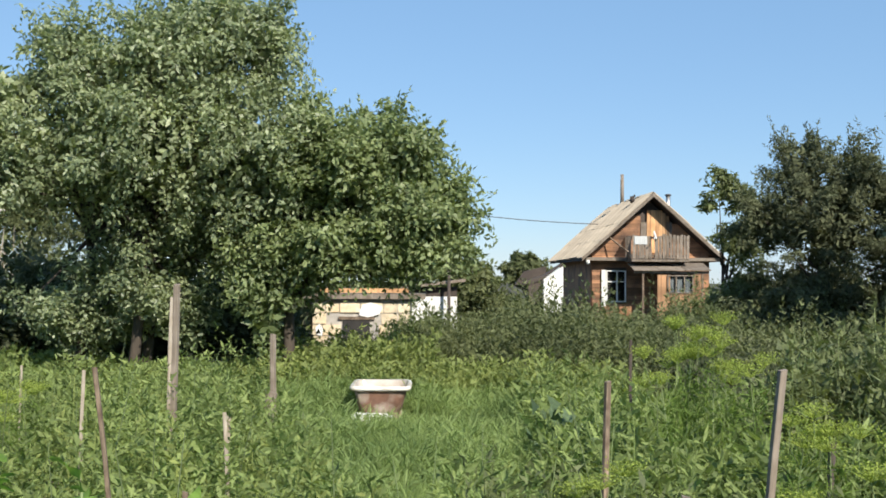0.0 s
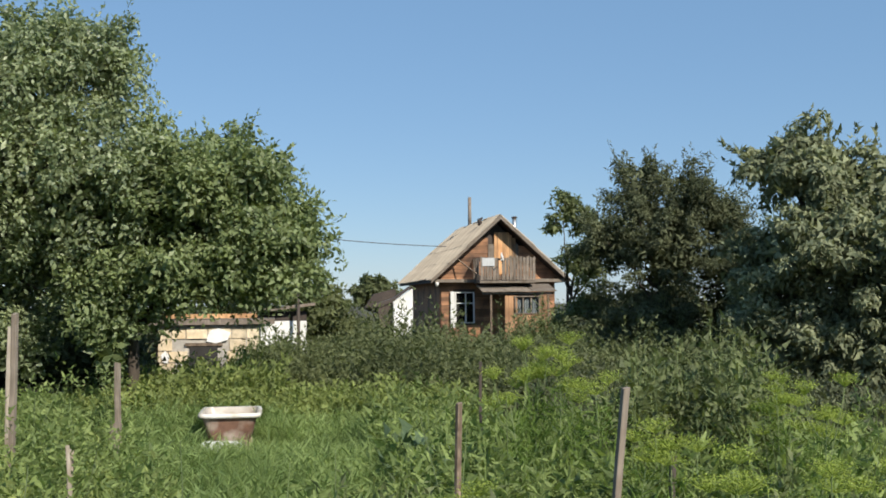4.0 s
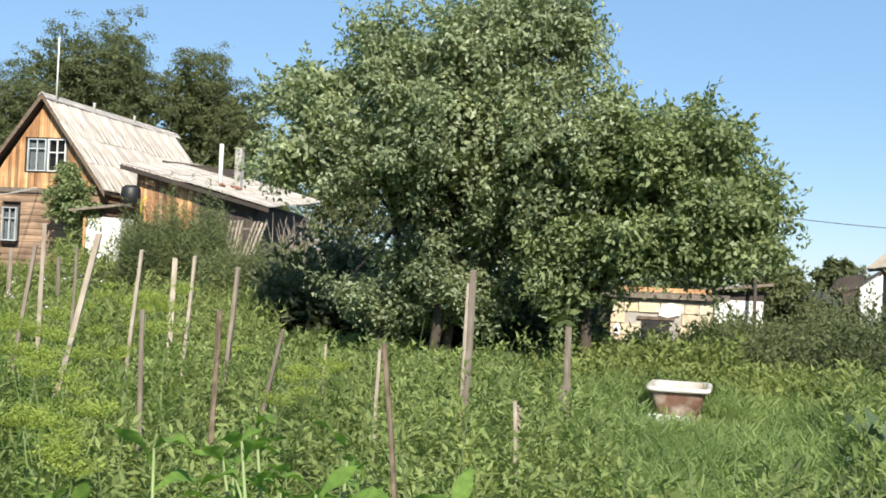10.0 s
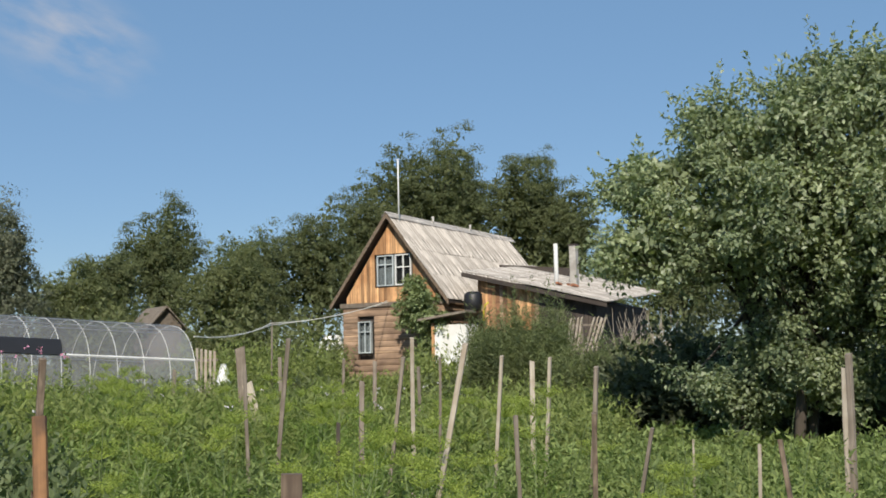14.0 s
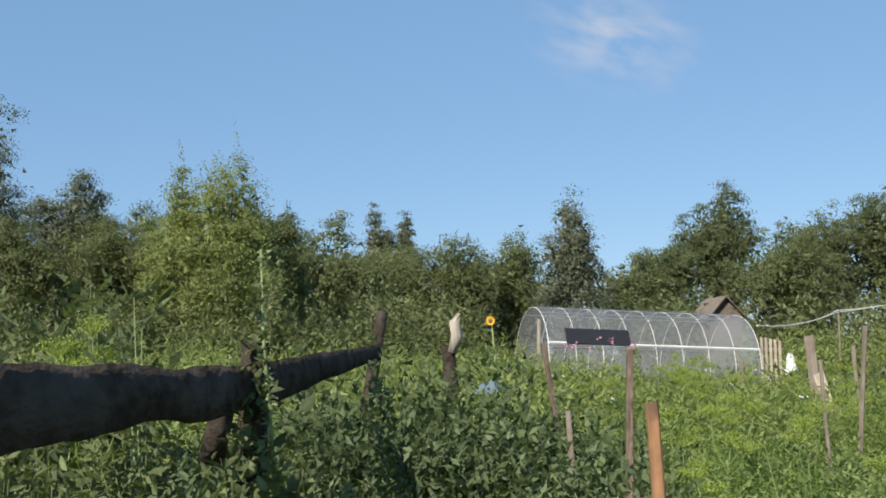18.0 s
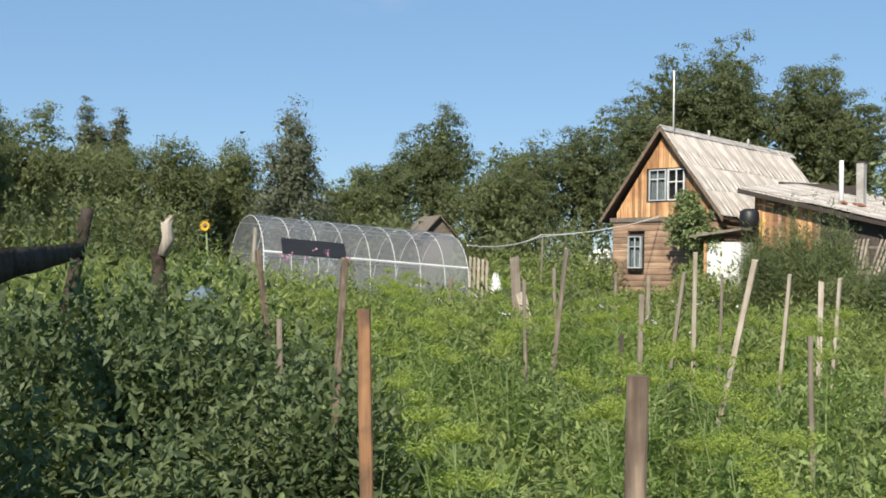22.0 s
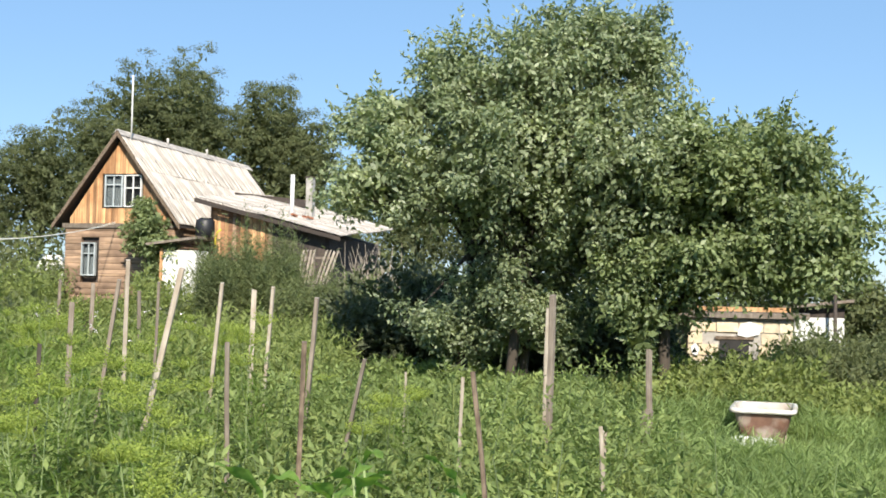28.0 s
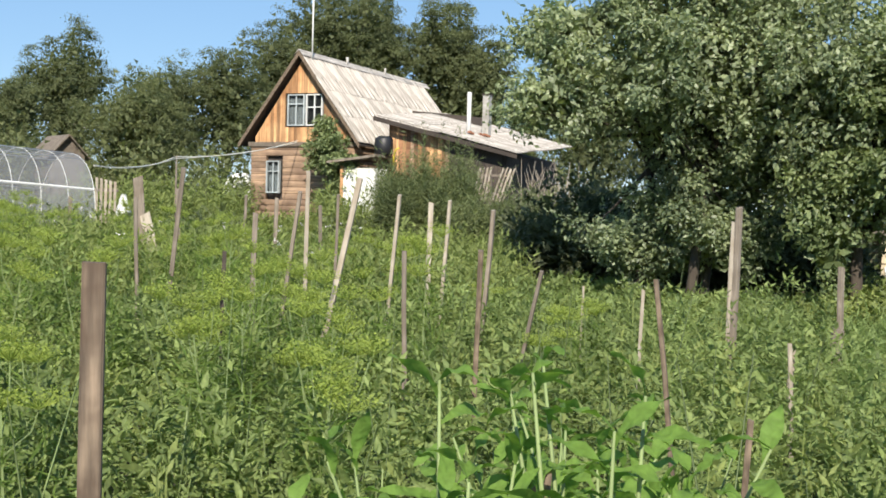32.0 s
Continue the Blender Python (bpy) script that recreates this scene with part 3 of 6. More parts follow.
def build_balcony_house():
    h = thing("balcony_house", HOUSE_B, "brown timber house with a boarded balcony under its gable", "house")
    r = random.Random(12)
    base, eave, apex, half, deep = -0.7, 2.55, 4.8, 2.2, 8.3
    slope = (apex - eave) / (half + 0.35)
    prism("wall_core", [(-half + 0.05, base), (half - 0.05, base), (half - 0.05, eave), (0, apex - 0.15), (-half + 0.05, eave)], 0.08, deep - 0.1, M_DARK_WOOD, h)
    for s in (-1, 1):
        box("side_wall", (s * half - 0.04, 0.08, base), (s * half + 0.04, deep - 0.1, eave), M_BROWN_BOARD, h)
    z = base
    while z < apex - 0.3:
        dz = 0.15
        a = half if z < eave else max(0.1, (apex - 0.12 - z - dz) / slope)
        if z < eave or a > 0.3:
            if z + dz < eave and z > 0.7 and z < 2.1:
                spans = [(-a, -1.74), (-0.9, a)]
            elif z > 2.75 and z < 4.3:
                spans = [(-a, -0.38), (0.82, a)] if a > 0.9 else [(-a, -0.38)] if a > 0.5 else []
            else:
                spans = [(-a, a)]
            for p, q in spans:
                if q - p > 0.1:
                    y = r.uniform(0, 0.012)
                    # ends under the roof are cut to its slope
                    cut = dz / slope if z >= eave else 0.0
                    lo, hi = (p - cut if p == -a else p), (q + cut if q == a else q)
                    prism("board", [(lo, z), (hi, z), (q, z + dz - 0.008), (p, z + dz - 0.008)], y, y + 0.05, M_BROWN_BOARD, h)
        z += dz
    x = -0.14
    while x < 0.56:
        w = r.uniform(0.1, 0.16)
        t = min(4.3, apex - 0.15 - abs(x + w / 2) * slope)
        box("door_board", (x, -0.03, 2.7), (x + w - 0.008, 0.0, t), M_ORANGE_BOARD, h, "bright orange board")
        x += w
    for x0, x1 in ((-0.38, -0.16), (0.6, 0.8)):
        box("attic_shutter", (x0, -0.03, 3.1), (x1, 0.0, 3.85), M_GREY_WOOD, h, "grey painted shutter")
    sash_window(h, "front_window", -1.64, 0.9, -0.98, 2.0, 0.0, M_WHITE, [("v", -1.27), ("h", 1.62)], False, 0.1)
    box("window_board", (-1.86, -0.11, 0.7), (-1.7, -0.03, 2.06), M_WHITE, h, "white painted board beside the window")
    run, drop = half + 0.44, apex + 0.05 - 2.48
    length = math.hypot(run, drop)
    me = corrugated("house_sheet", 1.12, 1.75, 7, M_TAN_SLATE)
    for s in (-1, 1):
        if s > 0:
            lay_sheets(h, me, (run, -0.55, 2.48), (0, 1, 0), (-run, 0, drop), 9, 3, 1.01, (length - 1.68) / 2, 0.04, 15)
        else:
            lay_sheets(h, me, (-run, -0.55 + 9.2, 2.48), (0, -1, 0), (run, 0, drop), 9, 3, 1.01, (length - 1.68) / 2, 0.04, 16)
        prism("roof_boarding", [(0, apex + 0.02), (s * run, 2.46), (s * run, 2.39), (0, apex - 0.06)][:: -s], -0.5, deep + 0.2, M_DARK_WOOD, h)
        prism("rake_board", [(0, apex + 0.12), (s * (run + 0.02), 2.5), (s * (run + 0.02), 2.37), (0, apex - 0.02)][:: -s], -0.56, -0.525, M_GREY_WOOD, h, "weathered grey rake board")
    prism("ridge_cap", [(-0.25, apex - 0.1), (0, apex + 0.16), (0.25, apex - 0.1), (0, apex + 0.11)], -0.5, deep + 0.4, M_DARK_WOOD, h)
    tube("stove_pipe", [(0.0, 5.4, apex - 0.2), (0.0, 5.4, 6.15)], [0.085, 0.07], M_GREY_WOOD, h, 8, "tall grey pole behind the ridge")
    tube("flue", [(0.9, 1.0, 3.9), (0.9, 1.0, 4.93)], 0.09, M_METAL, h, 8, "short metal flue")
    tube("flue_cap", [(0.9, 1.0, 4.93), (0.9, 1.0, 4.99)], [0.13, 0.1], M_DARK_WOOD, h, 8)
    tube("ridge_finial", [(-0.3, 1.8, apex - 0.1), (-0.32, 1.8, apex + 0.12), (-0.2, 1.8, apex + 0.2)], [0.1, 0.09, 0.04], M_DARK_WOOD, h, 7)
    # cornice over the ground floor, and the porch roof
    box("cornice", (-half - 0.3, -0.4, 2.4), (half + 0.3, -0.004, 2.52), M_GREY_WOOD, h)
    for k in range(3):
        x = -0.95 + 0.94 * k
        mesh_object("porch_sheet", [(x + i * 0.93, y, q + 0.006 * k) for i in (0, 1) for y, q in ((-1.55, 2.02), (-1.55, 2.05), (-0.41, 2.32), (-0.41, 2.29))], [(3, 2, 1, 0), (4, 5, 6, 7), (0, 1, 5, 4), (1, 2, 6, 5), (2, 3, 7, 6), (3, 0, 4, 7)], M_GREY_WOOD, h)
    box("porch_beam", (-0.9, -1.42, 1.93), (1.8, -1.34, 2.01), M_GREY_WOOD, h)
    for x in (-0.62, 1.55):
        box("porch_post", (x, -1.42, base), (x + 0.07, -1.35, 1.93), M_BROWN_WOOD, h)
    x = -0.06
    while x < 1.45:
        box("porch_board", (x, -1.4, base), (x + 0.15, -1.37, 1.2 if 0.3 < x < 1.2 else 1.88), M_PORCH, h)
        x += 0.158
    sash_window(h, "porch_window", 0.33, 1.25, 1.2, 1.83, -1.39, M_GREY_WOOD, [("v", 0.62), ("v", 0.92)], True, 0.06)
    tube("eave_lamp", [(-2.42, -0.36, 2.44), (-2.42, -0.36, 2.4), (-2.42, -0.36, 2.32), (-2.42, -0.36, 2.25)], [0.02, 0.07, 0.08, 0.03], M_WHITE, h, 10, "small white lamp under the eave")
    # balcony
    bal = new("balcony")
    bal.parent = h
    box("balcony_floor", (-0.95, -1.15, 2.36), (1.18, 0.0, 2.46), M_GREY_WOOD, bal)
    box("top_rail", (-0.95, -1.15, 3.2), (1.18, -1.08, 3.27), M_GREY_WOOD, bal)
    box("foot_rail", (-0.95, -1.13, 2.52), (1.18, -1.09, 2.6), M_GREY_WOOD, bal)
    x = -0.92
    while x < 1.14:
        w = r.uniform(0.07, 0.12)
        if r.random() > 0.05:
            prism("picket", [(x, 2.47), (x + w, 2.47), (x + w + r.uniform(-0.02, 0.02), r.uniform(3.25, 3.38)), (x + r.uniform(-0.02, 0.02), r.uniform(3.25, 3.38))], -1.185, -1.155, M_GREY_WOOD, bal)
        x += w + r.uniform(0.012, 0.035)
    y = -1.1
    while y < -0.1:
        box("side_picket", (-0.972, y, 2.47), (-0.952, y + 0.08, 3.3), M_GREY_WOOD, bal)
        y += 0.14
    tube("strut", [(-1.7, -0.2, 3.35), (-0.92, -1.1, 2.6)], 0.03, M_BROWN_WOOD, bal, 5)
    box("hung_cloth", (-0.86, -1.22, 2.98), (-0.4, -1.19, 3.28), M_CURTAIN, bal, "pale cloth hung over the rail")
    return h


build_balcony_house()


# satellite dish on the balcony rail
def build_dish():
    d = thing("satellite_dish", HOUSE_B @ pose(-0.12, -1.3, 3.32), "small white satellite dish fixed to the balcony rail", "dish")
    n = 16
    v, f = [(0, 0.06, 0)], []
    for k in range(1, 4):
        r = 0.05 * k
        v += [(r * math.cos(a) * 0.8, 0.06 - 0.06 * (k / 3) ** 2, r * math.sin(a) * 1.1) for a in (2 * math.pi * i / n for i in range(n))]
    f += [(0, 1 + (i + 1) % n, 1 + i) for i in range(n)]
    for k in range(2):
        f += [(1 + k * n + i, 1 + k * n + (i + 1) % n, 1 + (k + 1) * n + (i + 1) % n, 1 + (k + 1) * n + i) for i in range(n)]
    ob = mesh_object("reflector", v, f, M_WHITE, d, smooth=True)
    s = ob.modifiers.new("thick", "SOLIDIFY")
    s.thickness = 0.012
    ob.matrix_basis = pose(0, 0, 0, -15, 0, 65)
    tube("arm", [(0, 0.06, -0.2), (-0.1, -0.25, -0.15)], 0.012, M_METAL, d, 5)
    tube("bracket", [(0, 0.06, 0), (0.05, 0.15, -0.35)], 0.018, M_METAL, d, 5)
    tube("receiver", [(-0.1, -0.25, -0.15), (-0.1, -0.3, -0.12)], 0.03, M_WHITE, d, 7)


build_dish()


def build_outbuilding(name, x, y, turn, w, d, hgt, peak, wall, roof, label):
    """A small gabled building seen far off."""
    z = float(height(x, y)) - 0.2
    b = thing(name, pose(x, y, z, 0, 0, turn), label, "outbuilding")
    prism("wall", [(-w / 2, 0), (w / 2, 0), (w / 2, hgt), (0, peak), (-w / 2, hgt)], 0, d, wall, b)
    k = (peak - hgt) / (w / 2)
    for s in (-1, 1):
        o = w / 2 + 0.25
        prism("roof", [(0, peak + 0.1), (s * o, peak + 0.1 - k * o), (s * o, peak + 0.02 - k * o), (0, peak + 0.02)][:: -s], -0.25, d + 0.25, roof, b)
    return b


def build_side_shed():
    h = thing("side_shed", pose(30.11, 29.31, 0.19, 0, 0, GRID), "small white-ended shed with a dark brown roof beside a house", "shed")
    prism("white_wall", [(-3.08, -0.7), (-2.36, -0.7), (-2.36, 1.98), (-3.08, 1.5)], -0.18, -0.05, M_LIME, h, "limewashed end wall")
    prism("dark_wall", [(-3.61, -0.7), (-3.1, -0.7), (-3.1, 1.48), (-3.61, 1.28)], 0.02, 0.1, M_DARK_WOOD, h)
    prism("roof", [(-3.78, 1.32), (-3.01, 1.57), (-2.41, 2.01), (-2.41, 2.08), (-3.04, 1.65), (-3.78, 1.39)], -0.13, 0.35, M_DARK_WOOD, h)
    prism("back_roof", [(-3.78, 1.28), (-3.43, 1.8), (-2.55, 2.02), (-2.55, 1.32)], 2.3, 2.46, M_DARK_WOOD, h)


build_side_shed()
build_outbuilding("grey_shed", -8.9, 54.3, 30, 1.6, 2.4, 2.75, 3.6, M_GREY_WOOD, M_GREY_WOOD, "grey weathered wooden shed with a pitched roof")


# ---- block shed ----
def build_block_shed():
    x, y = 11.86, 20.58
    s = thing("block_shed", pose(x, y, 0, 0, 0, -36), "low shed of cream blocks with a dark window opening", "shed")
    r = random.Random(21)
    z0, top, w = -0.7, 1.22, 2.05
    box("mortar_core", (0.02, 0.02, z0), (w - 0.02, 2.6, top), M_PLASTER, s)
    z = z0
    row = 0
    while z < top - 0.05:
        bx = -0.2 * (row % 2)
        while bx < w - 0.03:
            bw = r.uniform(0.28, 0.5)
            a, b = max(0, bx), min(w, bx + bw)
            hz = min(0.235, top - z)
            if not (b > 0.62 and a < 1.22 and z < 0.8 and z + hz > 0.2) and b - a > 0.06:
                y0 = r.uniform(-0.02, 0.005)
                v = [(a + 0.012, y0, z + 0.012), (b - 0.012, y0 + r.uniform(-0.01, 0.01), z + r.uniform(0.008, 0.02)), (b - 0.012, y0, z + hz - 0.01), (a + r.uniform(0.005, 0.02), y0, z + hz - 0.012)]
                v = v + [(p, 0.05, q) for p, _, q in v]
                mesh_object("block", v, [(0, 1, 2, 3), (7, 6, 5, 4), (0, 4, 5, 1), (1, 5, 6, 2), (2, 6, 7, 3), (3, 7, 4, 0)], M_BLOCK, s)
            bx += bw
        z += 0.235
        row += 1
    # no hole here: a dark box paints the shade inside the opening
    box("opening_shade_panel", (0.64, -0.012, 0.22), (1.2, 0.03, 0.8), M_ROOM, s, "dark panel for the unlit inside of an unglazed opening")
    prism("plaster_patch", [(0.98, 0.9), (1.16, 0.86), (1.4, 0.92), (1.46, 1.08), (1.22, 1.17), (1.05, 1.12), (1.0, 1.02)], -0.036, 0.0, M_LIME, s, "patch of white plaster on the blocks")
    prism("plaster_patch", [(0.1, 0.5), (0.2, 0.46), (0.24, 0.6), (0.16, 0.72), (0.07, 0.64)], -0.036, 0.0, M_LIME, s)
    box("lintel", (0.55, -0.03, 0.81), (1.3, 0.03, 0.87), M_BROWN_WOOD, s)
    prism("roof", [(-1.7, top + 0.02), (w + 0.3, top + 0.02), (w + 0.3, top + 0.12), (-1.7, top + 0.14)], -0.12, 3.0, M_GREY_WOOD, s)
    box("side_wing", (-1.6, 0.4, z0), (0.0, 2.6, top), M_BROWN_WOOD, s, "brown boarded wing in the tree's shade")
    for k in range(5):
        box("orange_plank", (-0.6 + 0.5 * k, -0.1 + 0.02 * k, top + 0.15), (0.0 + 0.5 * k, 0.1, top + 0.24), M_ORANGE_BOARD, s)
    return s


build_block_shed()


def build_white_shed():
    s = thing("lean_to_shed", pose(20.05, 27.25, 0, 0, 0, -36), "small limewashed shed with a grey lean-to roof", "shed")
    box("wall", (-1.0, 0, -0.8), (0.55, 2.2, 1.15), M_LIME, s)
    box("dark_gable", (-1.0, -0.004, 1.15), (0.55, 2.2, 1.42), M_DARK_WOOD, s)
    prism("roof", [(-1.25, 1.36), (0.8, 1.6), (0.8, 1.68), (-1.25, 1.44)], -0.3, 2.5, M_GREY_WOOD, s)
    tube("pole", [(0.3, -0.4, -0.8), (0.3, -0.4, 2.6)], 0.05, M_DARK_WOOD, s, 7, "dark upright pole")


build_white_shed()


# ---- bathtub ----
def build_tub():
    g = float(height(7.35, 10.7))
    t = thing("bathtub", pose(7.18, 10.89, 0.46, 0, 0, -36), "old cast-iron bathtub with white enamel rim and rusty outside", "bathtub")
    n = 40

    def ring(hw, hl, z, k=9.0):
        hl *= 0.62
        hw *= 0.94
        return [(hw * math.copysign(abs(math.cos(a)) ** (2 / k), math.cos(a)), hl * math.copysign(abs(math.sin(a)) ** (2 / k), math.sin(a)), z) for a in (2 * math.pi * i / n for i in range(n))]

    def skin(rings):
        v = [p for q in rings for p in q]
        f = [(j * n + i, j * n + (i + 1) % n, (j + 1) * n + (i + 1) % n, (j + 1) * n + i) for j in range(len(rings) - 1) for i in range(n)]
        return v, f

    v, f = skin([ring(0.32, 0.7, -0.035), ring(0.3, 0.68, -0.1), ring(0.255, 0.62, -0.27), ring(0.22, 0.57, -0.33, 4)])
    mesh_object("outer_body", v, f + [tuple(range(4 * n - 1, 3 * n - 1, -1))], M_RUST, t, "rusty outside with flaking paint", True)
    v, f = skin([ring(0.321, 0.711, -0.001), ring(0.28, 0.66, -0.1), ring(0.235, 0.6, -0.24), ring(0.16, 0.5, -0.3, 3)])
    mesh_object("basin", v, [tuple(reversed(q)) for q in f] + [tuple(range(3 * n, 4 * n))], M_BASIN, t, "stained enamel inside, toned darker for its shading", True)
    v, f = skin([ring(0.32, 0.71, 0.0), ring(0.355, 0.75, 0.004), ring(0.37, 0.765, -0.02), ring(0.36, 0.755, -0.045), ring(0.32, 0.7, -0.035)])
    mesh_object("rim", v, f, M_ENAMEL, t, "white enamelled rim", True)
    for sx in (-0.2, 0.2):
        for sy in (-0.31, 0.31):
            tube("foot", [(sx * 0.9, sy, -0.29), (sx, sy * 1.03, -0.38), (sx * 1.05, sy * 1.05, g - 0.46)], [0.05, 0.035, 0.05], M_RUST, t, 7)
    b = thing("white_block", pose(7.18, 10.89, g, 0, 0, -36) @ pose(-0.08, -0.5, 0), "white limewashed block under the bathtub", "block")
    mesh_object("block", [(-0.24, -0.1, 0), (0.22, -0.12, 0), (0.24, 0.1, 0), (-0.22, 0.1, 0), (-0.22, -0.09, 0.16), (0.2, -0.1, 0.15), (0.21, 0.08, 0.15), (-0.2, 0.09, 0.16)], BOX_FACES, M_LIME, b)


build_tub()


# ---- greenhouse ----
def build_greenhouse():
    length, w, hgt = 4.9, 3.0, 2.2
    g = thing("greenhouse", pose(-7.62, 23.35, 0.69, 0, 0, 34.6) @ pose(0, 0, 0, 0, 3.2, 0), "arched polycarbonate tunnel greenhouse with thin metal ribs", "greenhouse")

    def arch(k):
        t = math.pi * k / 20
        return (-(w / 2) * math.cos(t), hgt * math.sin(t) ** 0.6)

    n = 8
    for i in range(n + 1):
        x = length * i / n
        tube("rib", [(x, y + 1.5, z) for y, z in (arch(k) for k in range(21))], 0.009, M_WHITE, g, 5)
    for i in range(n // 2):
        x0, x1 = length * i * 2 / n, length * (i * 2 + 2) / n
        v, f = [], []
        for k in range(21):
            y, z = arch(k)
            v += [(x0 + 0.01, y * 1.012 + 1.5, z * 1.012), (x1 - 0.01, y * 1.012 + 1.5, z * 1.012)]
        for k in range(20):
            f.append((2 * k, 2 * k + 1, 2 * k + 3, 2 * k + 2))
        ob = mesh_object("cover_sheet", v, f, M_POLY, g, smooth=True)
        ob.visible_shadow = False
    for x, nm in ((0.0, "end_panel"), (length, "end_panel")):
        v = [(x, y + 1.5, z) for y, z in (arch(k) for k in range(21))]
        ob = mesh_object(nm, v, [tuple(range(21))], M_POLY, g)
        ob.visible_shadow = False
    for k in (3, 7, 10, 13, 17):
        y, z = arch(k)
        tube("purlin", [(0, y + 1.5, z), (length, y + 1.5, z)], 0.012 if k != 3 else 0.03, M_METAL if k != 3 else M_WHITE, g, 5)
    box("base_board", (0, -0.05, -0.45), (length, 0.0, 0.12), M_GREY_WOOD, g)
    box("door_post", (-0.03, 0.9, 0), (0.03, 0.96, 1.9), M_PALE_WOOD, g)
    # rolled-up vent in the side, dark
    v, f = [], []
    for k in range(7):
        t = math.radians(25.6 + 2.1 * k)
        y, z = -(w / 2) * math.cos(t), hgt * math.sin(t) ** 0.6
        v += [(0.4, y * 1.03 + 1.5, z * 1.03), (1.85, y * 1.03 + 1.5, z * 1.03)]
    ob = mesh_object("vent_flap", v, [(2 * k, 2 * k + 1, 2 * k + 3, 2 * k + 2) for k in range(6)], M_BLACK, g, "black sheet over a side opening")
    ob.modifiers.new("thick", "SOLIDIFY").thickness = 0.02
    return g


build_greenhouse()

# ---- stakes ----
def stake_mesh(name, w, d, length, material, bend=0.01, cut=0.3, seed=0):
    """A rough sawn stake, slightly bowed, with a slanting top and worn corners."""
    r = random.Random(seed)
    v, f = [], []
    rows = 5
    for j in range(rows):
        t = j / (rows - 1)
        ox, oy = bend * math.sin(math.pi * t) + r.uniform(-0.003, 0.003), r.uniform(-0.003, 0.003)
        for k, (x, y) in enumerate(((-1, -0.8), (-0.8, -1), (0.8, -1), (1, -0.8), (1, 0.8), (0.8, 1), (-0.8, 1), (-1, 0.8))):
            z = t * length + (cut * w * x * 0.5 if j == rows - 1 else 0)
            v.append((x * w / 2 + ox, y * d / 2 + oy, z))
    for j in range(rows - 1):
        f += [(j * 8 + k, j * 8 + (k + 1) % 8, j * 8 + 8 + (k + 1) % 8, j * 8 + 8 + k) for k in range(8)]
    f += [tuple(range(7, -1, -1)), tuple(range(8 * rows - 8, 8 * rows))]
    me = bpy.data.meshes.new(name)
    me.from_pydata(v, [], f)
    me.materials.append(material)
    return me


def stake(top, lean=(0.0, 0.0), w=0.045, d=0.03, material=M_GREY_WOOD, label="weathered grey wooden stake in the vegetable bed", seed=0, turn=None):
    """A stake by the place of its top and how far it leans in x and y for each metre."""
    top = Vector(top)
    g = float(height(top.x - lean[0] * 1.4, top.y - lean[1] * 1.4)) - 0.1
    axis = Vector((lean[0], lean[1], 1))
    n = (top.z - g)
    foot = top - axis * n
    ob = new("wooden_stake", stake_mesh("wooden_stake", w, d, (top - foot).length, material, 0.012, 0.25 if top.length > 3 else 0.04, seed))
    q = axis.to_track_quat("Z", "Y").to_matrix().to_4x4()
    face = math.degrees(math.atan2(top.y, top.x)) - 90 if turn is None else turn
    ob.matrix_world = Matrix.Translation(foot) @ q @ pose(0, 0, 0, 0, 0, face)
    return tagged(ob, label, "stake", "stakes in the vegetable garden")


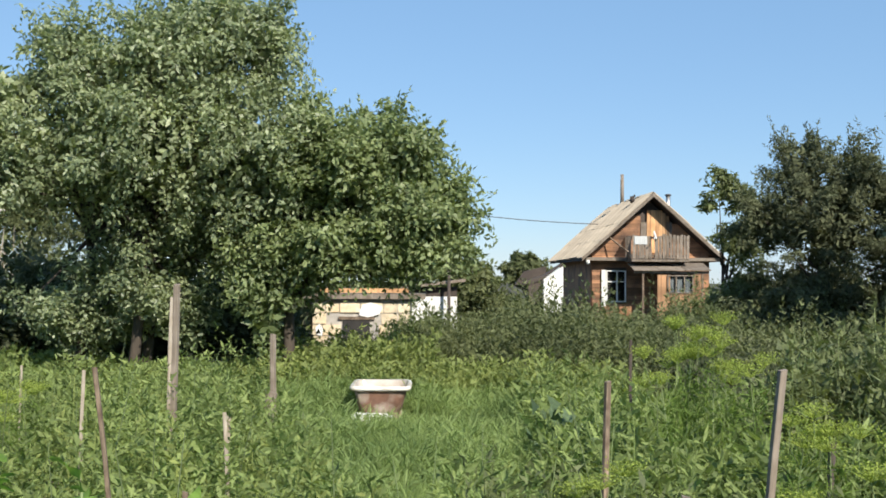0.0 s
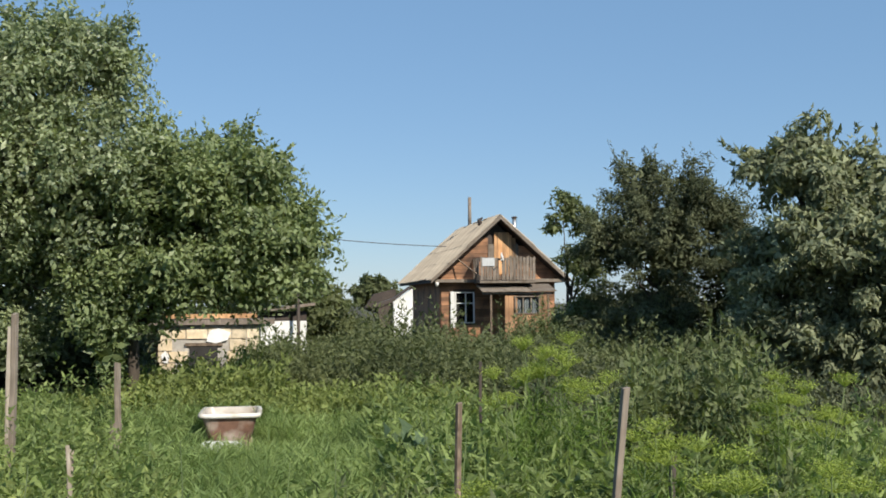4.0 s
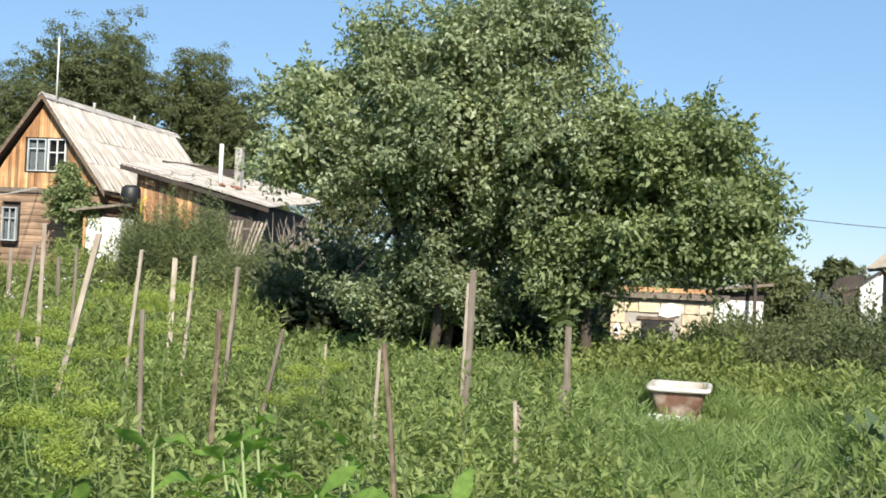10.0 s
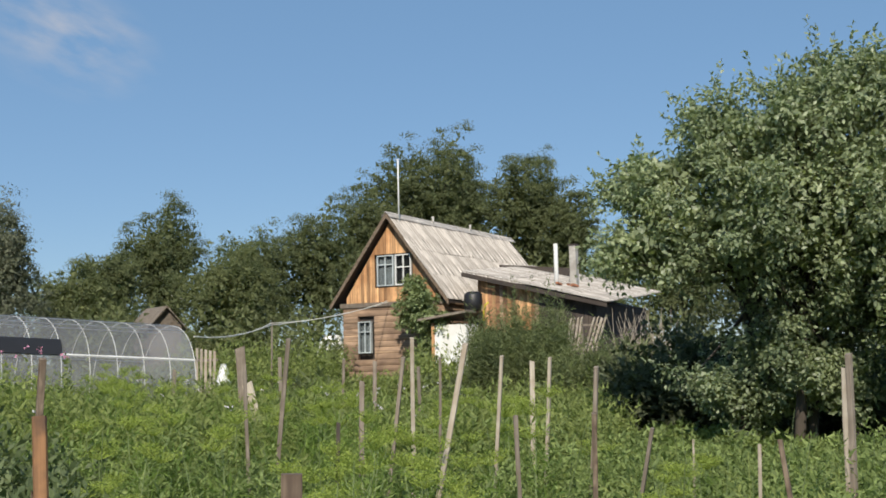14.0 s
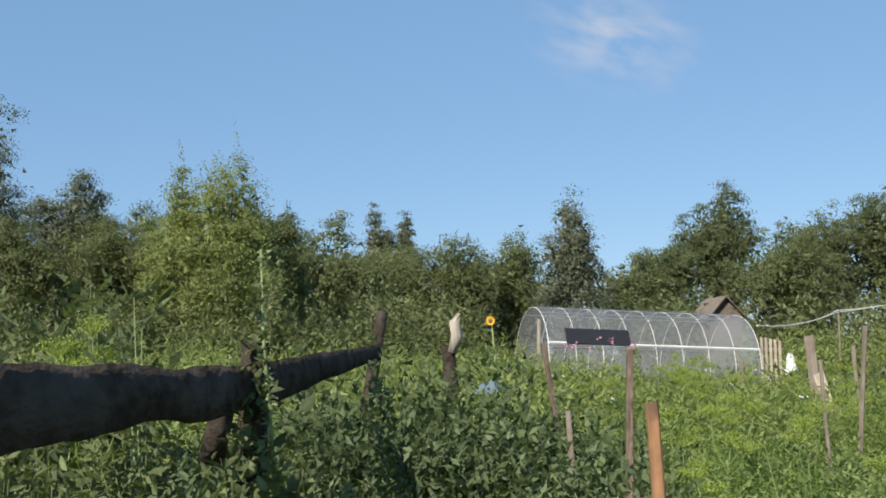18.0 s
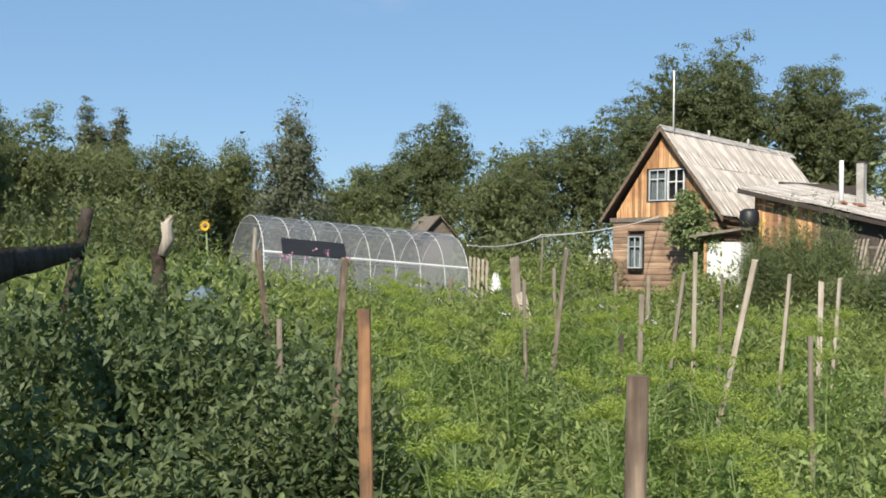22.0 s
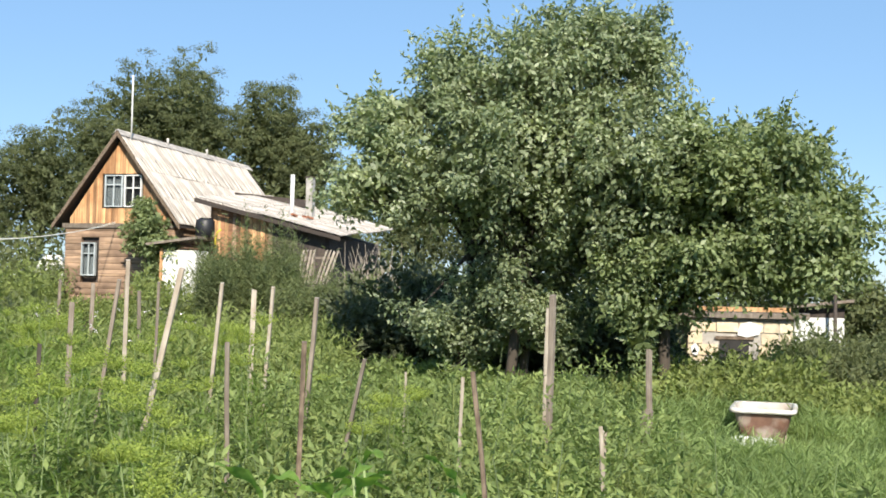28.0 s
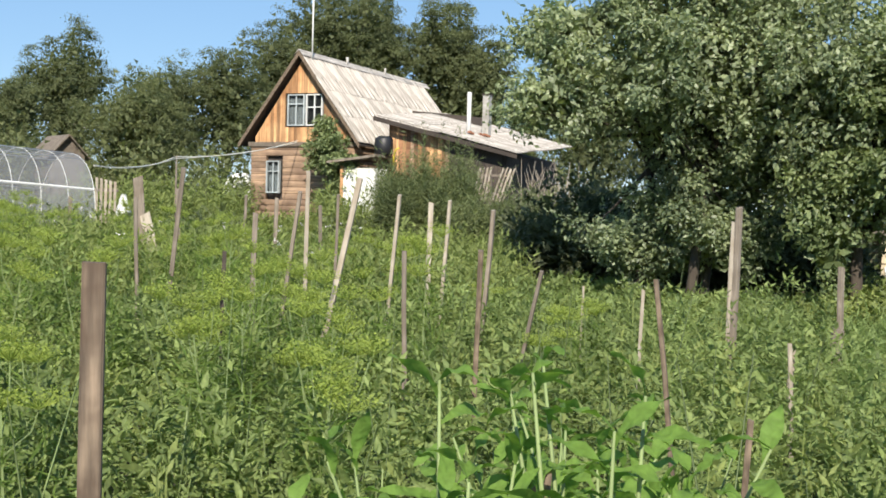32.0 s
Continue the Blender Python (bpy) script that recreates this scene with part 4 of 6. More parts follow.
GREY, PALE = "weathered grey wooden stake in the vegetable bed", "pale split wooden stake in the vegetable bed"
for k, (top, lean, w, material, label) in enumerate((
    ((3.34, 7.78, 1.60), (0.019, -0.009), 0.05, M_GREY_WOOD, "tall grey wooden stake before the big tree"),
    ((3.505, 8.24, 1.50), (0.000, 0.000), 0.040, M_PALE_WOOD, "pale stake behind a taller grey one"),
    ((5.12, 9.65, 1.12), (-0.020, 0.010), 0.058, M_GREY_WOOD, "grey wooden stake at the edge of the grass"),
    ((1.54, 4.37, 1.30), (-0.116, 0.023), 0.023, M_BROWN_WOOD, "thin leaning brown stake among tomato plants"),
    ((2.99, 6.25, 0.85), (-0.050, 0.000), 0.033, M_PALE_WOOD, "short broken pale stake"),
    ((-0.08, 2.05, 1.45), (0.000, 0.000), 0.031, M_BROWN_WOOD, "thick brown square stake standing close by"),
    ((1.26, 9.96, 1.65), (0.081, -0.012), 0.042, M_PALE_WOOD, PALE),
    ((1.67, 10.94, 1.60), (0.000, 0.000), 0.048, M_PALE_WOOD, PALE),
    ((1.99, 11.80, 1.63), (0.063, -0.016), 0.046, M_PALE_WOOD, PALE),
    ((2.01, 9.66, 1.54), (0.071, -0.018), 0.047, M_GREY_WOOD, GREY),
    ((0.93, 6.87, 1.29), (-0.020, 0.000), 0.039, M_GREY_WOOD, GREY),
    ((1.23, 6.11, 1.33), (0.023, 0.000), 0.037, M_BROWN_WOOD, "reddish-brown wooden stake among tomato plants"),
    ((1.93, 7.63, 1.15), (0.200, -0.040), 0.033, M_GREY_WOOD, "short leaning grey stake"),
    ((0.76, 8.04, 1.73), (0.200, -0.020), 0.052, M_PALE_WOOD, "long pale lath leaning to one side"),
    ((0.47, 9.48, 1.81), (0.010, 0.000), 0.046, M_PALE_WOOD, "tall upright pale lath"),
    ((0.44, 10.45, 1.66), (0.136, -0.017), 0.045, M_GREY_WOOD, "grey lath crossing behind a pale one"),
    ((-0.64, 11.48, 1.87), (0.095, 0.000), 0.061, M_GREY_WOOD, GREY),
    ((-0.96, 10.40, 1.57), (-0.029, 0.000), 0.045, M_GREY_WOOD, GREY),
    ((0.06, 9.66, 1.47), (0.000, 0.000), 0.042, M_GREY_WOOD, GREY),
    ((0.80, 10.94, 1.65), (0.017, 0.000), 0.037, M_GREY_WOOD, GREY),
    ((-0.10, 7.46, 1.25), (0.000, 0.000), 0.025, M_DARK_WOOD, "short dark stake among tomato plants"),
    ((-0.73, 3.10, 1.50), (-0.029, 0.000), 0.046, M_RUSSET, "broad orange-brown board stake"),
    ((-1.47, 5.86, 1.67), (0.039, 0.010), 0.041, M_BROWN_WOOD, "slim brown stake beside a broad one"),
    ((-2.59, 7.88, 1.75), (-0.121, -0.045), 0.044, M_BROWN_WOOD, "leaning brown stake among climbing beans"),
    ((-2.15, 6.98, 1.31), (-0.037, 0.000), 0.049, M_GREY_WOOD, "short grey stake among climbing beans"),
    ((3.94, 3.01, 1.28), (0.070, -0.085), 0.034, M_GREY_WOOD, "leaning grey stake among weeds"),
    ((6.78, 6.60, 1.16), (0.000, 0.019), 0.024, M_DARK_WOOD, "thin dark rod among dill"),
    ((5.29, 3.70, 0.79), (0.050, -0.050), 0.035, M_DARK_WOOD, "short dark stake among weeds"),
    ((3.69, 3.31, 0.74), (0.000, 0.000), 0.039, M_GREY_WOOD, "short grey stake end among weeds"),
    ((3.75, 3.83, 1.18), (0.029, -0.029), 0.029, M_BROWN_WOOD, "thin reddish stake among dill"),
    ((3.33, 6.90, 0.74), (0.000, 0.000), 0.038, M_PALE_WOOD, "short pale stake end in the grass"),
    ((2.26, 6.59, 1.11), (0.000, 0.000), 0.020, M_PALE_WOOD, "thin pale stick among tomato plants"),
    ((2.64, 9.10, 0.96), (0.000, 0.000), 0.018, M_PALE_WOOD, "thin pale stick among tomato plants"),
    ((5.09, 9.61, 0.58), (0.000, 0.000), 0.105, M_GREY_WOOD, "short grey block of wood by a stake"),
    ((1.75, 4.00, 0.86), (0.000, 0.000), 0.021, M_BROWN_WOOD, "short brown stake end among tomato plants"),
    ((0.62, 2.34, 1.09), (0.000, 0.000), 0.034, M_BROWN_WOOD, "short brown stake end beside a tall leafy plant"),
)):
    stake(top, lean, w, w * 0.72, material, label, k)


# ---- old fence ----
def build_fence():
    f = thing("old_rail_fence", pose(-2.65, 4.0, float(height(-2.65, 4.0))), "old charred-black rail fence overgrown with weeds", "fence")
    inv = f.matrix_world.inverted()

    def loc(p):
        return inv @ Vector(p)

    def rail(p, q, h0, h1, seed, rough):
        r = random.Random(seed)
        n = 44
        p, q = Vector(p), Vector(q)
        side = (q - p).cross(Vector((0, 0, 1))).normalized()
        v, fc = [], []
        for i in range(n + 1):
            t = i / n
            c = p.lerp(q, t)
            hh = h0 + (h1 - h0) * t
            a = 0.008 * math.sin(t * 11 + seed) + 0.006 * math.sin(t * 29 + seed) + r.uniform(-0.005, 0.005)
            b = 0.016 * math.sin(t * 9 + 2 * seed) + 0.009 * math.sin(t * 23) + r.uniform(-0.006, 0.006)
            a, b = a * rough, b * rough
            for dx, dz in ((-0.02, -0.46), (0.015, -0.5), (0.03, 0), (0.018, 0.44), (-0.012, 0.5), (-0.028, 0.0)):
                v.append(loc(c + side * (dx + r.uniform(-0.004, 0.004)) + Vector((0, 0, dz * hh + (a if dz > 0 else b)))))
        for i in range(n):
            fc += [(i * 6 + k, i * 6 + (k + 1) % 6, i * 6 + 6 + (k + 1) % 6, i * 6 + 6 + k) for k in range(6)]
        fc += [(5, 4, 3, 2, 1, 0), tuple(range(n * 6, n * 6 + 6))]
        return mesh_object("rail", v, fc, M_BLACK_WOOD, f, smooth=True)

    rail((-3.82, 7.75, 1.735), (-2.48, 4.0, 1.545), 0.095, 0.19, 1, 0.3)
    rail((-2.55, 4.15, 1.55), (-1.75, 1.2, 1.52), 0.165, 0.235, 2, 0.85)
    g = float(height(-4.1, 7.8))
    tube("post", [loc((-4.0, 7.6, g - 0.1)), loc((-3.9, 7.66, 1.2)), loc((-3.77, 7.72, 2.02))], [0.055, 0.05, 0.042], M_BLACK_WOOD, f, 8)
    tube("post", [loc((-2.58, 4.1, 0.1)), loc((-2.56, 4.1, 1.2)), loc((-2.53, 4.1, 1.72))], [0.07, 0.065, 0.055], M_BLACK_WOOD, f, 9)
    tube("brace", [loc((-2.6, 3.9, 1.28)), loc((-2.5, 3.85, 1.52))], [0.05, 0.045], M_BLACK_WOOD, f, 7)
    tube("wire", [loc((-2.3, 2.3, 1.66)), loc((-2.28, 2.3, 1.55)), loc((-2.27, 2.28, 1.4))], 0.004, M_CABLE, f, 5)
    s = thing("broken_stump", pose(-3.75, 8.93, float(height(-3.75, 8.93))), "broken dark tree stump with a pale splintered top", "stump")
    top = 1.84 - float(height(-3.75, 8.93))
    tube("trunk", [(0, 0, -0.1), (0.02, 0, top * 0.6), (-0.02, 0, top - 0.06)], [0.075, 0.06, 0.055], M_BLACK_WOOD, s, 8)
    tube("splinter", [(0.03, -0.02, top - 0.12), (0.08, -0.03, top + 0.02), (0.06, -0.03, top + 0.12), (0.1, -0.03, top + 0.2)], [0.045, 0.055, 0.05, 0.015], M_PALE_WOOD, s, 6, "pale split wood")
    tube("splinter", [(0.08, -0.03, top + 0.02), (0.02, -0.03, top + 0.14)], [0.04, 0.012], M_PALE_WOOD, s, 5)
    d = new("dark_post", stake_mesh("dark_post", 0.075, 0.075, 1.9, M_BLACK_WOOD, 0.01, 0.2, 5))
    d.matrix_world = pose(-4.3, 4.41, float(height(-4.3, 4.41)) - 0.28, 2, -1, 20)
    tagged(d, "dark square post standing beyond the fence", "post")


build_fence()


# ---- trees ----
def crown_arrays(rng, lobes, clumps, per, size, clump=0.4, slim=0.5, droop=0.25, sprays=3, three=False):
    """Leaves on small cushions that cover rounded lobes (centre, half-sizes), and a few inside them."""
    lobes = np.array(lobes, float)
    area = (lobes[:, 3] * lobes[:, 4] * lobes[:, 5]) ** 0.6667
    pick = rng.choice(len(lobes), clumps, p=area / area.sum())
    d = unit(rng.normal(size=(clumps, 3)) + np.array([0, 0, 0.15]))
    wob = 1 + 0.14 * np.sin(d[:, 0] * 5 + pick * 2.1) * np.sin(d[:, 2] * 6 + pick)
    rad = rng.uniform(0.4, 0.99, clumps) * wob
    c = lobes[pick, :3] + d * rad[:, None] * lobes[pick, 3:]
    # each cushion is a bough: drawn out along its way from the crown, domed above and open below
    way = unit(d * np.array([1, 1, 0.5]) + rng.normal(0, 0.3, d.shape) + np.array([0, 0, -0.1]))
    cr = np.repeat(clump * rng.uniform(0.55, 1.3, clumps), per)[:, None]
    out = np.repeat(d, per, 0)
    e = unit(rng.normal(size=out.shape) + 0.35 * out + np.array([0, 0, 0.4]))
    shift = rng.uniform(-0.8, 1.0, (len(e), 1))
    at = np.repeat(c, per, 0) + e * cr * rng.uniform(0.3, 1, (len(e), 1)) ** 0.6 * np.array([0.85, 0.85, 0.6]) * (1.1 - 0.4 * np.abs(shift)) + np.repeat(way, per, 0) * cr * shift
    along = np.cross(e, rng.normal(size=e.shape)) + e * 0.35 + np.array([0, 0, -droop])
    face = e + rng.normal(size=e.shape) * 0.6 + np.array([0, 0, 0.25])
    s = size * rng.uniform(0.6, 1.3, len(at))
    n = len(at) // 7
    p2 = rng.choice(len(lobes), n, p=area / area.sum())
    d2 = unit(rng.normal(size=(n, 3)))
    inside = lobes[p2, :3] + d2 * rng.uniform(0.1, 0.8, (n, 1)) * lobes[p2, 3:]
    at, along = np.concatenate([at, inside]), np.concatenate([along, rng.normal(size=(n, 3))])
    face, s = np.concatenate([face, d2 + rng.normal(size=(n, 3)) * 0.5]), np.concatenate([s, np.full(n, size * 1.9)])
    # sprays that stand out from the crown and break its outline
    up = np.flatnonzero(d[:, 2] > -0.25)
    pick = rng.choice(up, max(4, clumps // sprays))
    way = unit(d[pick] * np.array([1, 1, 0.7]) + np.array([0, 0, 0.45]) + rng.normal(0, 0.3, (len(pick), 3)))
    long = clump * rng.uniform(0.7, 1.35, len(pick)) * (1.5 if sprays == 1 else 1.0)
    t = np.linspace(0.1, 1, 22)
    spray = c[pick][:, None] + way[:, None] * (long[:, None] * t)[..., None] + rng.normal(0, 0.1 * clump, (len(pick), 22, 3)) * (1.15 - t)[None, :, None]
    k = spray.shape[0] * 22
    turn = rng.normal(size=(k, 3))
    at, along = np.concatenate([at, spray.reshape(-1, 3)]), np.concatenate([along, np.repeat(way, 22, 0) * 0.8 + turn * 0.6])
    face, s = np.concatenate([face, rng.normal(size=(k, 3)) * 0.6 + np.array([0, 0, 0.8])]), np.concatenate([s, size * rng.uniform(0.7, 1.2, k)])
    return leaf_arrays(at, along, face, s, slim, 0.18, three), c


def build_tree(name, x, y, lobes, clumps, per, size, leaf, bark, label, seed, trunk=0.14, spread=0.3, slim=0.5, forks=14, lean=(0, 0), stems=1, turn=0.0, droop=0.25):
    """lobes are given from the trunk's foot: dx, dy, height, half-sizes."""
    rng = np.random.default_rng(seed)
    g = float(height(x, y))
    t = thing(name, pose(x, y, g, 0, 0, turn), label, "tree")
    (v, f), c = crown_arrays(rng, lobes, clumps, per, size, spread, slim, droop, 1 if math.hypot(x, y) < 29 else 16, math.hypot(x, y) > 19)
    crown = new("crown", array_mesh("crown", v, f, leaf))
    crown.parent = t
    top = max(l[2] for l in lobes)
    items = []
    for s in range(stems):
        ox, oy = (rng.normal(0, 0.3, 2) + np.array([0, 0.5]) if stems > 1 else (0, 0.2))
        fork = Vector((ox + lean[0] * 0.5, oy + lean[1] * 0.5, top * 0.35))
        peak = Vector((ox * 2 + lean[0], oy * 2 + lean[1], top * 0.82))
        items.append(([(ox, oy, -0.15), fork * 0.5 + Vector((ox * 0.5, oy * 0.5, 0)), fork, fork.lerp(peak, 0.5), peak], [trunk, trunk * 0.85, trunk * 0.75, trunk * 0.4, trunk * 0.1]))
        for k in rng.choice(len(c), forks, replace=False):
            e = Vector(c[k])
            m = fork.lerp(e, 0.5) + Vector((0, 0, 0.12 * (e - fork).length))
            a = fork.lerp(peak, float(rng.uniform(0, 0.6)))
            items.append(([a, m, e], [trunk * 0.4, trunk * 0.24, trunk * 0.06]))
    vs, fs, n = [], [], 0
    for pts, radii in items:
        pts = [Vector(p) for p in pts]
        for i, p in enumerate(pts):
            d = (pts[min(i + 1, len(pts) - 1)] - pts[max(i - 1, 0)]).normalized()
            s1 = d.cross(Vector((0.8, 0.3, 0.2))).normalized()
            s2 = d.cross(s1)
            vs += [p + radii[i] * (math.cos(q) * s1 + math.sin(q) * s2) for q in (0, 1.047, 2.094, 3.142, 4.189, 5.236)]
        for i in range(len(pts) - 1):
            fs += [(n + i * 6 + k, n + i * 6 + (k + 1) % 6, n + i * 6 + 6 + (k + 1) % 6, n + i * 6 + 6 + k) for k in range(6)]
        n += 6 * len(pts)
    mesh_object("trunk", vs, fs, bark, t, smooth=True)
    return t


def polar(az, d):
    """A place by its bearing from the path, in degrees right of +y, and its distance."""
    a = math.radians(az)
    return d * math.sin(a), 0.3 + d * math.cos(a)


# the large tree in the garden and its neighbours; lobes lie across and along the view from the path
def tree_at(name, az, d, lobes, *rest, **more):
    """lobes: across, along, height over the datum, three half-sizes."""
    x, y = polar(az, d)
    g = float(height(x, y))
    return build_tree(name, x, y, [(a, b, c - g, p, q, r) for a, b, c, p, q, r in lobes], *rest, turn=-az, **more)


tree_at("apple_tree", 21, 16, [
    (0.1, -0.1, 3.4, 1.75, 1.6, 1.05), (0.6, 0, 4.5, 1.2, 1.2, 0.8), (1.3, 0, 5.2, 0.72, 0.8, 0.6), (0.75, 0, 5.2, 0.4, 0.5, 0.5), (1.95, 0.1, 4.7, 0.36, 0.7, 0.7), (2.1, 0, 5.15, 0.2, 0.3, 0.35),
    (-0.75, 0, 4.65, 0.42, 0.6, 0.55), (-1.5, 0, 4.1, 0.65, 0.8, 0.45), (-1.95, 0, 3.85, 0.33, 0.5, 0.25), (-1.65, -0.2, 3.2, 0.5, 0.8, 0.5), (-2, -0.2, 2.95, 0.33, 0.5, 0.28), (1.5, -0.5, 3.3, 1, 1.1, 1.1),
    (0.95, 0.55, 2.25, 0.95, 0.9, 0.7), (-0.95, 0.35, 1.2, 0.4, 0.6, 0.25), (0.15, 0.35, 1.65, 0.6, 0.7, 0.5), (1.35, 0.45, 2.2, 0.85, 0.8, 0.4), (2, 0.25, 2.5, 0.6, 0.8, 0.6), (0.6, 0.35, 1.45, 0.6, 0.5, 0.35), (-0.3, 0.95, 0.95, 0.7, 0.4, 0.4), (0.7, 0.4, 1.05, 0.9, 0.35, 0.35)],
    560, 175, 0.082, L_APPLE, M_BARK, "large leafy garden tree with silvery green leaves", 2, 0.085, 0.36, 0.5, 40, (0.4, 0), 3)
tree_at("cherry_tree", 29.3, 15.6, [
    (0.35, 0, 3.15, 0.85, 0.9, 0.8), (1.2, 0, 3.05, 0.9, 0.9, 0.75), (1.8, -0.1, 2.65, 0.5, 0.7, 0.55), (2.15, -0.1, 2.5, 0.3, 0.5, 0.25), (1.35, -0.3, 2.1, 0.9, 0.6, 0.4), (0.3, -0.2, 2.05, 0.7, 0.7, 0.5), (-0.55, -0.3, 1.6, 0.35, 0.35, 0.4), (-0.3, -0.4, 1.05, 0.22, 0.3, 0.35)],
    250, 165, 0.095, L_TREE2, M_BARK, "green garden tree with hanging branches over a shed", 3, 0.1, 0.36, 0.5, 26)
tree_at("round_tree", 33.4, 26, [(0, 0, 4.75, 1.15, 1.1, 1.0), (0.25, 0, 3.7, 1.5, 1.3, 1.1), (0.4, 0, 2.4, 1.7, 1.4, 1.2), (-1.2, 0, 3.4, 1.0, 1.2, 1.2)], 170, 170, 0.12, L_TREE2, M_BARK, "dense green tree behind the garden shed", 4, 0.14, 0.36)
tree_at("young_tree", 50.9, 30, [(0.05, 0, 4.1, 0.3, 0.3, 0.55), (-0.35, 0, 3.6, 0.35, 0.3, 0.25), (0.6, 0.1, 3.7, 0.4, 0.4, 0.5), (0.4, 0, 2.7, 0.6, 0.6, 0.7), (0.7, 0, 1.2, 0.9, 0.8, 1.0)], 90, 90, 0.12, L_ELDER, M_BARK, "slender young green tree beside the balcony house", 5, 0.08, 0.28)
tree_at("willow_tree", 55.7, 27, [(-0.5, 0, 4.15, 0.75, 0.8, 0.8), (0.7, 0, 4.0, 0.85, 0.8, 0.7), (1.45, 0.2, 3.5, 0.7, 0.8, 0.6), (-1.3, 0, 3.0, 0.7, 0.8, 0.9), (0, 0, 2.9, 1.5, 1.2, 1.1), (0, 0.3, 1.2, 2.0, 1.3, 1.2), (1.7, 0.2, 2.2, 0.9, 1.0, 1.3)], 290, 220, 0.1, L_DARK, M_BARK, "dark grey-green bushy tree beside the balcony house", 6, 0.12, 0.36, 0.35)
tree_at("dark_maple", 65, 23.5, [
    (-1.35, 0, 4.3, 0.65, 0.8, 0.8), (-0.55, 0, 4.05, 0.8, 0.9, 0.8), (0.5, 0, 3.65, 1.0, 1.0, 0.8), (1.5, 0, 3.3, 1.1, 1.0, 0.85), (-0.6, -0.3, 2.7, 1.4, 1.3, 1.1), (1.0, -0.4, 2.3, 1.8, 1.4, 1.1), (2.7, -0.2, 3.0, 1.2, 1.2, 1.2),
    (-1.7, 0.3, 1.6, 0.9, 1.0, 1.2), (0.3, 0, 0.8, 2.4, 1.4, 0.9), (3.0, -0.2, 1.3, 1.5, 1.4, 1.3)],
    400, 250, 0.135, L_MAPLE, M_BARK, "large dense dark-leaved tree in shade", 7, 0.2, 0.42, 0.5, droop=0.7)
tree_at("distant_tree", 41.0, 60, [(0, 0, 2.2, 1.3, 1.3, 0.8)], 120, 30, 0.25, L_POPLAR, M_BARK, "small distant round tree", 8, 0.1, 0.3)
tree_at("shrubby_tree", 38.0, 38, [(0, 0, 1.2, 1.6, 1.3, 1.3)], 200, 35, 0.15, L_WILLOW, M_BARK, "grey-green shrubby tree behind the sheds", 9, 0.08, 0.25)


def puff_crown(rng, half, low, top, size, per, point=0.0, spiky=0.0):
    """A full crown of many small domed puffs over a rounded, uneven body, closed inside by larger leaves."""
    half = 1.3 * half
    top = low + (top - low) * 1.03
    mid, hz = (low + top) / 2, (top - low) / 2
    n = int(70 + 9 * half * hz)
    d = unit(rng.normal(size=(n, 3)) + np.array([0, -0.35, 0.25]))
    ph = rng.uniform(0, 6.28, 4)
    wob = 1 + 0.13 * np.sin(4 * np.arctan2(d[:, 0], d[:, 2]) + ph[0]) + 0.1 * np.sin(7 * np.arctan2(d[:, 0], d[:, 2]) + ph[1]) + 0.1 * np.sin(5 * d[:, 1] + ph[2])
    e = unit(np.sign(d) * np.abs(d) ** 0.85) * rng.uniform(0.6, 1.0, (n, 1)) ** 0.7 * wob[:, None]
    wide = half * (1 - point * np.clip(e[:, 2:] * 0.5 + 0.5, 0, 1))
    pr = rng.uniform(0.3, 0.62, n) * min(1.0, 0.35 + 0.25 * half)
    c = np.concatenate([e[:, :2] * np.maximum(wide - 0.7 * pr[:, None], 0.15), mid + e[:, 2:] * (hz - 0.7 * pr[:, None])], 1)
    out = np.repeat(d, per, 0)
    q = unit(rng.normal(size=out.shape) + 0.5 * out + np.array([0, 0, 0.45]))
    at = np.repeat(c, per, 0) + q * np.repeat(pr, per)[:, None] * rng.uniform(0.2, 1.25, (len(q), 1)) * np.array([1.25, 1.25, 0.75])
    along = np.cross(q, rng.normal(size=q.shape)) + 0.4 * q
    face = q + rng.normal(0, 0.6, q.shape)
    s = size * rng.uniform(0.6, 1.3, len(at))
    m = len(at) // 5
    k = rng.integers(0, n, m)
    core = np.array([0, 0, mid]) + (c[k] - np.array([0, 0, mid])) * rng.uniform(0.3, 0.92, (m, 1)) + rng.normal(0, 0.1 * half, (m, 3))
    at, along = np.concatenate([at, core]), np.concatenate([along, rng.normal(size=(m, 3))])
    face, s = np.concatenate([face, rng.normal(size=(m, 3))]), np.concatenate([s, np.full(m, size * 3.2)])
    if spiky:  # upright shoots that break the outline
        up = np.flatnonzero(d[:, 2] > 0.15)
        k = rng.choice(up, len(up) // 2)
        t = np.linspace(0.1, 1, 26) ** 0.8
        way = unit(np.array([0, 0, 1.0]) + rng.normal(0, 0.25, (len(k), 3)))
        sp = c[k][:, None] + way[:, None] * (spiky * rng.uniform(0.5, 1.2, len(k))[:, None] * t)[..., None] + rng.normal(0, 0.07, (len(k), 26, 3)) * (1.2 - t)[None, :, None]
        m = len(k) * 26
        at, along = np.concatenate([at, sp.reshape(-1, 3)]), np.concatenate([along, np.repeat(way, 26, 0) * 0.7 + rng.normal(size=(m, 3)) * 0.6])
        face, s = np.concatenate([face, rng.normal(size=(m, 3))]), np.concatenate([s, size * rng.uniform(0.6, 1.1, m)])
    return leaf_arrays(at, along, face, s, 0.55, 0.18, True), c


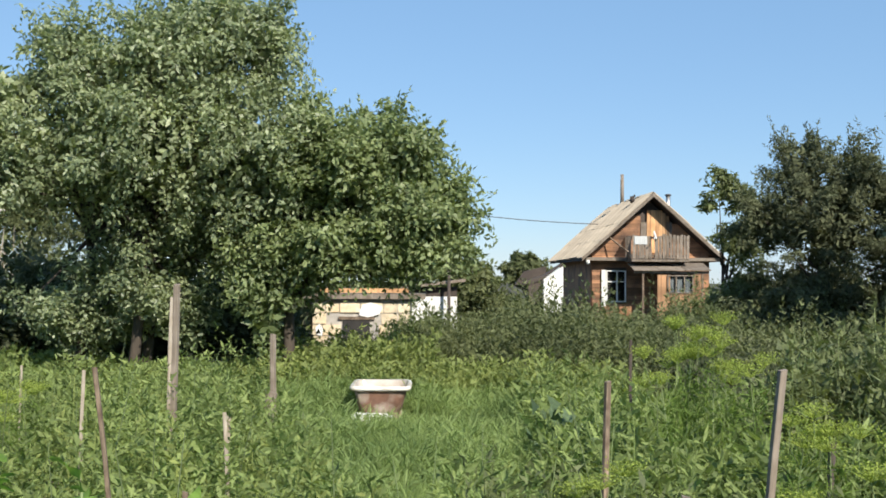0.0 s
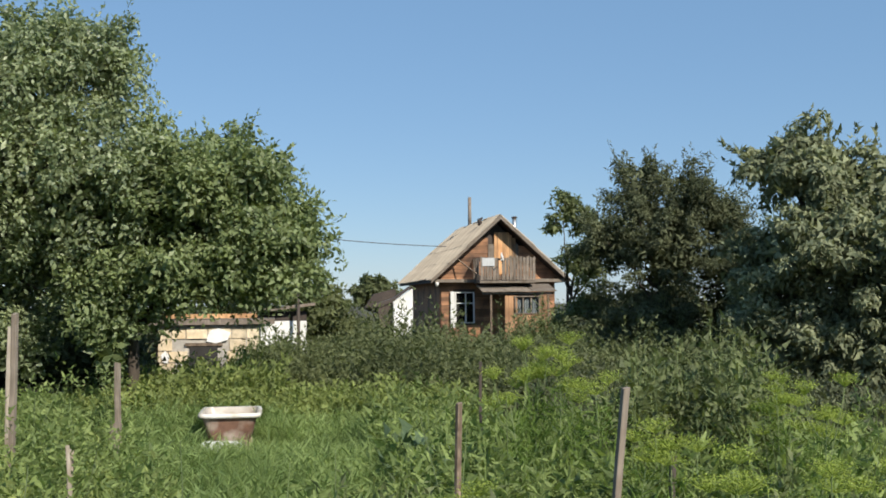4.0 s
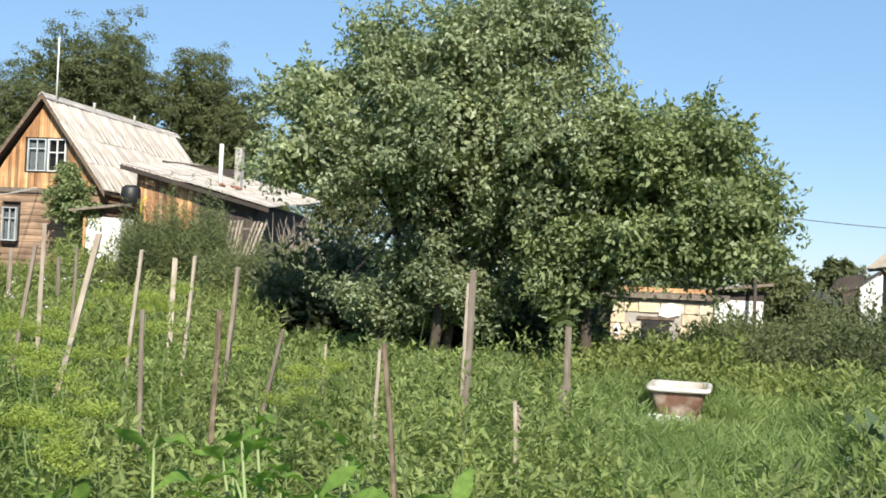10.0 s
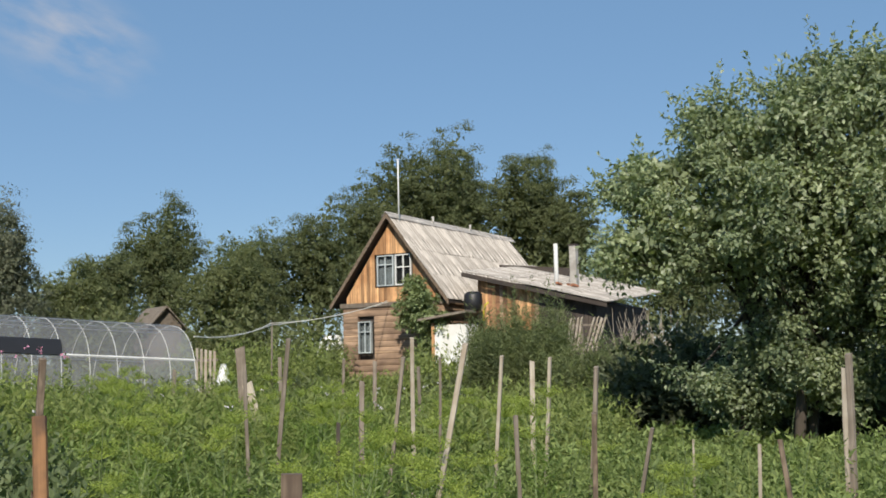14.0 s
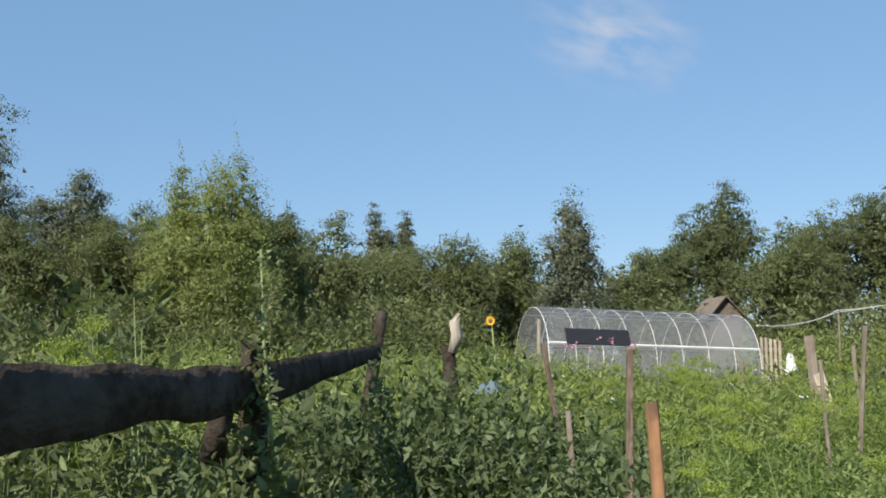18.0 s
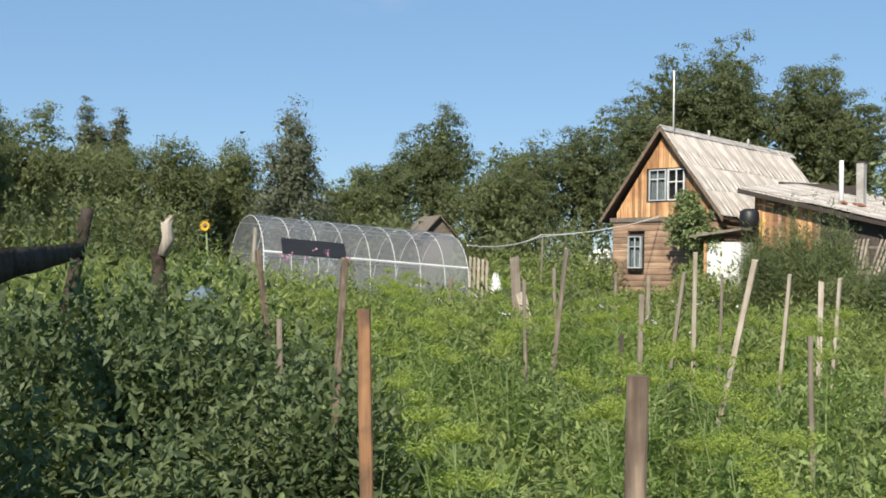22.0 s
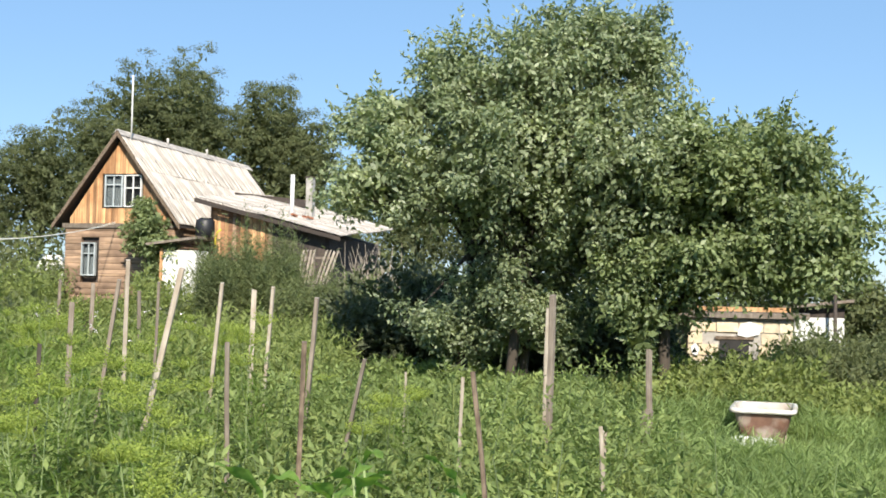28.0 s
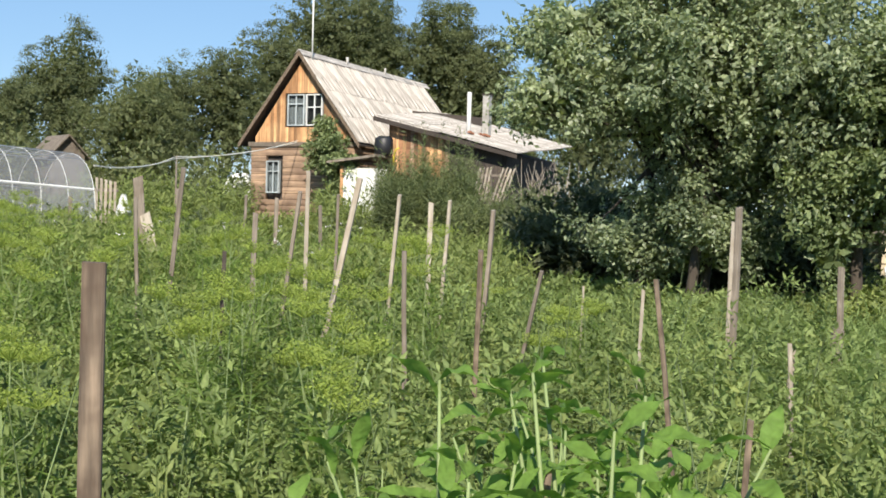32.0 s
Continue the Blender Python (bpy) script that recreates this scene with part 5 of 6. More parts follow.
# the back row: bearing, bearing's half-width, height of the top in degrees, distance, leaf, taper, shoots
BACK = (
    (3.7, 2.9, 11.5, 74, L_POPLAR, -0.1, 0), (5.5, 1.4, 10.8, 76, L_POPLAR, 0.0, 0), (0.9, 1.5, 9.2, 72, L_POPLAR, 0.0, 0), (8.7, 1.9, 10.9, 75, L_POPLAR, 0.0, 0), (10.9, 1.4, 9.3, 74, L_POPLAR, 0.0, 0), (13.0, 1.0, 6.4, 70, L_POPLAR, 0.1, 0),
    (-1.9, 2.0, 7.8, 68, L_POPLAR, -0.1, 0), (-4.9, 1.7, 6.9, 66, L_POPLAR, 0.0, 0), (-6.5, 2.1, 6.1, 54, L_WILLOW, 0.2, 0), (-9.5, 1.8, 8.0, 72, L_POPLAR, -0.1, 0), (-12.0, 1.4, 6.0, 66, L_POPLAR, 0.15, 0),
    (-13.8, 1.6, 5.2, 58, L_WILLOW, 0.2, 0), (-16.8, 2.0, 7.9, 44, L_SILVER, 0.5, 0.25), (-19.9, 1.7, 6.4, 50, L_WILLOW, 0.25, 0.9), (-22.7, 1.9, 6.4, 47, L_WILLOW, 0.25, 0.7), (-25.2, 0.8, 7.7, 58, L_SILVER, 0.3, 0), (-26.6, 0.85, 7.9, 58, L_SILVER, 0.3, 0),
    (-25.8, 2.2, 6.3, 48, L_WILLOW, 0.2, 0.5), (-29.6, 2.4, 7.3, 38, L_WILLOW, -0.1, 0.5), (-32.2, 1.6, 8.5, 33, L_WILLOW, 0.2, 0.6), (-34.3, 2.3, 10.2, 30, L_LIT, 0.25, 1.1), (-36.6, 1.4, 9.2, 31, L_LIT, 0.2, 1.0), (-39.4, 1.8, 8.1, 34, L_WILLOW, 0.0, 0.4),
    (-41.7, 2.1, 9.4, 42, L_SILVER, -0.05, 0), (-44.2, 1.5, 7.6, 34, L_WILLOW, 0.2, 0.3), (-47.0, 3.0, 12.8, 36, L_SILVER, 0.05, 0.4), (-52.5, 3.4, 10.0, 30, L_WILLOW, 0.2, 0.4),
    (16.5, 2.4, 7.4, 70, L_POPLAR, 0.15, 0), (20.5, 2.6, 7.0, 66, L_POPLAR, 0.15, 0),
)
KINDS = {L_POPLAR: ("poplar_tree", "tall dark green poplar at the back of the gardens"), L_WILLOW: ("willow_bush", "grey-green willow in the overgrown back row"), L_LIT: ("sallow_tree", "yellow-green sallow with upright shoots, sunlight put into its leaf colour"), L_SILVER: ("aspen_tree", "dark grey-green aspen in the overgrown back row")}
for k, (az, wide, rise, d, leaf, point, spiky) in enumerate(BACK):
    rng = np.random.default_rng(100 + k)
    x, y = polar(az, d)
    g = float(height(x, y))
    top = 1.6 + d * math.tan(math.radians(rise)) - g
    half = d * math.tan(math.radians(wide)) * (1.3 if leaf in (L_WILLOW, L_LIT) else 1.05)
    name, label = KINDS[leaf]
    t = thing(name, pose(x, y, g, 0, 0, -az), label, "tree")
    low = top * (0.16 if leaf is L_POPLAR else 0.06)
    (v, f), c = puff_crown(rng, half, low, top, 0.0014 * d + 0.018, 105 if d > 43 else 205, point, spiky)
    new("crown", array_mesh("crown", v, f, leaf)).parent = t
    bark = M_BIRCH if leaf in (L_WILLOW, L_SILVER) and d > 43 else M_BARK
    rr = random.Random(k)
    tube("trunk", [(0, 0, -0.15), (rr.uniform(-0.2, 0.2), 0, top * 0.3), (rr.uniform(-0.4, 0.4), 0, top * 0.75)], [0.02 * top + 0.04, 0.016 * top + 0.03, 0.03], bark, t, 7)
    for j in rng.choice(len(c), 5, replace=False):
        e = Vector(c[j])
        a = Vector((0, 0, top * rr.uniform(0.2, 0.5)))
        tube("limb", [a, a.lerp(e, 0.5) + Vector((0, 0, 0.05 * top)), e], [0.008 * top + 0.02, 0.03, 0.012], bark, t, 5)


# ---- low growth ----
def shoots(rng, x, y, tall, wide, n_shoot, n_leaf, size, slim=0.5, start=0.25, leaflets=1, stems=False, apart=False):
    """Plants as bundles of bending shoots with leaves along them. x, y, tall, wide: arrays, one entry a plant."""
    k = len(x)
    base = np.stack([x, y, height(x, y)], 1)
    a = rng.uniform(0, 2 * np.pi, (k, n_shoot))
    reach = rng.uniform(0.15, 1, (k, n_shoot)) * wide[:, None]
    hgt = tall[:, None] * rng.uniform(0.6, 1.08, (k, n_shoot)) * (1 - 0.3 * reach / wide[:, None])
    t = np.linspace(start, 1, n_leaf)[None, None] + rng.uniform(-0.05, 0.05, (k, n_shoot, n_leaf))
    out = np.stack([np.cos(a), np.sin(a), 0 * a], -1)
    at = base[:, None, None] + out[:, :, None] * (reach[..., None] * t ** 1.5)[..., None]
    at[..., 2] += hgt[..., None] * t ** 0.85
    at += rng.normal(0, 0.025, at.shape)
    spin = rng.uniform(0, 2 * np.pi, t.shape)
    along = np.stack([np.cos(spin), np.sin(spin), rng.uniform(-1.0, 0.45, t.shape) + 1.2 * (t > 0.82)], -1) + out[:, :, None] * 0.4
    face = rng.normal(0, 0.7, at.shape) + np.array([0, 0, 0.75])
    s = size[:, None, None] * rng.uniform(0.6, 1.35, t.shape)
    p, q, fc, s = at.reshape(-1, 3), unit(along.reshape(-1, 3)), face.reshape(-1, 3), s.ravel()
    near = bool(np.hypot(x, y).max() < 5.6)
    if leaflets > 1:  # a leaf of several leaflets, paired along its stalk
        side = unit(np.cross(q, fc))
        ps, qs, fs, ss = [p + q * s[:, None] * 0.75], [q], [fc], [s * 0.62]
        for j in range(leaflets - 1):
            sign, row = (1 if j % 2 else -1), 0.62 - 0.3 * (j // 2)
            ps.append(p + q * (s * row)[:, None])
            qs.append(q * 0.55 + side * sign + np.array([0, 0, -0.25]))
            fs.append(fc + rng.normal(0, 0.3, fc.shape))
            ss.append(s * rng.uniform(0.34, 0.52, len(s)))
        stalk = leaf_arrays(p, q, fc, s * 0.8, 0.035, 0.0)
        p, q, fc, s = np.concatenate(ps), np.concatenate(qs), np.concatenate(fs), np.concatenate(ss)
    v, f = leaf_arrays(p, q, fc, s, slim, 0.18, bool(np.hypot(x, y).min() > 6), near)
    if leaflets > 1:
        v, f = stack_arrays([(v, f), stalk]) if near else (v, f)
    if apart or (stems and f.shape[1] == 4):
        tt = np.linspace(0, 1, 5)
        line = base[:, None, None] + out[:, :, None] * (reach[..., None] * tt ** 1.5)[..., None]
        line[..., 2] += hgt[..., None] * tt ** 0.85
        w = np.stack([-np.sin(a), np.cos(a), 0 * a], -1)[:, :, None] * np.linspace(0.006, 0.002, 5)[:, None]
        rows = np.stack([line - w, line + w], 3)
        quad = np.concatenate([rows[:, :, :-1], rows[:, :, 1:, ::-1]], 3).reshape(-1, 3)
        stalks = (quad, np.arange(len(quad)).reshape(-1, 4))
        if apart:
            return (v, f), stalks
        v, f = stack_arrays([(v, f), stalks])
    return v, f


def scatter(rng, n, az0, az1, d0, d1):
    """Points spread over a ring's sector, as even as chance."""
    az = np.radians(rng.uniform(az0, az1, n))
    d = np.sqrt(rng.uniform(d0 * d0, d1 * d1, n))
    return d * np.sin(az), d * np.cos(az), d, np.degrees(az)


def lawn(x, y):
    """Where the mown grass strip round the bathtub lies."""
    az, d = np.degrees(np.arctan2(x, y)), np.hypot(x, y)
    return (az > 29 + 10 * (d < 6.5) - 0.15 * (d - 8)) & (az < 41.5 - 0.15 * (d - 8)) & (d > 5.5) & (d < 15)


def bed(name, label, category, leaf, seed, n, az, d, tall, wide, n_shoot, n_leaf, size, keep=None, slim=0.5, leaflets=1, stems=False, start=0.25, rough=0.0, pitch=0.0, each=""):
    rng = np.random.default_rng(seed)
    if pitch:  # plants set out one by one, so that each stands as a clump of its own
        k = int(2 * d[1] / pitch) + 2
        gx, gy = np.meshgrid(np.arange(k) - k / 2, np.arange(k) - k / 2)
        x = ((gx + 0.5 * (gy % 2)) * pitch + rng.normal(0, 0.16 * pitch, gx.shape)).ravel()
        y = (gy * pitch * 0.9 + rng.normal(0, 0.16 * pitch, gx.shape)).ravel()
        dd, aa = np.hypot(x, y), np.degrees(np.arctan2(x, y))
        ok = (dd > d[0]) & (dd < d[1]) & (aa > az[0]) & (aa < az[1])
        x, y, dd = x[ok], y[ok], dd[ok]
    else:
        x, y, dd, aa = scatter(rng, n, *az, *d)
    if keep is not None:
        ok = keep(x, y)
        x, y, dd = x[ok], y[ok], dd[ok]
    patch = 0.5 + 0.5 * np.sin(x * 1.7 + seed) * np.sin(y * 1.3 + 2 * seed)
    tl = rng.uniform(*tall, len(x)) * (0.7 + 0.45 * patch) * rng.uniform(0.75, 1.1, len(x))
    tl *= 1 - rough * (0.5 + 0.5 * np.sin(x * 5.3 + 2 * np.sin(y * 2.1)) * np.sin(y * 4.7 + 1.5 * np.sin(x * 2.9)))
    sz = np.full(len(x), size) if not callable(size) else size(dd)
    if each:  # few enough to count: every plant is a thing
        for i in range(len(x)):
            k = slice(i, i + 1)
            leaves, stalks = shoots(rng, x[k], y[k], tl[k], np.full(1, wide), n_shoot, n_leaf, sz[k], slim, start, leaflets, stems, True)
            base = np.array([x[i], y[i], float(height(x[i], y[i]))])
            ob = thing(name, pose(*base), each, category, label)
            new("leaves", array_mesh("leaves", leaves[0] - base, leaves[1], leaf)).parent = ob
            new("stalk_clump", array_mesh("stalk_clump", stalks[0] - base, stalks[1], M_STALK)).parent = ob
        return ob
    v, f = shoots(rng, x, y, tl, np.full(len(x), wide), n_shoot, n_leaf, sz, slim, start, leaflets, stems)
    ob = new(name, array_mesh(name, v, f, leaf))
    tagged(ob, label, category, kind="stuff")
    return ob


def off_lawn(x, y):
    return ~lawn(x, y) & (np.hypot(x - 7.2, y - 10.7) > 1.15)


def open_front(x, y):
    """Not right before the gable of the log house, where the growth is low."""
    return np.abs(np.degrees(np.arctan2(x, y)) - 1.0) > 1.7


bed("tomato_plant", "tomato plants in the near bed", "tomato plant", L_TOMATO, 1, 0, (-18, 40), (1.9, 5.2), (0.6, 1.0), 0.24, 20, 11, 0.105, off_lawn, 0.36, 5, True, rough=0.3, pitch=0.46, each="bushy green tomato plant in the near bed")
bed("tomato_plants", "dense green tomato plants in the middle bed", "plants", L_TOMATO, 2, 0, (-16, 34), (5.0, 12.5), (0.6, 1.0), 0.25, 16, 10, 0.115, off_lawn, 0.32, 3, rough=0.2, pitch=0.43)
bed("goosefoot", "tall thin pale weeds standing over the beds", "weeds", L_WEED, 20, 330, (-16, 40), (2.4, 12.5), (0.7, 0.98), 0.13, 3, 26, 0.06, off_lawn, 0.3, 1, True)
bed("bean_plants", "dark green beans climbing beside the old fence", "plants", L_BEAN, 3, 0, (-56, -12), (2.0, 5.5), (0.85, 1.25), 0.22, 17, 17, 0.06, None, 0.38, rough=0.45, pitch=0.36)
bed("bean_plants", "grey-green beans and weeds before the old fence", "plants", L_BEAN, 31, 340, (-50, -12), (5.3, 8.8), (1.0, 1.45), 0.28, 12, 19, 0.066, None, 0.4, rough=0.4)
bed("weeds_by_fence", "tall rank weeds beyond the old fence", "weeds", L_WEED, 4, 760, (-56, -16), (8.6, 19), (0.95, 1.4), 0.36, 9, 13, 0.1, slim=0.35)
bed("elder_bush", "bushes behind the old fence", "bush", L_ELDER, 28, 0, (-58, -37), (5.6, 9), (1.7, 2.3), 0.42, 16, 14, 0.15, None, 0.4, 5, rough=0.35, pitch=0.5, each="rank green bush standing behind the old fence")
bed("pale_weeds", "pale lit weeds with broad leaves under the old rail", "weeds", L_ELDER, 41, 40, (-46, -28), (3.0, 5.2), (0.95, 1.25), 0.2, 7, 18, 0.065, None, 0.36, 1, True)
bed("tall_beans", "tall bean plants between the stakes and the old fence", "plants", L_BEAN, 42, 90, (-31, -14), (6.6, 8.8), (1.45, 1.75), 0.26, 12, 20, 0.062, None, 0.5, rough=0.35)
# dark leaf colour carries the shade of the hollow beside the big tree
bed("shade_toned_thicket", "thicket toned dark for the shade between the annexe and the big tree", "thicket", L_DARK, 29, 200, (13, 29), (18.2, 22), (1.7, 2.4), 0.6, 14, 18, 0.13)
bed("meadow_plants", "tall seeding weeds before the greenhouse", "weeds", L_WEED, 5, 1250, (-20, 13), (12, 22.5), (0.8, 1.2), 0.34, 9, 13, 0.1, slim=0.25)
bed("seeding_dill", "yellow-green seeding dill in the far bed", "plants", L_DILL, 21, 380, (-19, 6), (8, 22), (0.75, 1.15), 0.2, 8, 18, 0.1, slim=0.12)
bed("rough_meadow", "rough growth between house and greenhouse", "weeds", L_ELDER, 6, 750, (-52, 14), (22, 60), (0.8, 1.3), 0.7, 9, 10, 0.2, open_front, slim=0.35)
bed("tall_meadow", "tall rough grass behind the old fence", "weeds", L_WEED, 32, 500, (-40, -19), (17, 24), (1.1, 1.5), 0.4, 8, 16, 0.14, slim=0.14)
bed("weeds_by_path", "mixed green weeds beside the grass strip", "weeds", L_ELDER, 7, 0, (38, 78), (2.4, 6.5), (0.6, 1.0), 0.22, 16, 15, 0.075, off_lawn, 0.3, 1, True, rough=0.4, pitch=0.38)
bed("thistles", "tall narrow-leaved weeds standing over the rest", "weeds", L_TOMATO, 22, 230, (40, 78), (3.2, 11), (0.65, 0.95), 0.14, 4, 24, 0.075, off_lawn, 0.22, 1, True)
bed("weeds_beyond", "mixed green weeds and potato plants", "weeds", L_TOMATO, 8, 0, (38, 78), (6.3, 14), (0.7, 1.1), 0.3, 18, 15, 0.1, off_lawn, 0.32, rough=0.25, pitch=0.5)
bed("raspberry_bush", "raspberry bushes behind the weeds", "bush", L_ELDER, 23, 0, (52.8, 60.5), (9.2, 11.4), (1.65, 1.95), 0.42, 24, 26, 0.085, slim=0.42, pitch=0.5, each="dense leafy raspberry bush standing over the weeds")
# same dark leaf, painting the shade below the trees
bed("shaded_growth", "rank growth toned dark for the shade under the trees by the house", "weeds", L_DARK, 24, 450, (48, 80), (13, 26), (0.9, 1.4), 0.5, 12, 17, 0.1, slim=0.4)
bed("currant_bushes", "row of low green bushes behind the grass", "bushes", L_WEED, 9, 260, (27, 46), (14.4, 17), (0.5, 0.82), 0.4, 14, 17, 0.085, slim=0.4)
bed("currant_bush", "currant bushes under the block shed", "bush", L_WEED, 49, 0, (29.3, 36), (15.3, 17.4), (0.95, 1.15), 0.38, 20, 20, 0.09, slim=0.45, pitch=0.42, each="bright green currant bush below the block shed")
bed("rough_bushes", "dark rough bushes before the balcony house", "bushes", L_POPLAR, 10, 310, (38.3, 58), (17.5, 27), (1.3, 2.2), 0.75, 16, 24, 0.088, slim=0.4)
bed("low_bushes", "low rough bushes before the white shed", "bushes", L_POPLAR, 38, 70, (34.2, 38.6), (17.5, 23), (1.15, 1.45), 0.6, 16, 26, 0.08, slim=0.4)
bed("shed_bush", "bushes beside the block shed", "bush", L_ELDER, 51, 14, (34.3, 36.3), (18.5, 21.5), (1.4, 1.65), 0.42, 18, 34, 0.085, slim=0.4, each="tall green bush beside the block shed")
bed("shed_bush", "bushes beside the block shed", "bush", L_WEED, 54, 0, (28.5, 29.9), (19.6, 20.8), (1.5, 1.65), 0.34, 18, 22, 0.09, slim=0.45, pitch=0.4, each="bright green creeper at the corner of the block shed")
bed("far_scrub", "low scrub beyond the grey shed", "scrub", L_WILLOW, 52, 60, (-13, -5), (62, 68), (2.8, 4.2), 1.4, 16, 24, 0.2)
bed("far_bushes", "rough bushes round the houses", "bushes", L_POPLAR, 11, 400, (38, 80), (30, 60), (1.0, 1.7), 1.0, 10, 11, 0.24)
bed("shade_plants", "low plants in the shade under the trees", "weeds", L_TOMATO, 12, 480, (10, 36), (12, 19), (0.3, 0.5), 0.4, 10, 11, 0.1, off_lawn)
bed("annexe_weeds", "tall feathery weeds before the boarded annexe", "weeds", L_ELDER, 25, 120, (5.9, 10.6), (29, 33.5), (2.6, 3.5), 0.5, 15, 32, 0.15, slim=0.14)
bed("annexe_weeds", "feathery weeds before the slatted panel", "weeds", L_ELDER, 45, 90, (10, 14.5), (26, 32), (1.6, 2.3), 0.5, 14, 26, 0.15, slim=0.16)
bed("house_weeds", "rank weeds beside the log house", "weeds", L_ELDER, 46, 26, (-4, -0.2), (41.5, 44.5), (2.0, 2.5), 0.6, 14, 20, 0.17, slim=0.25)
bed("house_weeds", "rank weeds at the foot of the log house", "weeds", L_WEED, 26, 150, (-9, 5.5), (33, 39.5), (1.5, 2.2), 0.6, 12, 14, 0.16, open_front, slim=0.3)
bed("house_weeds", "low weeds before the gable of the log house", "weeds", L_WEED, 55, 60, (-1.2, 3.2), (34, 38.5), (0.85, 1.05), 0.5, 12, 14, 0.14, slim=0.3)
bed("porch_weeds", "tall grey-green weeds before the porch", "weeds", L_ELDER, 48, 26, (47.6, 51), (36.5, 39.5), (1.9, 2.5), 0.5, 12, 18, 0.15, slim=0.35)
bed("broad_leaved_plant", "broad-leaved plants close to the path", "plant", L_CABBAGE, 255, 0, (8, 25), (2.2, 3.4), (0.84, 0.92), 0.3, 9, 14, 0.11, None, 0.34, 5, True, pitch=0.3, each="bright broad-leaved plant among the tomato beds")
bed("currant_bush", "bushes among the stakes of the far bed", "bush", L_WEED, 53, 0, (5.4, 8.2), (12.4, 14.2), (1.15, 1.3), 0.42, 20, 20, 0.1, slim=0.5, pitch=0.55, each="yellow-green leafy bush among the far stakes")
bed("broad_leaved_plants", "bright broad-leaved plant beside a brown stake", "plants", L_CABBAGE, 34, 2, (-9, -4), (2.0, 2.6), (0.75, 0.85), 0.25, 4, 9, 0.15, None, 0.36, 5, True)
bed("back_thicket", "dense undergrowth below the poplars and willows", "thicket", L_WILLOW, 36, 300, (-56, 22), (44, 66), (3.2, 5.0), 1.6, 13, 14, 0.28, lambda x, y: (np.abs(np.degrees(np.arctan2(x, y)) + 9.2) > 1.8) | (y > 57))
bed("back_thicket", "dense willow scrub behind the fence", "thicket", L_WILLOW, 37, 230, (-56, -22), (25, 34), (2.0, 3.4), 0.9, 18, 26, 0.12)

bed("grass_tufts", "long tufts of grass on the strip by the bathtub", "grass", L_GRASS, 47, 900, (27, 44), (5.2, 14.5), (0.28, 0.5), 0.16, 12, 6, 0.15, lambda x, y: lawn(x, y) & (np.hypot(x - 6.8, y - 10.0) > 1.3), 0.07)

def build_lawn():
    rng = np.random.default_rng(33)
    x, y, d, az = scatter(rng, 190000, 26, 44, 5.0, 15.5)
    ok = lawn(x + rng.normal(0, 0.15, len(x)), y + rng.normal(0, 0.15, len(x)))
    x, y = x[ok], y[ok]
    n = len(x)
    b = np.stack([x, y, height(x, y)], 1)
    table = rng.uniform(0.45, 1.5, (64, 64))
    tuft = table[(np.floor(x / 0.17)).astype(int) % 64, (np.floor(y / 0.17)).astype(int) % 64] * table[(np.floor(x / 0.6)).astype(int) % 64, (np.floor(y / 0.6)).astype(int) % 64] ** 0.5
    tall = rng.uniform(0.1, 0.26, n) * tuft * np.where(np.hypot(x - 6.8, y - 10.0) < 1.3, 0.32, 1)
    a = rng.uniform(0, 6.283, n)
    side = np.stack([np.cos(a), np.sin(a), 0 * a], 1) * 0.007
    tip = b + rng.normal(0, 0.4, (n, 3)) * tall[:, None] * np.array([1, 1, 0])
    tip[:, 2] += tall
    v = np.stack([b - side, b + side, tip], 1).reshape(-1, 3)
    ob = new("grass", array_mesh("grass", v, np.arange(3 * n).reshape(-1, 3), L_GRASS))
    tagged(ob, "strip of fresh green grass round the bathtub", "grass", kind="stuff")


build_lawn()


# ---- tall leafy plants close to the path ----
def long_leaf(seed):
    """A long pointed leaf on its stalk: a keeled, drooping blade with a wavy edge."""
    r = random.Random(seed)
    long, wide, droop = r.uniform(0.055, 0.105), r.uniform(0.022, 0.038), r.uniform(0.1, 0.6)
    v, f = [(0, -0.002, 0), (0, 0, 0.002), (0, 0.002, 0)], []
    for k in range(7):
        u = k / 6
        w = wide * 0.5 * math.sin(math.pi * (0.04 + 0.96 * u) ** 0.75) + 0.001
        x = 0.025 + long * u
        z = 0.01 - droop * long * u * u
        wave = 0.006 * math.sin(9 * u + seed)
        v += [(x, -w, z + 0.25 * w + wave), (x, 0, z), (x, w, z + 0.25 * w - wave)]
    for k in range(7):
        a = 3 * k
        f += [(a, a + 3, a + 4, a + 1), (a + 1, a + 4, a + 5, a + 2)]
    me = bpy.data.meshes.new("leaf")
    me.from_pydata(v, [], f)
    me.materials.append(L_CABBAGE)
    me.polygons.foreach_set("use_smooth", [True] * len(me.polygons))
    return me


LONG_LEAVES = [long_leaf(k) for k in range(7)]


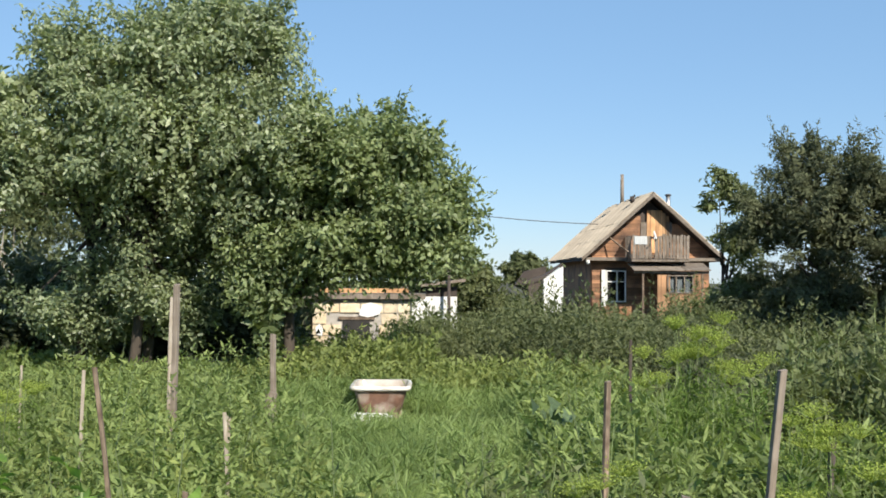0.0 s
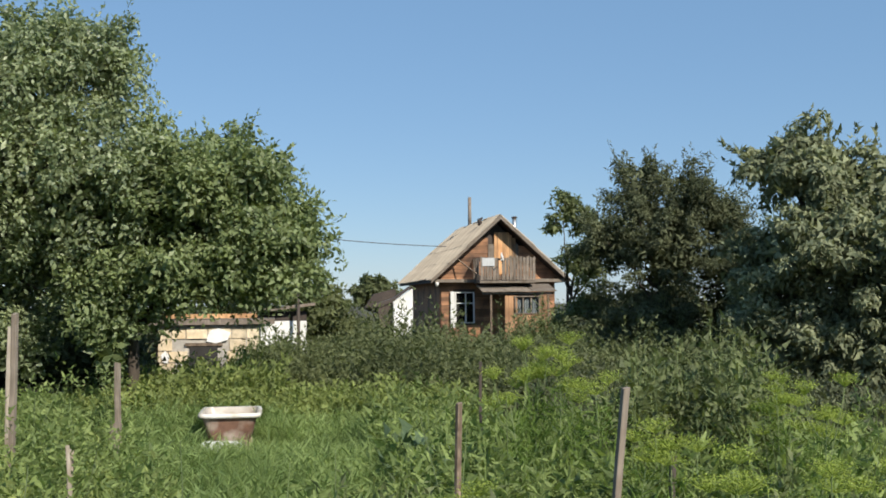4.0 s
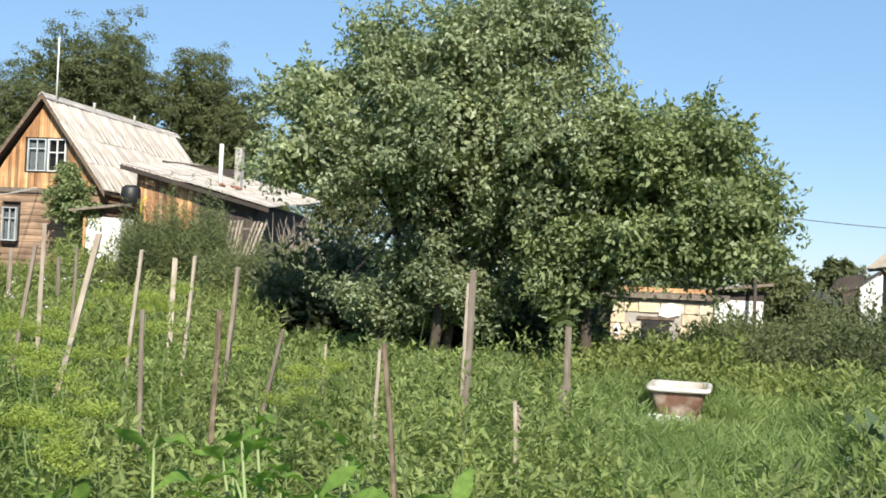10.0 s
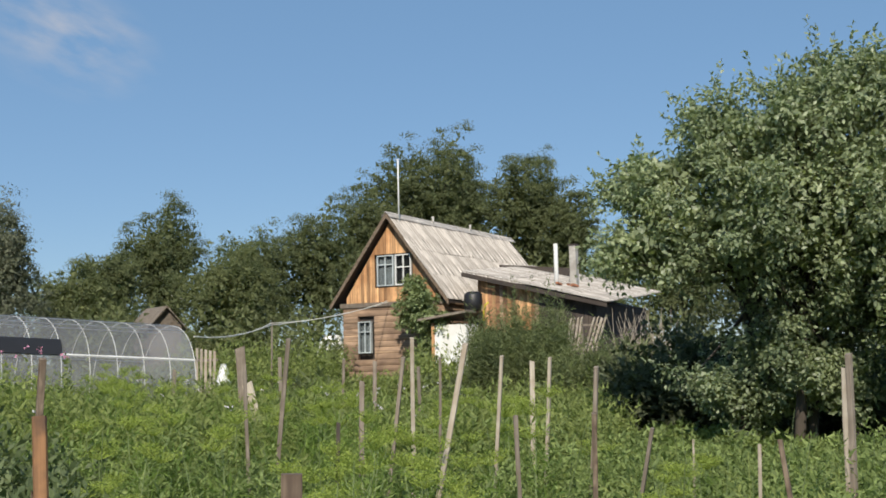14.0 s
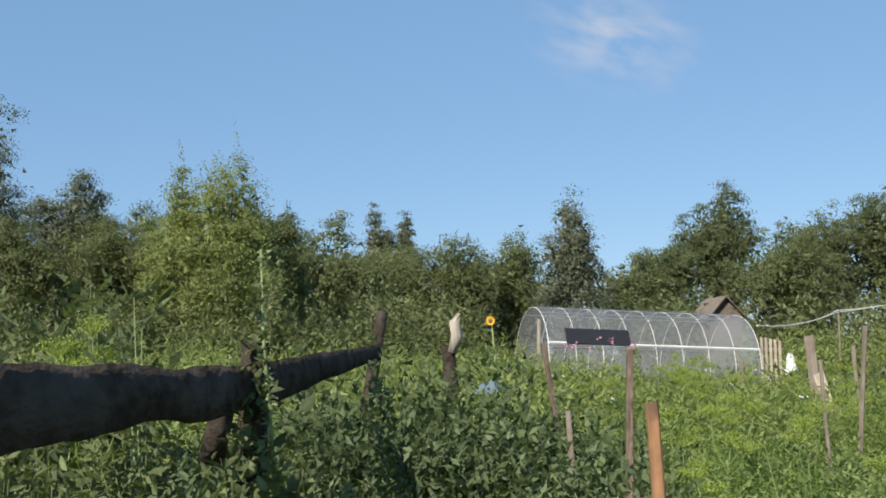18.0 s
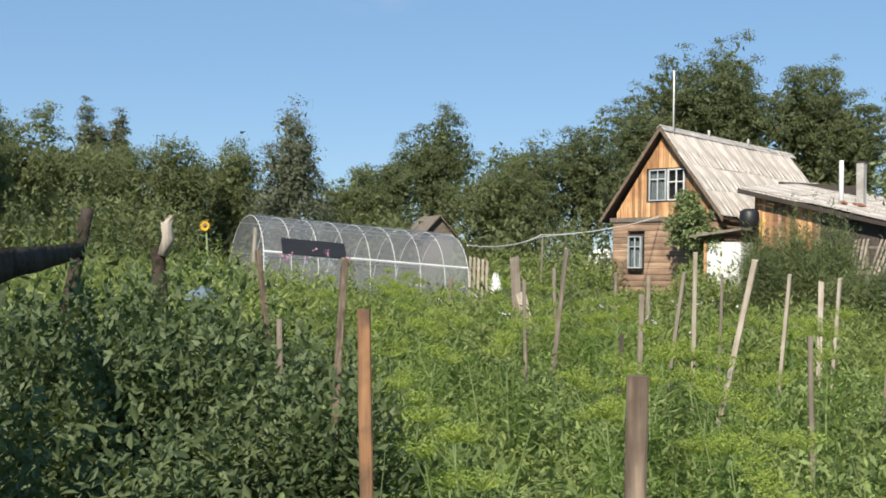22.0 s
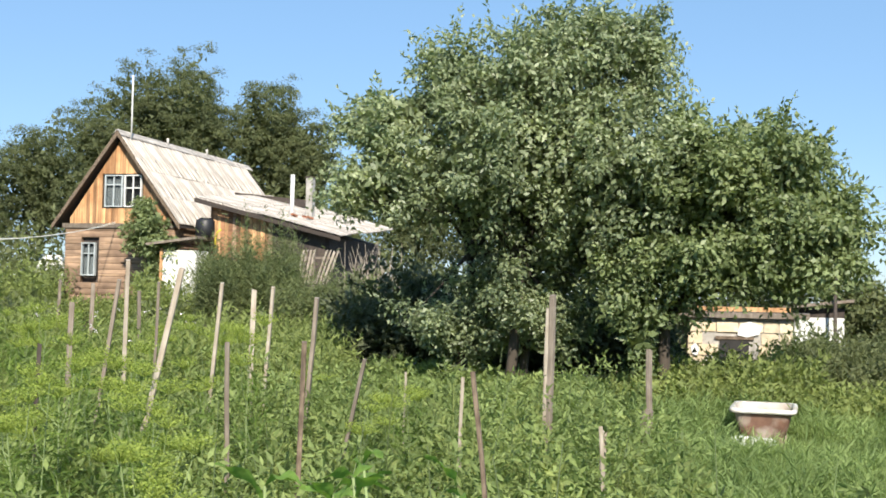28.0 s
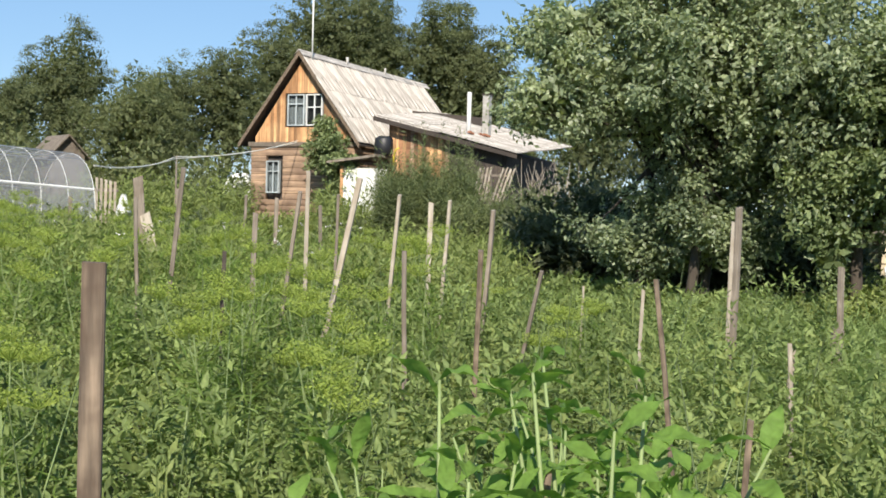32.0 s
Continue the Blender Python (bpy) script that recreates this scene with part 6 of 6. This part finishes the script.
def leafy_plant(x, y, tall, seed):
    r = random.Random(seed)
    t = thing("leafy_plant", pose(x, y, float(height(x, y))), "tall plant with thick pale stalks and long drooping leaves", "plant", "tall leafy plants close to the path")
    fork = Vector((r.uniform(-0.03, 0.03), r.uniform(-0.03, 0.03), tall * 0.62))
    tube("stem", [(0, 0, -0.04), fork * 0.5 + Vector((0.015, 0.01, 0)), fork], [0.009, 0.008, 0.007], M_STALK, t, 7)
    for k in range(7):
        a = 2.4 * k + r.uniform(-0.3, 0.3)
        out = r.uniform(0.06, 0.26)
        e = fork + Vector((out * math.cos(a), out * math.sin(a), (tall - fork.z) * r.uniform(0.45, 1.0)))
        m = fork.lerp(e, 0.5) + Vector((0.03 * math.cos(a), 0.03 * math.sin(a), -0.02))
        tube("branch", [fork - Vector((0, 0, 0.03 * k)), m, e], [0.0055, 0.0045, 0.0025], M_STALK, t, 6)
        for j in range(13):
            u = 0.1 + 0.9 * j / 12
            p = fork.lerp(m, u * 2) if u < 0.5 else m.lerp(e, u * 2 - 1)
            ob = new("leaf", r.choice(LONG_LEAVES))
            ob.parent = t
            ob.matrix_local = pose(*p, r.uniform(-35, 35), r.uniform(-35, 45) - 40 * (j > 10), math.degrees(a) + 137 * j + r.uniform(-30, 30))
    return t


for x, y, tall, seed in ((0.46, 2.2, 1.2, 1), (0.65, 2.2, 1.23, 2), (0.84, 2.45, 1.12, 3), (0.42, 2.65, 1.0, 4), (0.72, 2.72, 1.1, 5)):
    leafy_plant(x, y, tall, seed)


# ---- dill ----
def dill_plant(seed, tall, heads):
    """A seeding dill plant: thin branching stalk, feathery leaves, flat yellow umbels."""
    rng = np.random.default_rng(seed)
    r = random.Random(seed)
    t = thing("dill_plant", Matrix(), "tall seeding dill plant with flat yellow flower heads", "dill", "dill plants in the beds")
    top = Vector((r.uniform(-0.05, 0.05), r.uniform(-0.05, 0.05), tall))
    mid = top * 0.55 + Vector((r.uniform(-0.02, 0.02), r.uniform(-0.02, 0.02), 0))
    tube("stalk", [(0, 0, -0.05), mid, top], [0.006, 0.005, 0.003], M_STALK, t, 5)
    ends = [top]
    for k in range(heads - 1):
        a = 2.4 * k + r.uniform(0, 1)
        s = mid.lerp(top, r.uniform(0.1, 0.75))
        e = s + Vector((math.cos(a) * r.uniform(0.07, 0.14), math.sin(a) * r.uniform(0.07, 0.14), r.uniform(0.16, 0.3)))
        tube("branch", [s, s.lerp(e, 0.5) + Vector((math.cos(a) * 0.03, math.sin(a) * 0.03, 0)), e], [0.003, 0.0025, 0.002], M_STALK, t, 4)
        ends.append(e)
    for e in ends:
        n, m = 40, 7
        rad = r.uniform(0.06, 0.12)
        a = np.arange(n) * 2.39996
        q = np.sqrt((np.arange(n) + 0.5) / n) * rad
        tip = np.stack([q * np.cos(a), q * np.sin(a), 0.06 - 1.6 * q * q], 1)
        c = np.repeat(tip, m, 0) + rng.normal(0, 0.014, (n * m, 3))
        v, f = leaf_arrays(c, rng.normal(size=c.shape) + np.array([0, 0, 0.4]), rng.normal(size=c.shape) * 0.5 + np.array([0, 0, 1.0]), rng.uniform(0.007, 0.013, n * m), 0.8, 0.05)
        v2, f2 = leaf_arrays(np.zeros((n, 3)), tip, rng.normal(size=tip.shape), np.linalg.norm(tip, axis=1), 0.05, 0.0)
        v, f = stack_arrays([(v, f), (v2, f2)])
        ob = tagged(new("umbel", array_mesh("umbel", v, f, L_UMBEL)), kind="stuff")
        ob.parent, ob.location = t, e
    k = 260
    z = rng.uniform(0.15, 0.85, k)
    at = np.outer(z, np.array(top)) + rng.normal(0, 0.05, (k, 3))
    v, f = leaf_arrays(at, rng.normal(size=(k, 3)) + np.array([0, 0, 0.5]), rng.normal(size=(k, 3)), rng.uniform(0.07, 0.16, k), 0.07)
    ob = tagged(new("feathery_leaves", array_mesh("feathery_leaves", v, f, L_DILL)), kind="stuff")
    ob.parent = t
    return t


def plant_dill():
    kinds = [dill_plant(60 + k, (0.92, 0.84, 0.98, 0.78, 0.9)[k], (4, 3, 5, 3, 4)[k]) for k in range(5)]
    used = set()
    r = random.Random(77)
    spots = []
    for n, a0, a1, d0, d1, h0, h1 in ((14, -12, 8, 3.8, 7.5, 0.72, 0.95), (20, -12, 9, 7, 13, 0.85, 1.02), (4, 9, 20, 6.0, 11, 0.65, 0.8), (7, 47.5, 52, 7.6, 9.0, 0.95, 1.3), (20, 60, 76, 5.2, 9.5, 0.75, 1.05), (6, 42, 58, 3.4, 6.2, 0.65, 0.9), (14, -15, 2, 12, 18, 0.85, 1.05), (3, -40.6, -38.8, 5.8, 6.4, 1.22, 1.3)):
        for _ in range(n):
            a, d = radians(r.uniform(a0, a1)), math.sqrt(r.uniform(d0 * d0, d1 * d1))
            spots.append((d * math.sin(a), d * math.cos(a), r.uniform(h0, h1)))
    for x, y, h in spots:
        k = r.randrange(5)
        m = pose(x, y, float(height(x, y)), r.uniform(-6, 6), r.uniform(-6, 6), r.uniform(0, 360)) @ Matrix.Diagonal((1.1, 1.1, h / 0.9, 1))
        if k in used:
            copy_thing(kinds[k], m).matrix_basis = m
        else:
            kinds[k].matrix_basis = m
            used.add(k)


plant_dill()


# ---- things round the houses ----
HB = pose(1.37, 41.23, 0, 0, 0, GRID)


def build_yard():
    s = thing("white_lean_to", HB @ pose(0, -1.2, 0), "small lean-to with a whitewashed wall and a grey roof", "lean-to")
    box("white_wall", (2.34, 0, 0.4), (3.55, 0.9, 2.88), M_LIME, s, "whitewashed wall")
    box("corner_post", (2.24, -0.04, 0.4), (2.33, 0.05, 2.95), M_ORANGE_BOARD, s)
    prism("roof", [(1.85, 3.02), (3.75, 3.26), (3.75, 3.34), (1.85, 3.1)], -0.35, 1.15, M_GREY_WOOD, s)
    b = thing("black_barrel", HB @ pose(3.6, -0.7, 3.33), "black plastic water barrel on the lean-to roof", "barrel")
    tube("drum", [(0, 0, 0), (0, 0, 0.05), (0, 0, 0.3), (0, 0, 0.56), (0, 0, 0.62)], [0.27, 0.31, 0.33, 0.31, 0.26], M_BLACK, b, 18)
    tube("lid", [(0, 0, 0.62), (0, 0, 0.66)], 0.2, M_BLACK, b, 14)
    p = thing("slatted_panel", HB @ pose(7.7, -1.2, 1.3, 0, 0, 0), "broken grey slatted panel leaning by the annexe", "panel")
    r = random.Random(5)
    for k in range(9):
        x = -0.45 + 0.125 * k
        if k == 4:
            continue
        lean = 0.2 if k < 4 else 0.38
        prism("slat", [(x - 0.15, 0.55), (x - 0.08, 0.55), (x - 0.08 + lean, 1.62 + r.uniform(-0.06, 0.06)), (x - 0.15 + lean, 1.62)], -0.02 * (k % 2), 0.02, M_PALE_WOOD, p)
    box("batten", (-0.4, 0.03, 1.35), (0.75, 0.06, 1.42), M_GREY_WOOD, p)
    box("batten", (-0.55, 0.03, 0.75), (0.6, 0.06, 0.82), M_GREY_WOOD, p)
    box("leg", (-0.1, 0.06, -0.9), (0.0, 0.14, 1.4), M_GREY_WOOD, p)
    h = tube("yellow_hose", [HB @ Vector(q) for q in ((4.0, -0.75, 2.9), (4.03, -0.78, 3.3), (4.1, -0.8, 3.52), (4.22, -0.78, 3.6))], 0.035, M_YELLOW, None, 7)
    tagged(h, "short yellow hose hung up beside the barrel", "hose")
    # brushwood
    w = thing("brushwood_pile", pose(8.55, 33.4, float(height(8.55, 33.4))), "pale heap of stacked dry brushwood", "brushwood")
    for k in range(80):
        x, y = r.uniform(-0.7, 0.7), r.uniform(-0.4, 0.4)
        tube("stick", [(x, y, 0), (x + r.uniform(-0.25, 0.25), y, r.uniform(0.9, 1.5)), (x + r.uniform(-0.7, 0.7), y + r.uniform(-0.3, 0.3), r.uniform(1.6, 2.9))], [0.016, 0.014, 0.006], M_PALE_WOOD, w, 5)
    # light cables to the house
    for k, dz in enumerate((0.0, 0.05)):
        a, b2, c = Vector((1.2, 41.1, 3.82 + dz)), Vector((-2.42, 33.3, 2.8 + dz)), Vector((-3.82, 27.6, 2.35 + dz * 0.3))
        pts = []
        for p0, p1, sag in ((c, b2, 0.12 + 0.05 * k), (b2, a, 0.1 + 0.06 * k)):
            for i in range(9):
                t = i / 8
                q = p0.lerp(p1, t)
                q.z -= sag * 4 * t * (1 - t)
                pts.append(q)
        tagged(tube("cable", pts, 0.012, M_CABLE, None, 5), "pale cable slung from the house to the greenhouse", "cable")
    pl = tube("cable_pole", [(-2.42, 33.35, 0.2), (-2.4, 33.35, 2.88)], [0.03, 0.022], M_GREY_WOOD, None, 7)
    tagged(pl, "thin grey pole that carries the cable", "pole")
    pts = []
    for i in range(17):
        t = i / 16
        q = Vector((31.6, 32.3, 3.9)).lerp(Vector((25.6, 36.9, 4.6)), t)
        q.z -= 0.12 * 4 * t * (1 - t)
        pts.append(q)
    tagged(tube("power_line", pts, 0.017, M_BLACK, None, 5), "thin black power line to the balcony house", "power line")
    # white cover in the grass beside the log house
    n = 14
    v, f = [], []
    for j in range(5):
        for i in range(n):
            a = 2 * math.pi * i / n
            q = 1 - (j / 4) ** 5 * 0.35
            v.append((0.62 * q * math.cos(a), 0.5 * q * math.sin(a), 0.56 * j + 0.02 * math.sin(3 * a)))
    for j in range(4):
        f += [(j * n + i, j * n + (i + 1) % n, j * n + n + (i + 1) % n, j * n + n + i) for i in range(n)]
    f.append(tuple(range(4 * n, 5 * n)))
    ob = mesh_object("white_cover", v, f, M_LIME, None, smooth=True)
    ob.location = (-0.95, 45.9, 0.55)
    tagged(ob, "white plastic cover over stored things behind the house", "cover")
    # picket panel beside the greenhouse
    p = thing("picket_panel", pose(-3.7, 26.9, float(height(-3.7, 26.9)), 0, 0, 8), "short panel of pale pickets beside the greenhouse", "fence panel")
    for k in range(5):
        prism("picket", [(0.1 * k, 0), (0.1 * k + 0.06, 0), (0.1 * k + 0.08, 1.5 - 0.02 * k), (0.1 * k + 0.02, 1.52 - 0.02 * k)], 0, 0.02, M_PALE_WOOD, p)
    box("batten", (-0.03, 0.021, 1.2), (0.52, 0.05, 1.26), M_GREY_WOOD, p)
    box("batten", (-0.03, 0.021, 0.5), (0.52, 0.05, 0.56), M_GREY_WOOD, p)
    # white cloth over a stick
    c = thing("white_cloth", pose(-2.74, 24.25, float(height(-2.74, 24.25))), "white cloth draped over a short stick", "cloth")
    tube("stick", [(0, 0, 0), (0, 0, 1.15)], 0.02, M_GREY_WOOD, c, 5)
    v, f = [], []
    for j in range(6):
        z = 1.2 - 0.08 * j
        wdt = 0.05 + 0.022 * j
        for i in range(8):
            a = 2 * math.pi * i / 8
            v.append((wdt * math.cos(a) * (1 + 0.2 * math.sin(3 * a)), wdt * 0.7 * math.sin(a), z - 0.05 * math.sin(2 * a) * j / 5))
    for j in range(5):
        f += [(j * 8 + i, j * 8 + (i + 1) % 8, j * 8 + 8 + (i + 1) % 8, j * 8 + 8 + i) for i in range(8)]
    f.append(tuple(range(8)))
    mesh_object("drape", v, f, M_LIME, c, smooth=True)
    # weathered broad boards standing in the bed
    d = new("broad_board", stake_mesh("broad_board", 0.14, 0.04, 1.9, M_GREY_WOOD, 0.01, 0.3, 8))
    d.matrix_world = pose(-1.6, 17.3, 0.0, 0, -3, 0)
    tagged(d, "broad grey weathered board standing in the bed", "board")
    d = new("broad_board", stake_mesh("broad_board", 0.15, 0.04, 1.4, M_PALE_WOOD, 0.01, 0.3, 9))
    d.matrix_world = pose(-1.3, 17.25, 0.0, 0, -12, 0)
    tagged(d, "pale weathered board leaning in the bed", "board")
    # small posts in the far bed
    for k, (x, y, h) in enumerate(((-1.0, 15.6, 1.72), (0.3, 17.5, 1.65), (-0.2, 20, 1.7), (0.9, 16.5, 1.55), (-3.0, 19.5, 1.6))):
        stake((x, y, h), (0.02 * (k % 3 - 1), 0), 0.06, 0.05, M_GREY_WOOD, "short grey post in the far bed", 40 + k)
    bag = mesh_object("blue_sheet", [(-0.2, 0, 0), (0.16, -0.1, 0), (0.2, 0.3, 0), (-0.15, 0.35, 0), (-0.16, 0.05, 0.1), (0.04, 0.0, 0.17), (0.17, 0.2, 0.08), (-0.1, 0.25, 0.14)], BOX_FACES, M_TARP, None)
    bag.location = (-4.93, 12.88, float(height(-4.93, 12.88)) + 0.8)
    tagged(bag, "crumpled blue-grey plastic sheet lying on the weeds", "sheet")


build_yard()


def build_sunflower():
    g = float(height(-5.51, 14.57))
    s = thing("sunflower", pose(-5.51, 14.57, g), "tall sunflower with one yellow head and broad leaves", "sunflower")
    top = 2.2 - g
    tube("stem", [(0, 0, 0), (0.03, 0, top * 0.6), (0, -0.04, top)], [0.018, 0.016, 0.012], M_STALK, s, 6)
    rng = np.random.default_rng(3)
    n = 22
    a = np.arange(n) * 2 * np.pi / n
    d = np.stack([np.cos(a), -0.25 + 0 * a, np.sin(a)], 1)
    at = np.array([0, -0.07, top]) + d * 0.026
    v, f = leaf_arrays(at, d, np.tile([0, -1.0, 0.3], (n, 1)), np.full(n, 0.05), 0.4, 0.05)
    ob = new("petals", array_mesh("petals", v, f, L_YELLOW))
    ob.parent = s
    tube("seed_disc", [(0, -0.05, top), (0, -0.09, top + 0.01)], [0.032, 0.028], M_BROWN_WOOD, s, 14)
    k = 10
    z = np.linspace(0.5, top - 0.15, k)
    at = np.stack([0 * z, 0 * z, z], 1)
    b = np.arange(k) * 2.4
    v, f = leaf_arrays(at, np.stack([np.cos(b), np.sin(b), 0.2 + 0 * b], 1), np.tile([0, 0, 1.0], (k, 1)), np.full(k, 0.28), 0.7, 0.1)
    ob = new("leaves", array_mesh("leaves", v, f, L_TOMATO))
    ob.parent = s


build_sunflower()


def climber():
    """The shrub that grows up the corner of the log house."""
    rng = np.random.default_rng(91)
    t = thing("climbing_shrub", HB @ pose(1.55, -0.9, 0.3), "green shrub climbing at the corner of the log house", "shrub")
    (v, f), c = crown_arrays(rng, [(-0.1, 0, 3.0, 0.85, 0.5, 0.8), (0.0, 0, 3.8, 0.6, 0.4, 0.55), (0.6, 0, 2.6, 0.8, 0.5, 0.6), (0.5, 0, 1.4, 0.9, 0.5, 0.9)], 150, 60, 0.12, 0.25, 0.5)
    ob = new("foliage", array_mesh("foliage", v, f, L_TREE2))
    ob.parent = t
    tube("stem", [(0, 0, -0.3), (0.05, 0, 1.5), (0, 0, 4.0)], [0.05, 0.04, 0.015], M_BARK, t, 6)


climber()


def build_fence_plant():
    """The pale flowering weed that stands over the fence, and others round it."""
    rng = np.random.default_rng(17)
    x = np.array([-2.44, -2.4, -2.5, -2.35, -2.3])
    y = np.array([3.98, 3.85, 3.95, 3.9, 3.7])
    v, f = shoots(rng, x, y, np.array([2.0, 1.65, 1.75, 1.5, 1.35]), np.array([0.05, 0.12, 0.12, 0.2, 0.25]), 4, 44, np.array([0.05, 0.07, 0.07, 0.08, 0.08]), 0.5, 0.35)
    ob = new("fence_weed", array_mesh("fence_weed", v, f, L_ELDER))
    tagged(ob, "tall pale green weed growing up the fence post", "weed", kind="stuff")
    spike = thing("flowering_spike", pose(-2.42, 4.02, 0.2), "tall pale weed in seed standing up beside the fence post", "weed")
    tube("stem", [(0, 0, 0), (0.03, 0, 0.9), (-0.02, 0, 1.5), (-0.03, 0, 1.88)], [0.012, 0.01, 0.007, 0.004], M_STALK, spike, 6)
    k = 150
    z = rng.uniform(1.25, 1.9, k) 
    at = np.stack([-0.02 * (z - 0.9), 0 * z, z], 1) + rng.normal(0, 0.008, (k, 3))
    v, f = leaf_arrays(at, rng.normal(size=(k, 3)) * np.array([1, 1, 0.4]) + np.array([0, 0, 0.5]), rng.normal(size=(k, 3)) + np.array([0, 0, 0.6]), rng.uniform(0.012, 0.03, k), 0.6)
    seed = new("seed_head", array_mesh("seed_head", v, f, L_PALE))
    seed.parent = spike
    k = 70
    z = rng.uniform(0.5, 1.35, k)
    at = np.stack([0 * z, 0 * z, z], 1)
    v, f = leaf_arrays(at, rng.normal(size=(k, 3)) * np.array([1, 1, 0.3]), rng.normal(size=(k, 3)) * 0.4 + np.array([0, 0, 1.0]), 0.03 + 0.07 * (1.4 - z), 0.4, 0.15, False, True)
    seed = new("leaves", array_mesh("leaves", v, f, L_PALE))
    seed.parent = spike
    n = 10
    az, d = np.radians(rng.uniform(-17.3, -13.2, n)), rng.uniform(20.2, 21.4, n)
    at = np.stack([d * np.sin(az), d * np.cos(az), rng.uniform(1.8, 2.06, n)], 1)
    v, f = leaf_arrays(np.repeat(at, 6, 0) + rng.normal(0, 0.02, (n * 6, 3)), rng.normal(size=(n * 6, 3)), rng.normal(size=(n * 6, 3)), rng.uniform(0.03, 0.055, n * 6), 0.8)
    ob = new("pink_flowers", array_mesh("pink_flowers", v, f, L_PINK))
    tagged(ob, "pink flower heads before the greenhouse", "flowers", kind="stuff")
    v, f = shoots(rng, at[:, 0], at[:, 1], np.full(n, 1.35), np.full(n, 0.15), 3, 18, np.full(n, 0.1), 0.4)
    ob = new("flower_stems", array_mesh("flower_stems", v, f, L_WEED))
    tagged(ob, "leafy stems under pink flowers", "flowers", kind="stuff")
    n = 34
    px, py, d, az = scatter(rng, n, -21, 6, 12, 21)
    at = np.stack([px, py, height(px, py) + rng.uniform(0.8, 1.1, n)], 1)
    v, f = leaf_arrays(np.repeat(at, 5, 0) + rng.normal(0, 0.012, (n * 5, 3)), rng.normal(size=(n * 5, 3)), rng.normal(size=(n * 5, 3)), rng.uniform(0.02, 0.035, n * 5), 0.9)
    ob = new("white_blossoms", array_mesh("white_blossoms", v, f, L_WHITE))
    tagged(ob, "small white blossoms scattered over the beds", "flowers", kind="stuff")
    v, f = shoots(rng, np.array([6.2, 6.5, 6.0]), np.array([6.9, 6.6, 6.4]), np.full(3, 0.7), np.full(3, 0.3), 8, 9, np.full(3, 0.12), 0.6)
    ob = new("cabbages", array_mesh("cabbages", v, f, L_BLUE))
    tagged(ob, "blue-green cabbages among the weeds", "cabbages", kind="stuff")


build_fence_plant()


# ---- dry stalks standing over the beds ----
def build_stalks():
    rng = np.random.default_rng(41)
    x, y, d, az = scatter(rng, 190, -16, 76, 2.8, 11)
    ok = off_lawn(x, y)
    x, y = x[ok], y[ok]
    n = len(x)
    b = np.stack([x, y, height(x, y)], 1)
    tall = rng.uniform(0.65, 1.1, n)
    lean = rng.normal(0, 0.14, (n, 2))
    vs = []
    for t, w in ((0.0, 0.005), (0.5, 0.0045), (1.0, 0.002)):
        c = b + np.concatenate([lean * (t ** 1.4), np.ones((n, 1)) * t], 1) * tall[:, None]
        for k in range(3):
            vs.append(c + w * np.array([math.cos(2.094 * k), math.sin(2.094 * k), 0]))
    v = np.stack(vs, 1).reshape(-1, 3)
    i = np.arange(n)[:, None] * 9
    f = np.concatenate([i + np.array([[j * 3 + k, j * 3 + (k + 1) % 3, j * 3 + 3 + (k + 1) % 3, j * 3 + 3 + k]]) for j in range(2) for k in range(3)])
    ob = new("dry_stalks", array_mesh("dry_stalks", v, f, M_STALK))
    tagged(ob, "thin pale dry stalks standing among the plants", "stalks", kind="stuff")


build_stalks()


# ---- a wisp of cloud ----
def build_cloud():
    m = bpy.data.materials.new("thin_cloud")
    m.use_nodes = True
    n, l = m.node_tree.nodes, m.node_tree.links
    tc = n.new("ShaderNodeTexCoord")
    no = n.new("ShaderNodeTexNoise")
    no.inputs["Scale"].default_value, no.inputs["Detail"].default_value = 2.2, 6
    mp = n.new("ShaderNodeMapping")
    mp.inputs["Rotation"].default_value, mp.inputs["Scale"].default_value = (0, 0, 0.7), (0.8, 1.2, 1)
    l.new(tc.outputs["Object"], mp.inputs[0])
    l.new(mp.outputs[0], no.inputs[0])
    gr = n.new("ShaderNodeTexGradient")
    gr.gradient_type = "SPHERICAL"
    l.new(tc.outputs["Object"], gr.inputs[0])
    a = n.new("ShaderNodeMapRange")
    a.inputs[1].default_value, a.inputs[2].default_value = 0.4, 0.85
    l.new(no.outputs[0], a.inputs[0])
    g = n.new("ShaderNodeMath")
    g.operation = "MULTIPLY"
    l.new(a.outputs[0], g.inputs[0])
    l.new(gr.outputs[0], g.inputs[1])
    em, tr, mx = n.new("ShaderNodeEmission"), n.new("ShaderNodeBsdfTransparent"), n.new("ShaderNodeMixShader")
    em.inputs[0].default_value, em.inputs[1].default_value = (0.85, 0.83, 0.86, 1), 0.62
    l.new(g.outputs[0], mx.inputs[0])
    l.new(tr.outputs[0], mx.inputs[1])
    l.new(em.outputs[0], mx.inputs[2])
    l.new(mx.outputs[0], n["Material Output"].inputs[0])
    ob = mesh_object("cloud_backdrop", [(-1, -1, 0), (1, -1, 0), (1, 1, 0), (-1, 1, 0)], [(0, 1, 2, 3)], m)
    c = Vector((-24.6, 97.0, 29.0)) * 18
    ob.matrix_world = look(c, (0, 0, 0)) @ pose(0, 0, 0, 0, 0, 200) @ Matrix.Diagonal((165, 100, 1, 1))
    ob.visible_shadow = False
    tagged(ob, "thin white wisp of cloud in the sky", "cloud", kind="structure")


build_cloud()
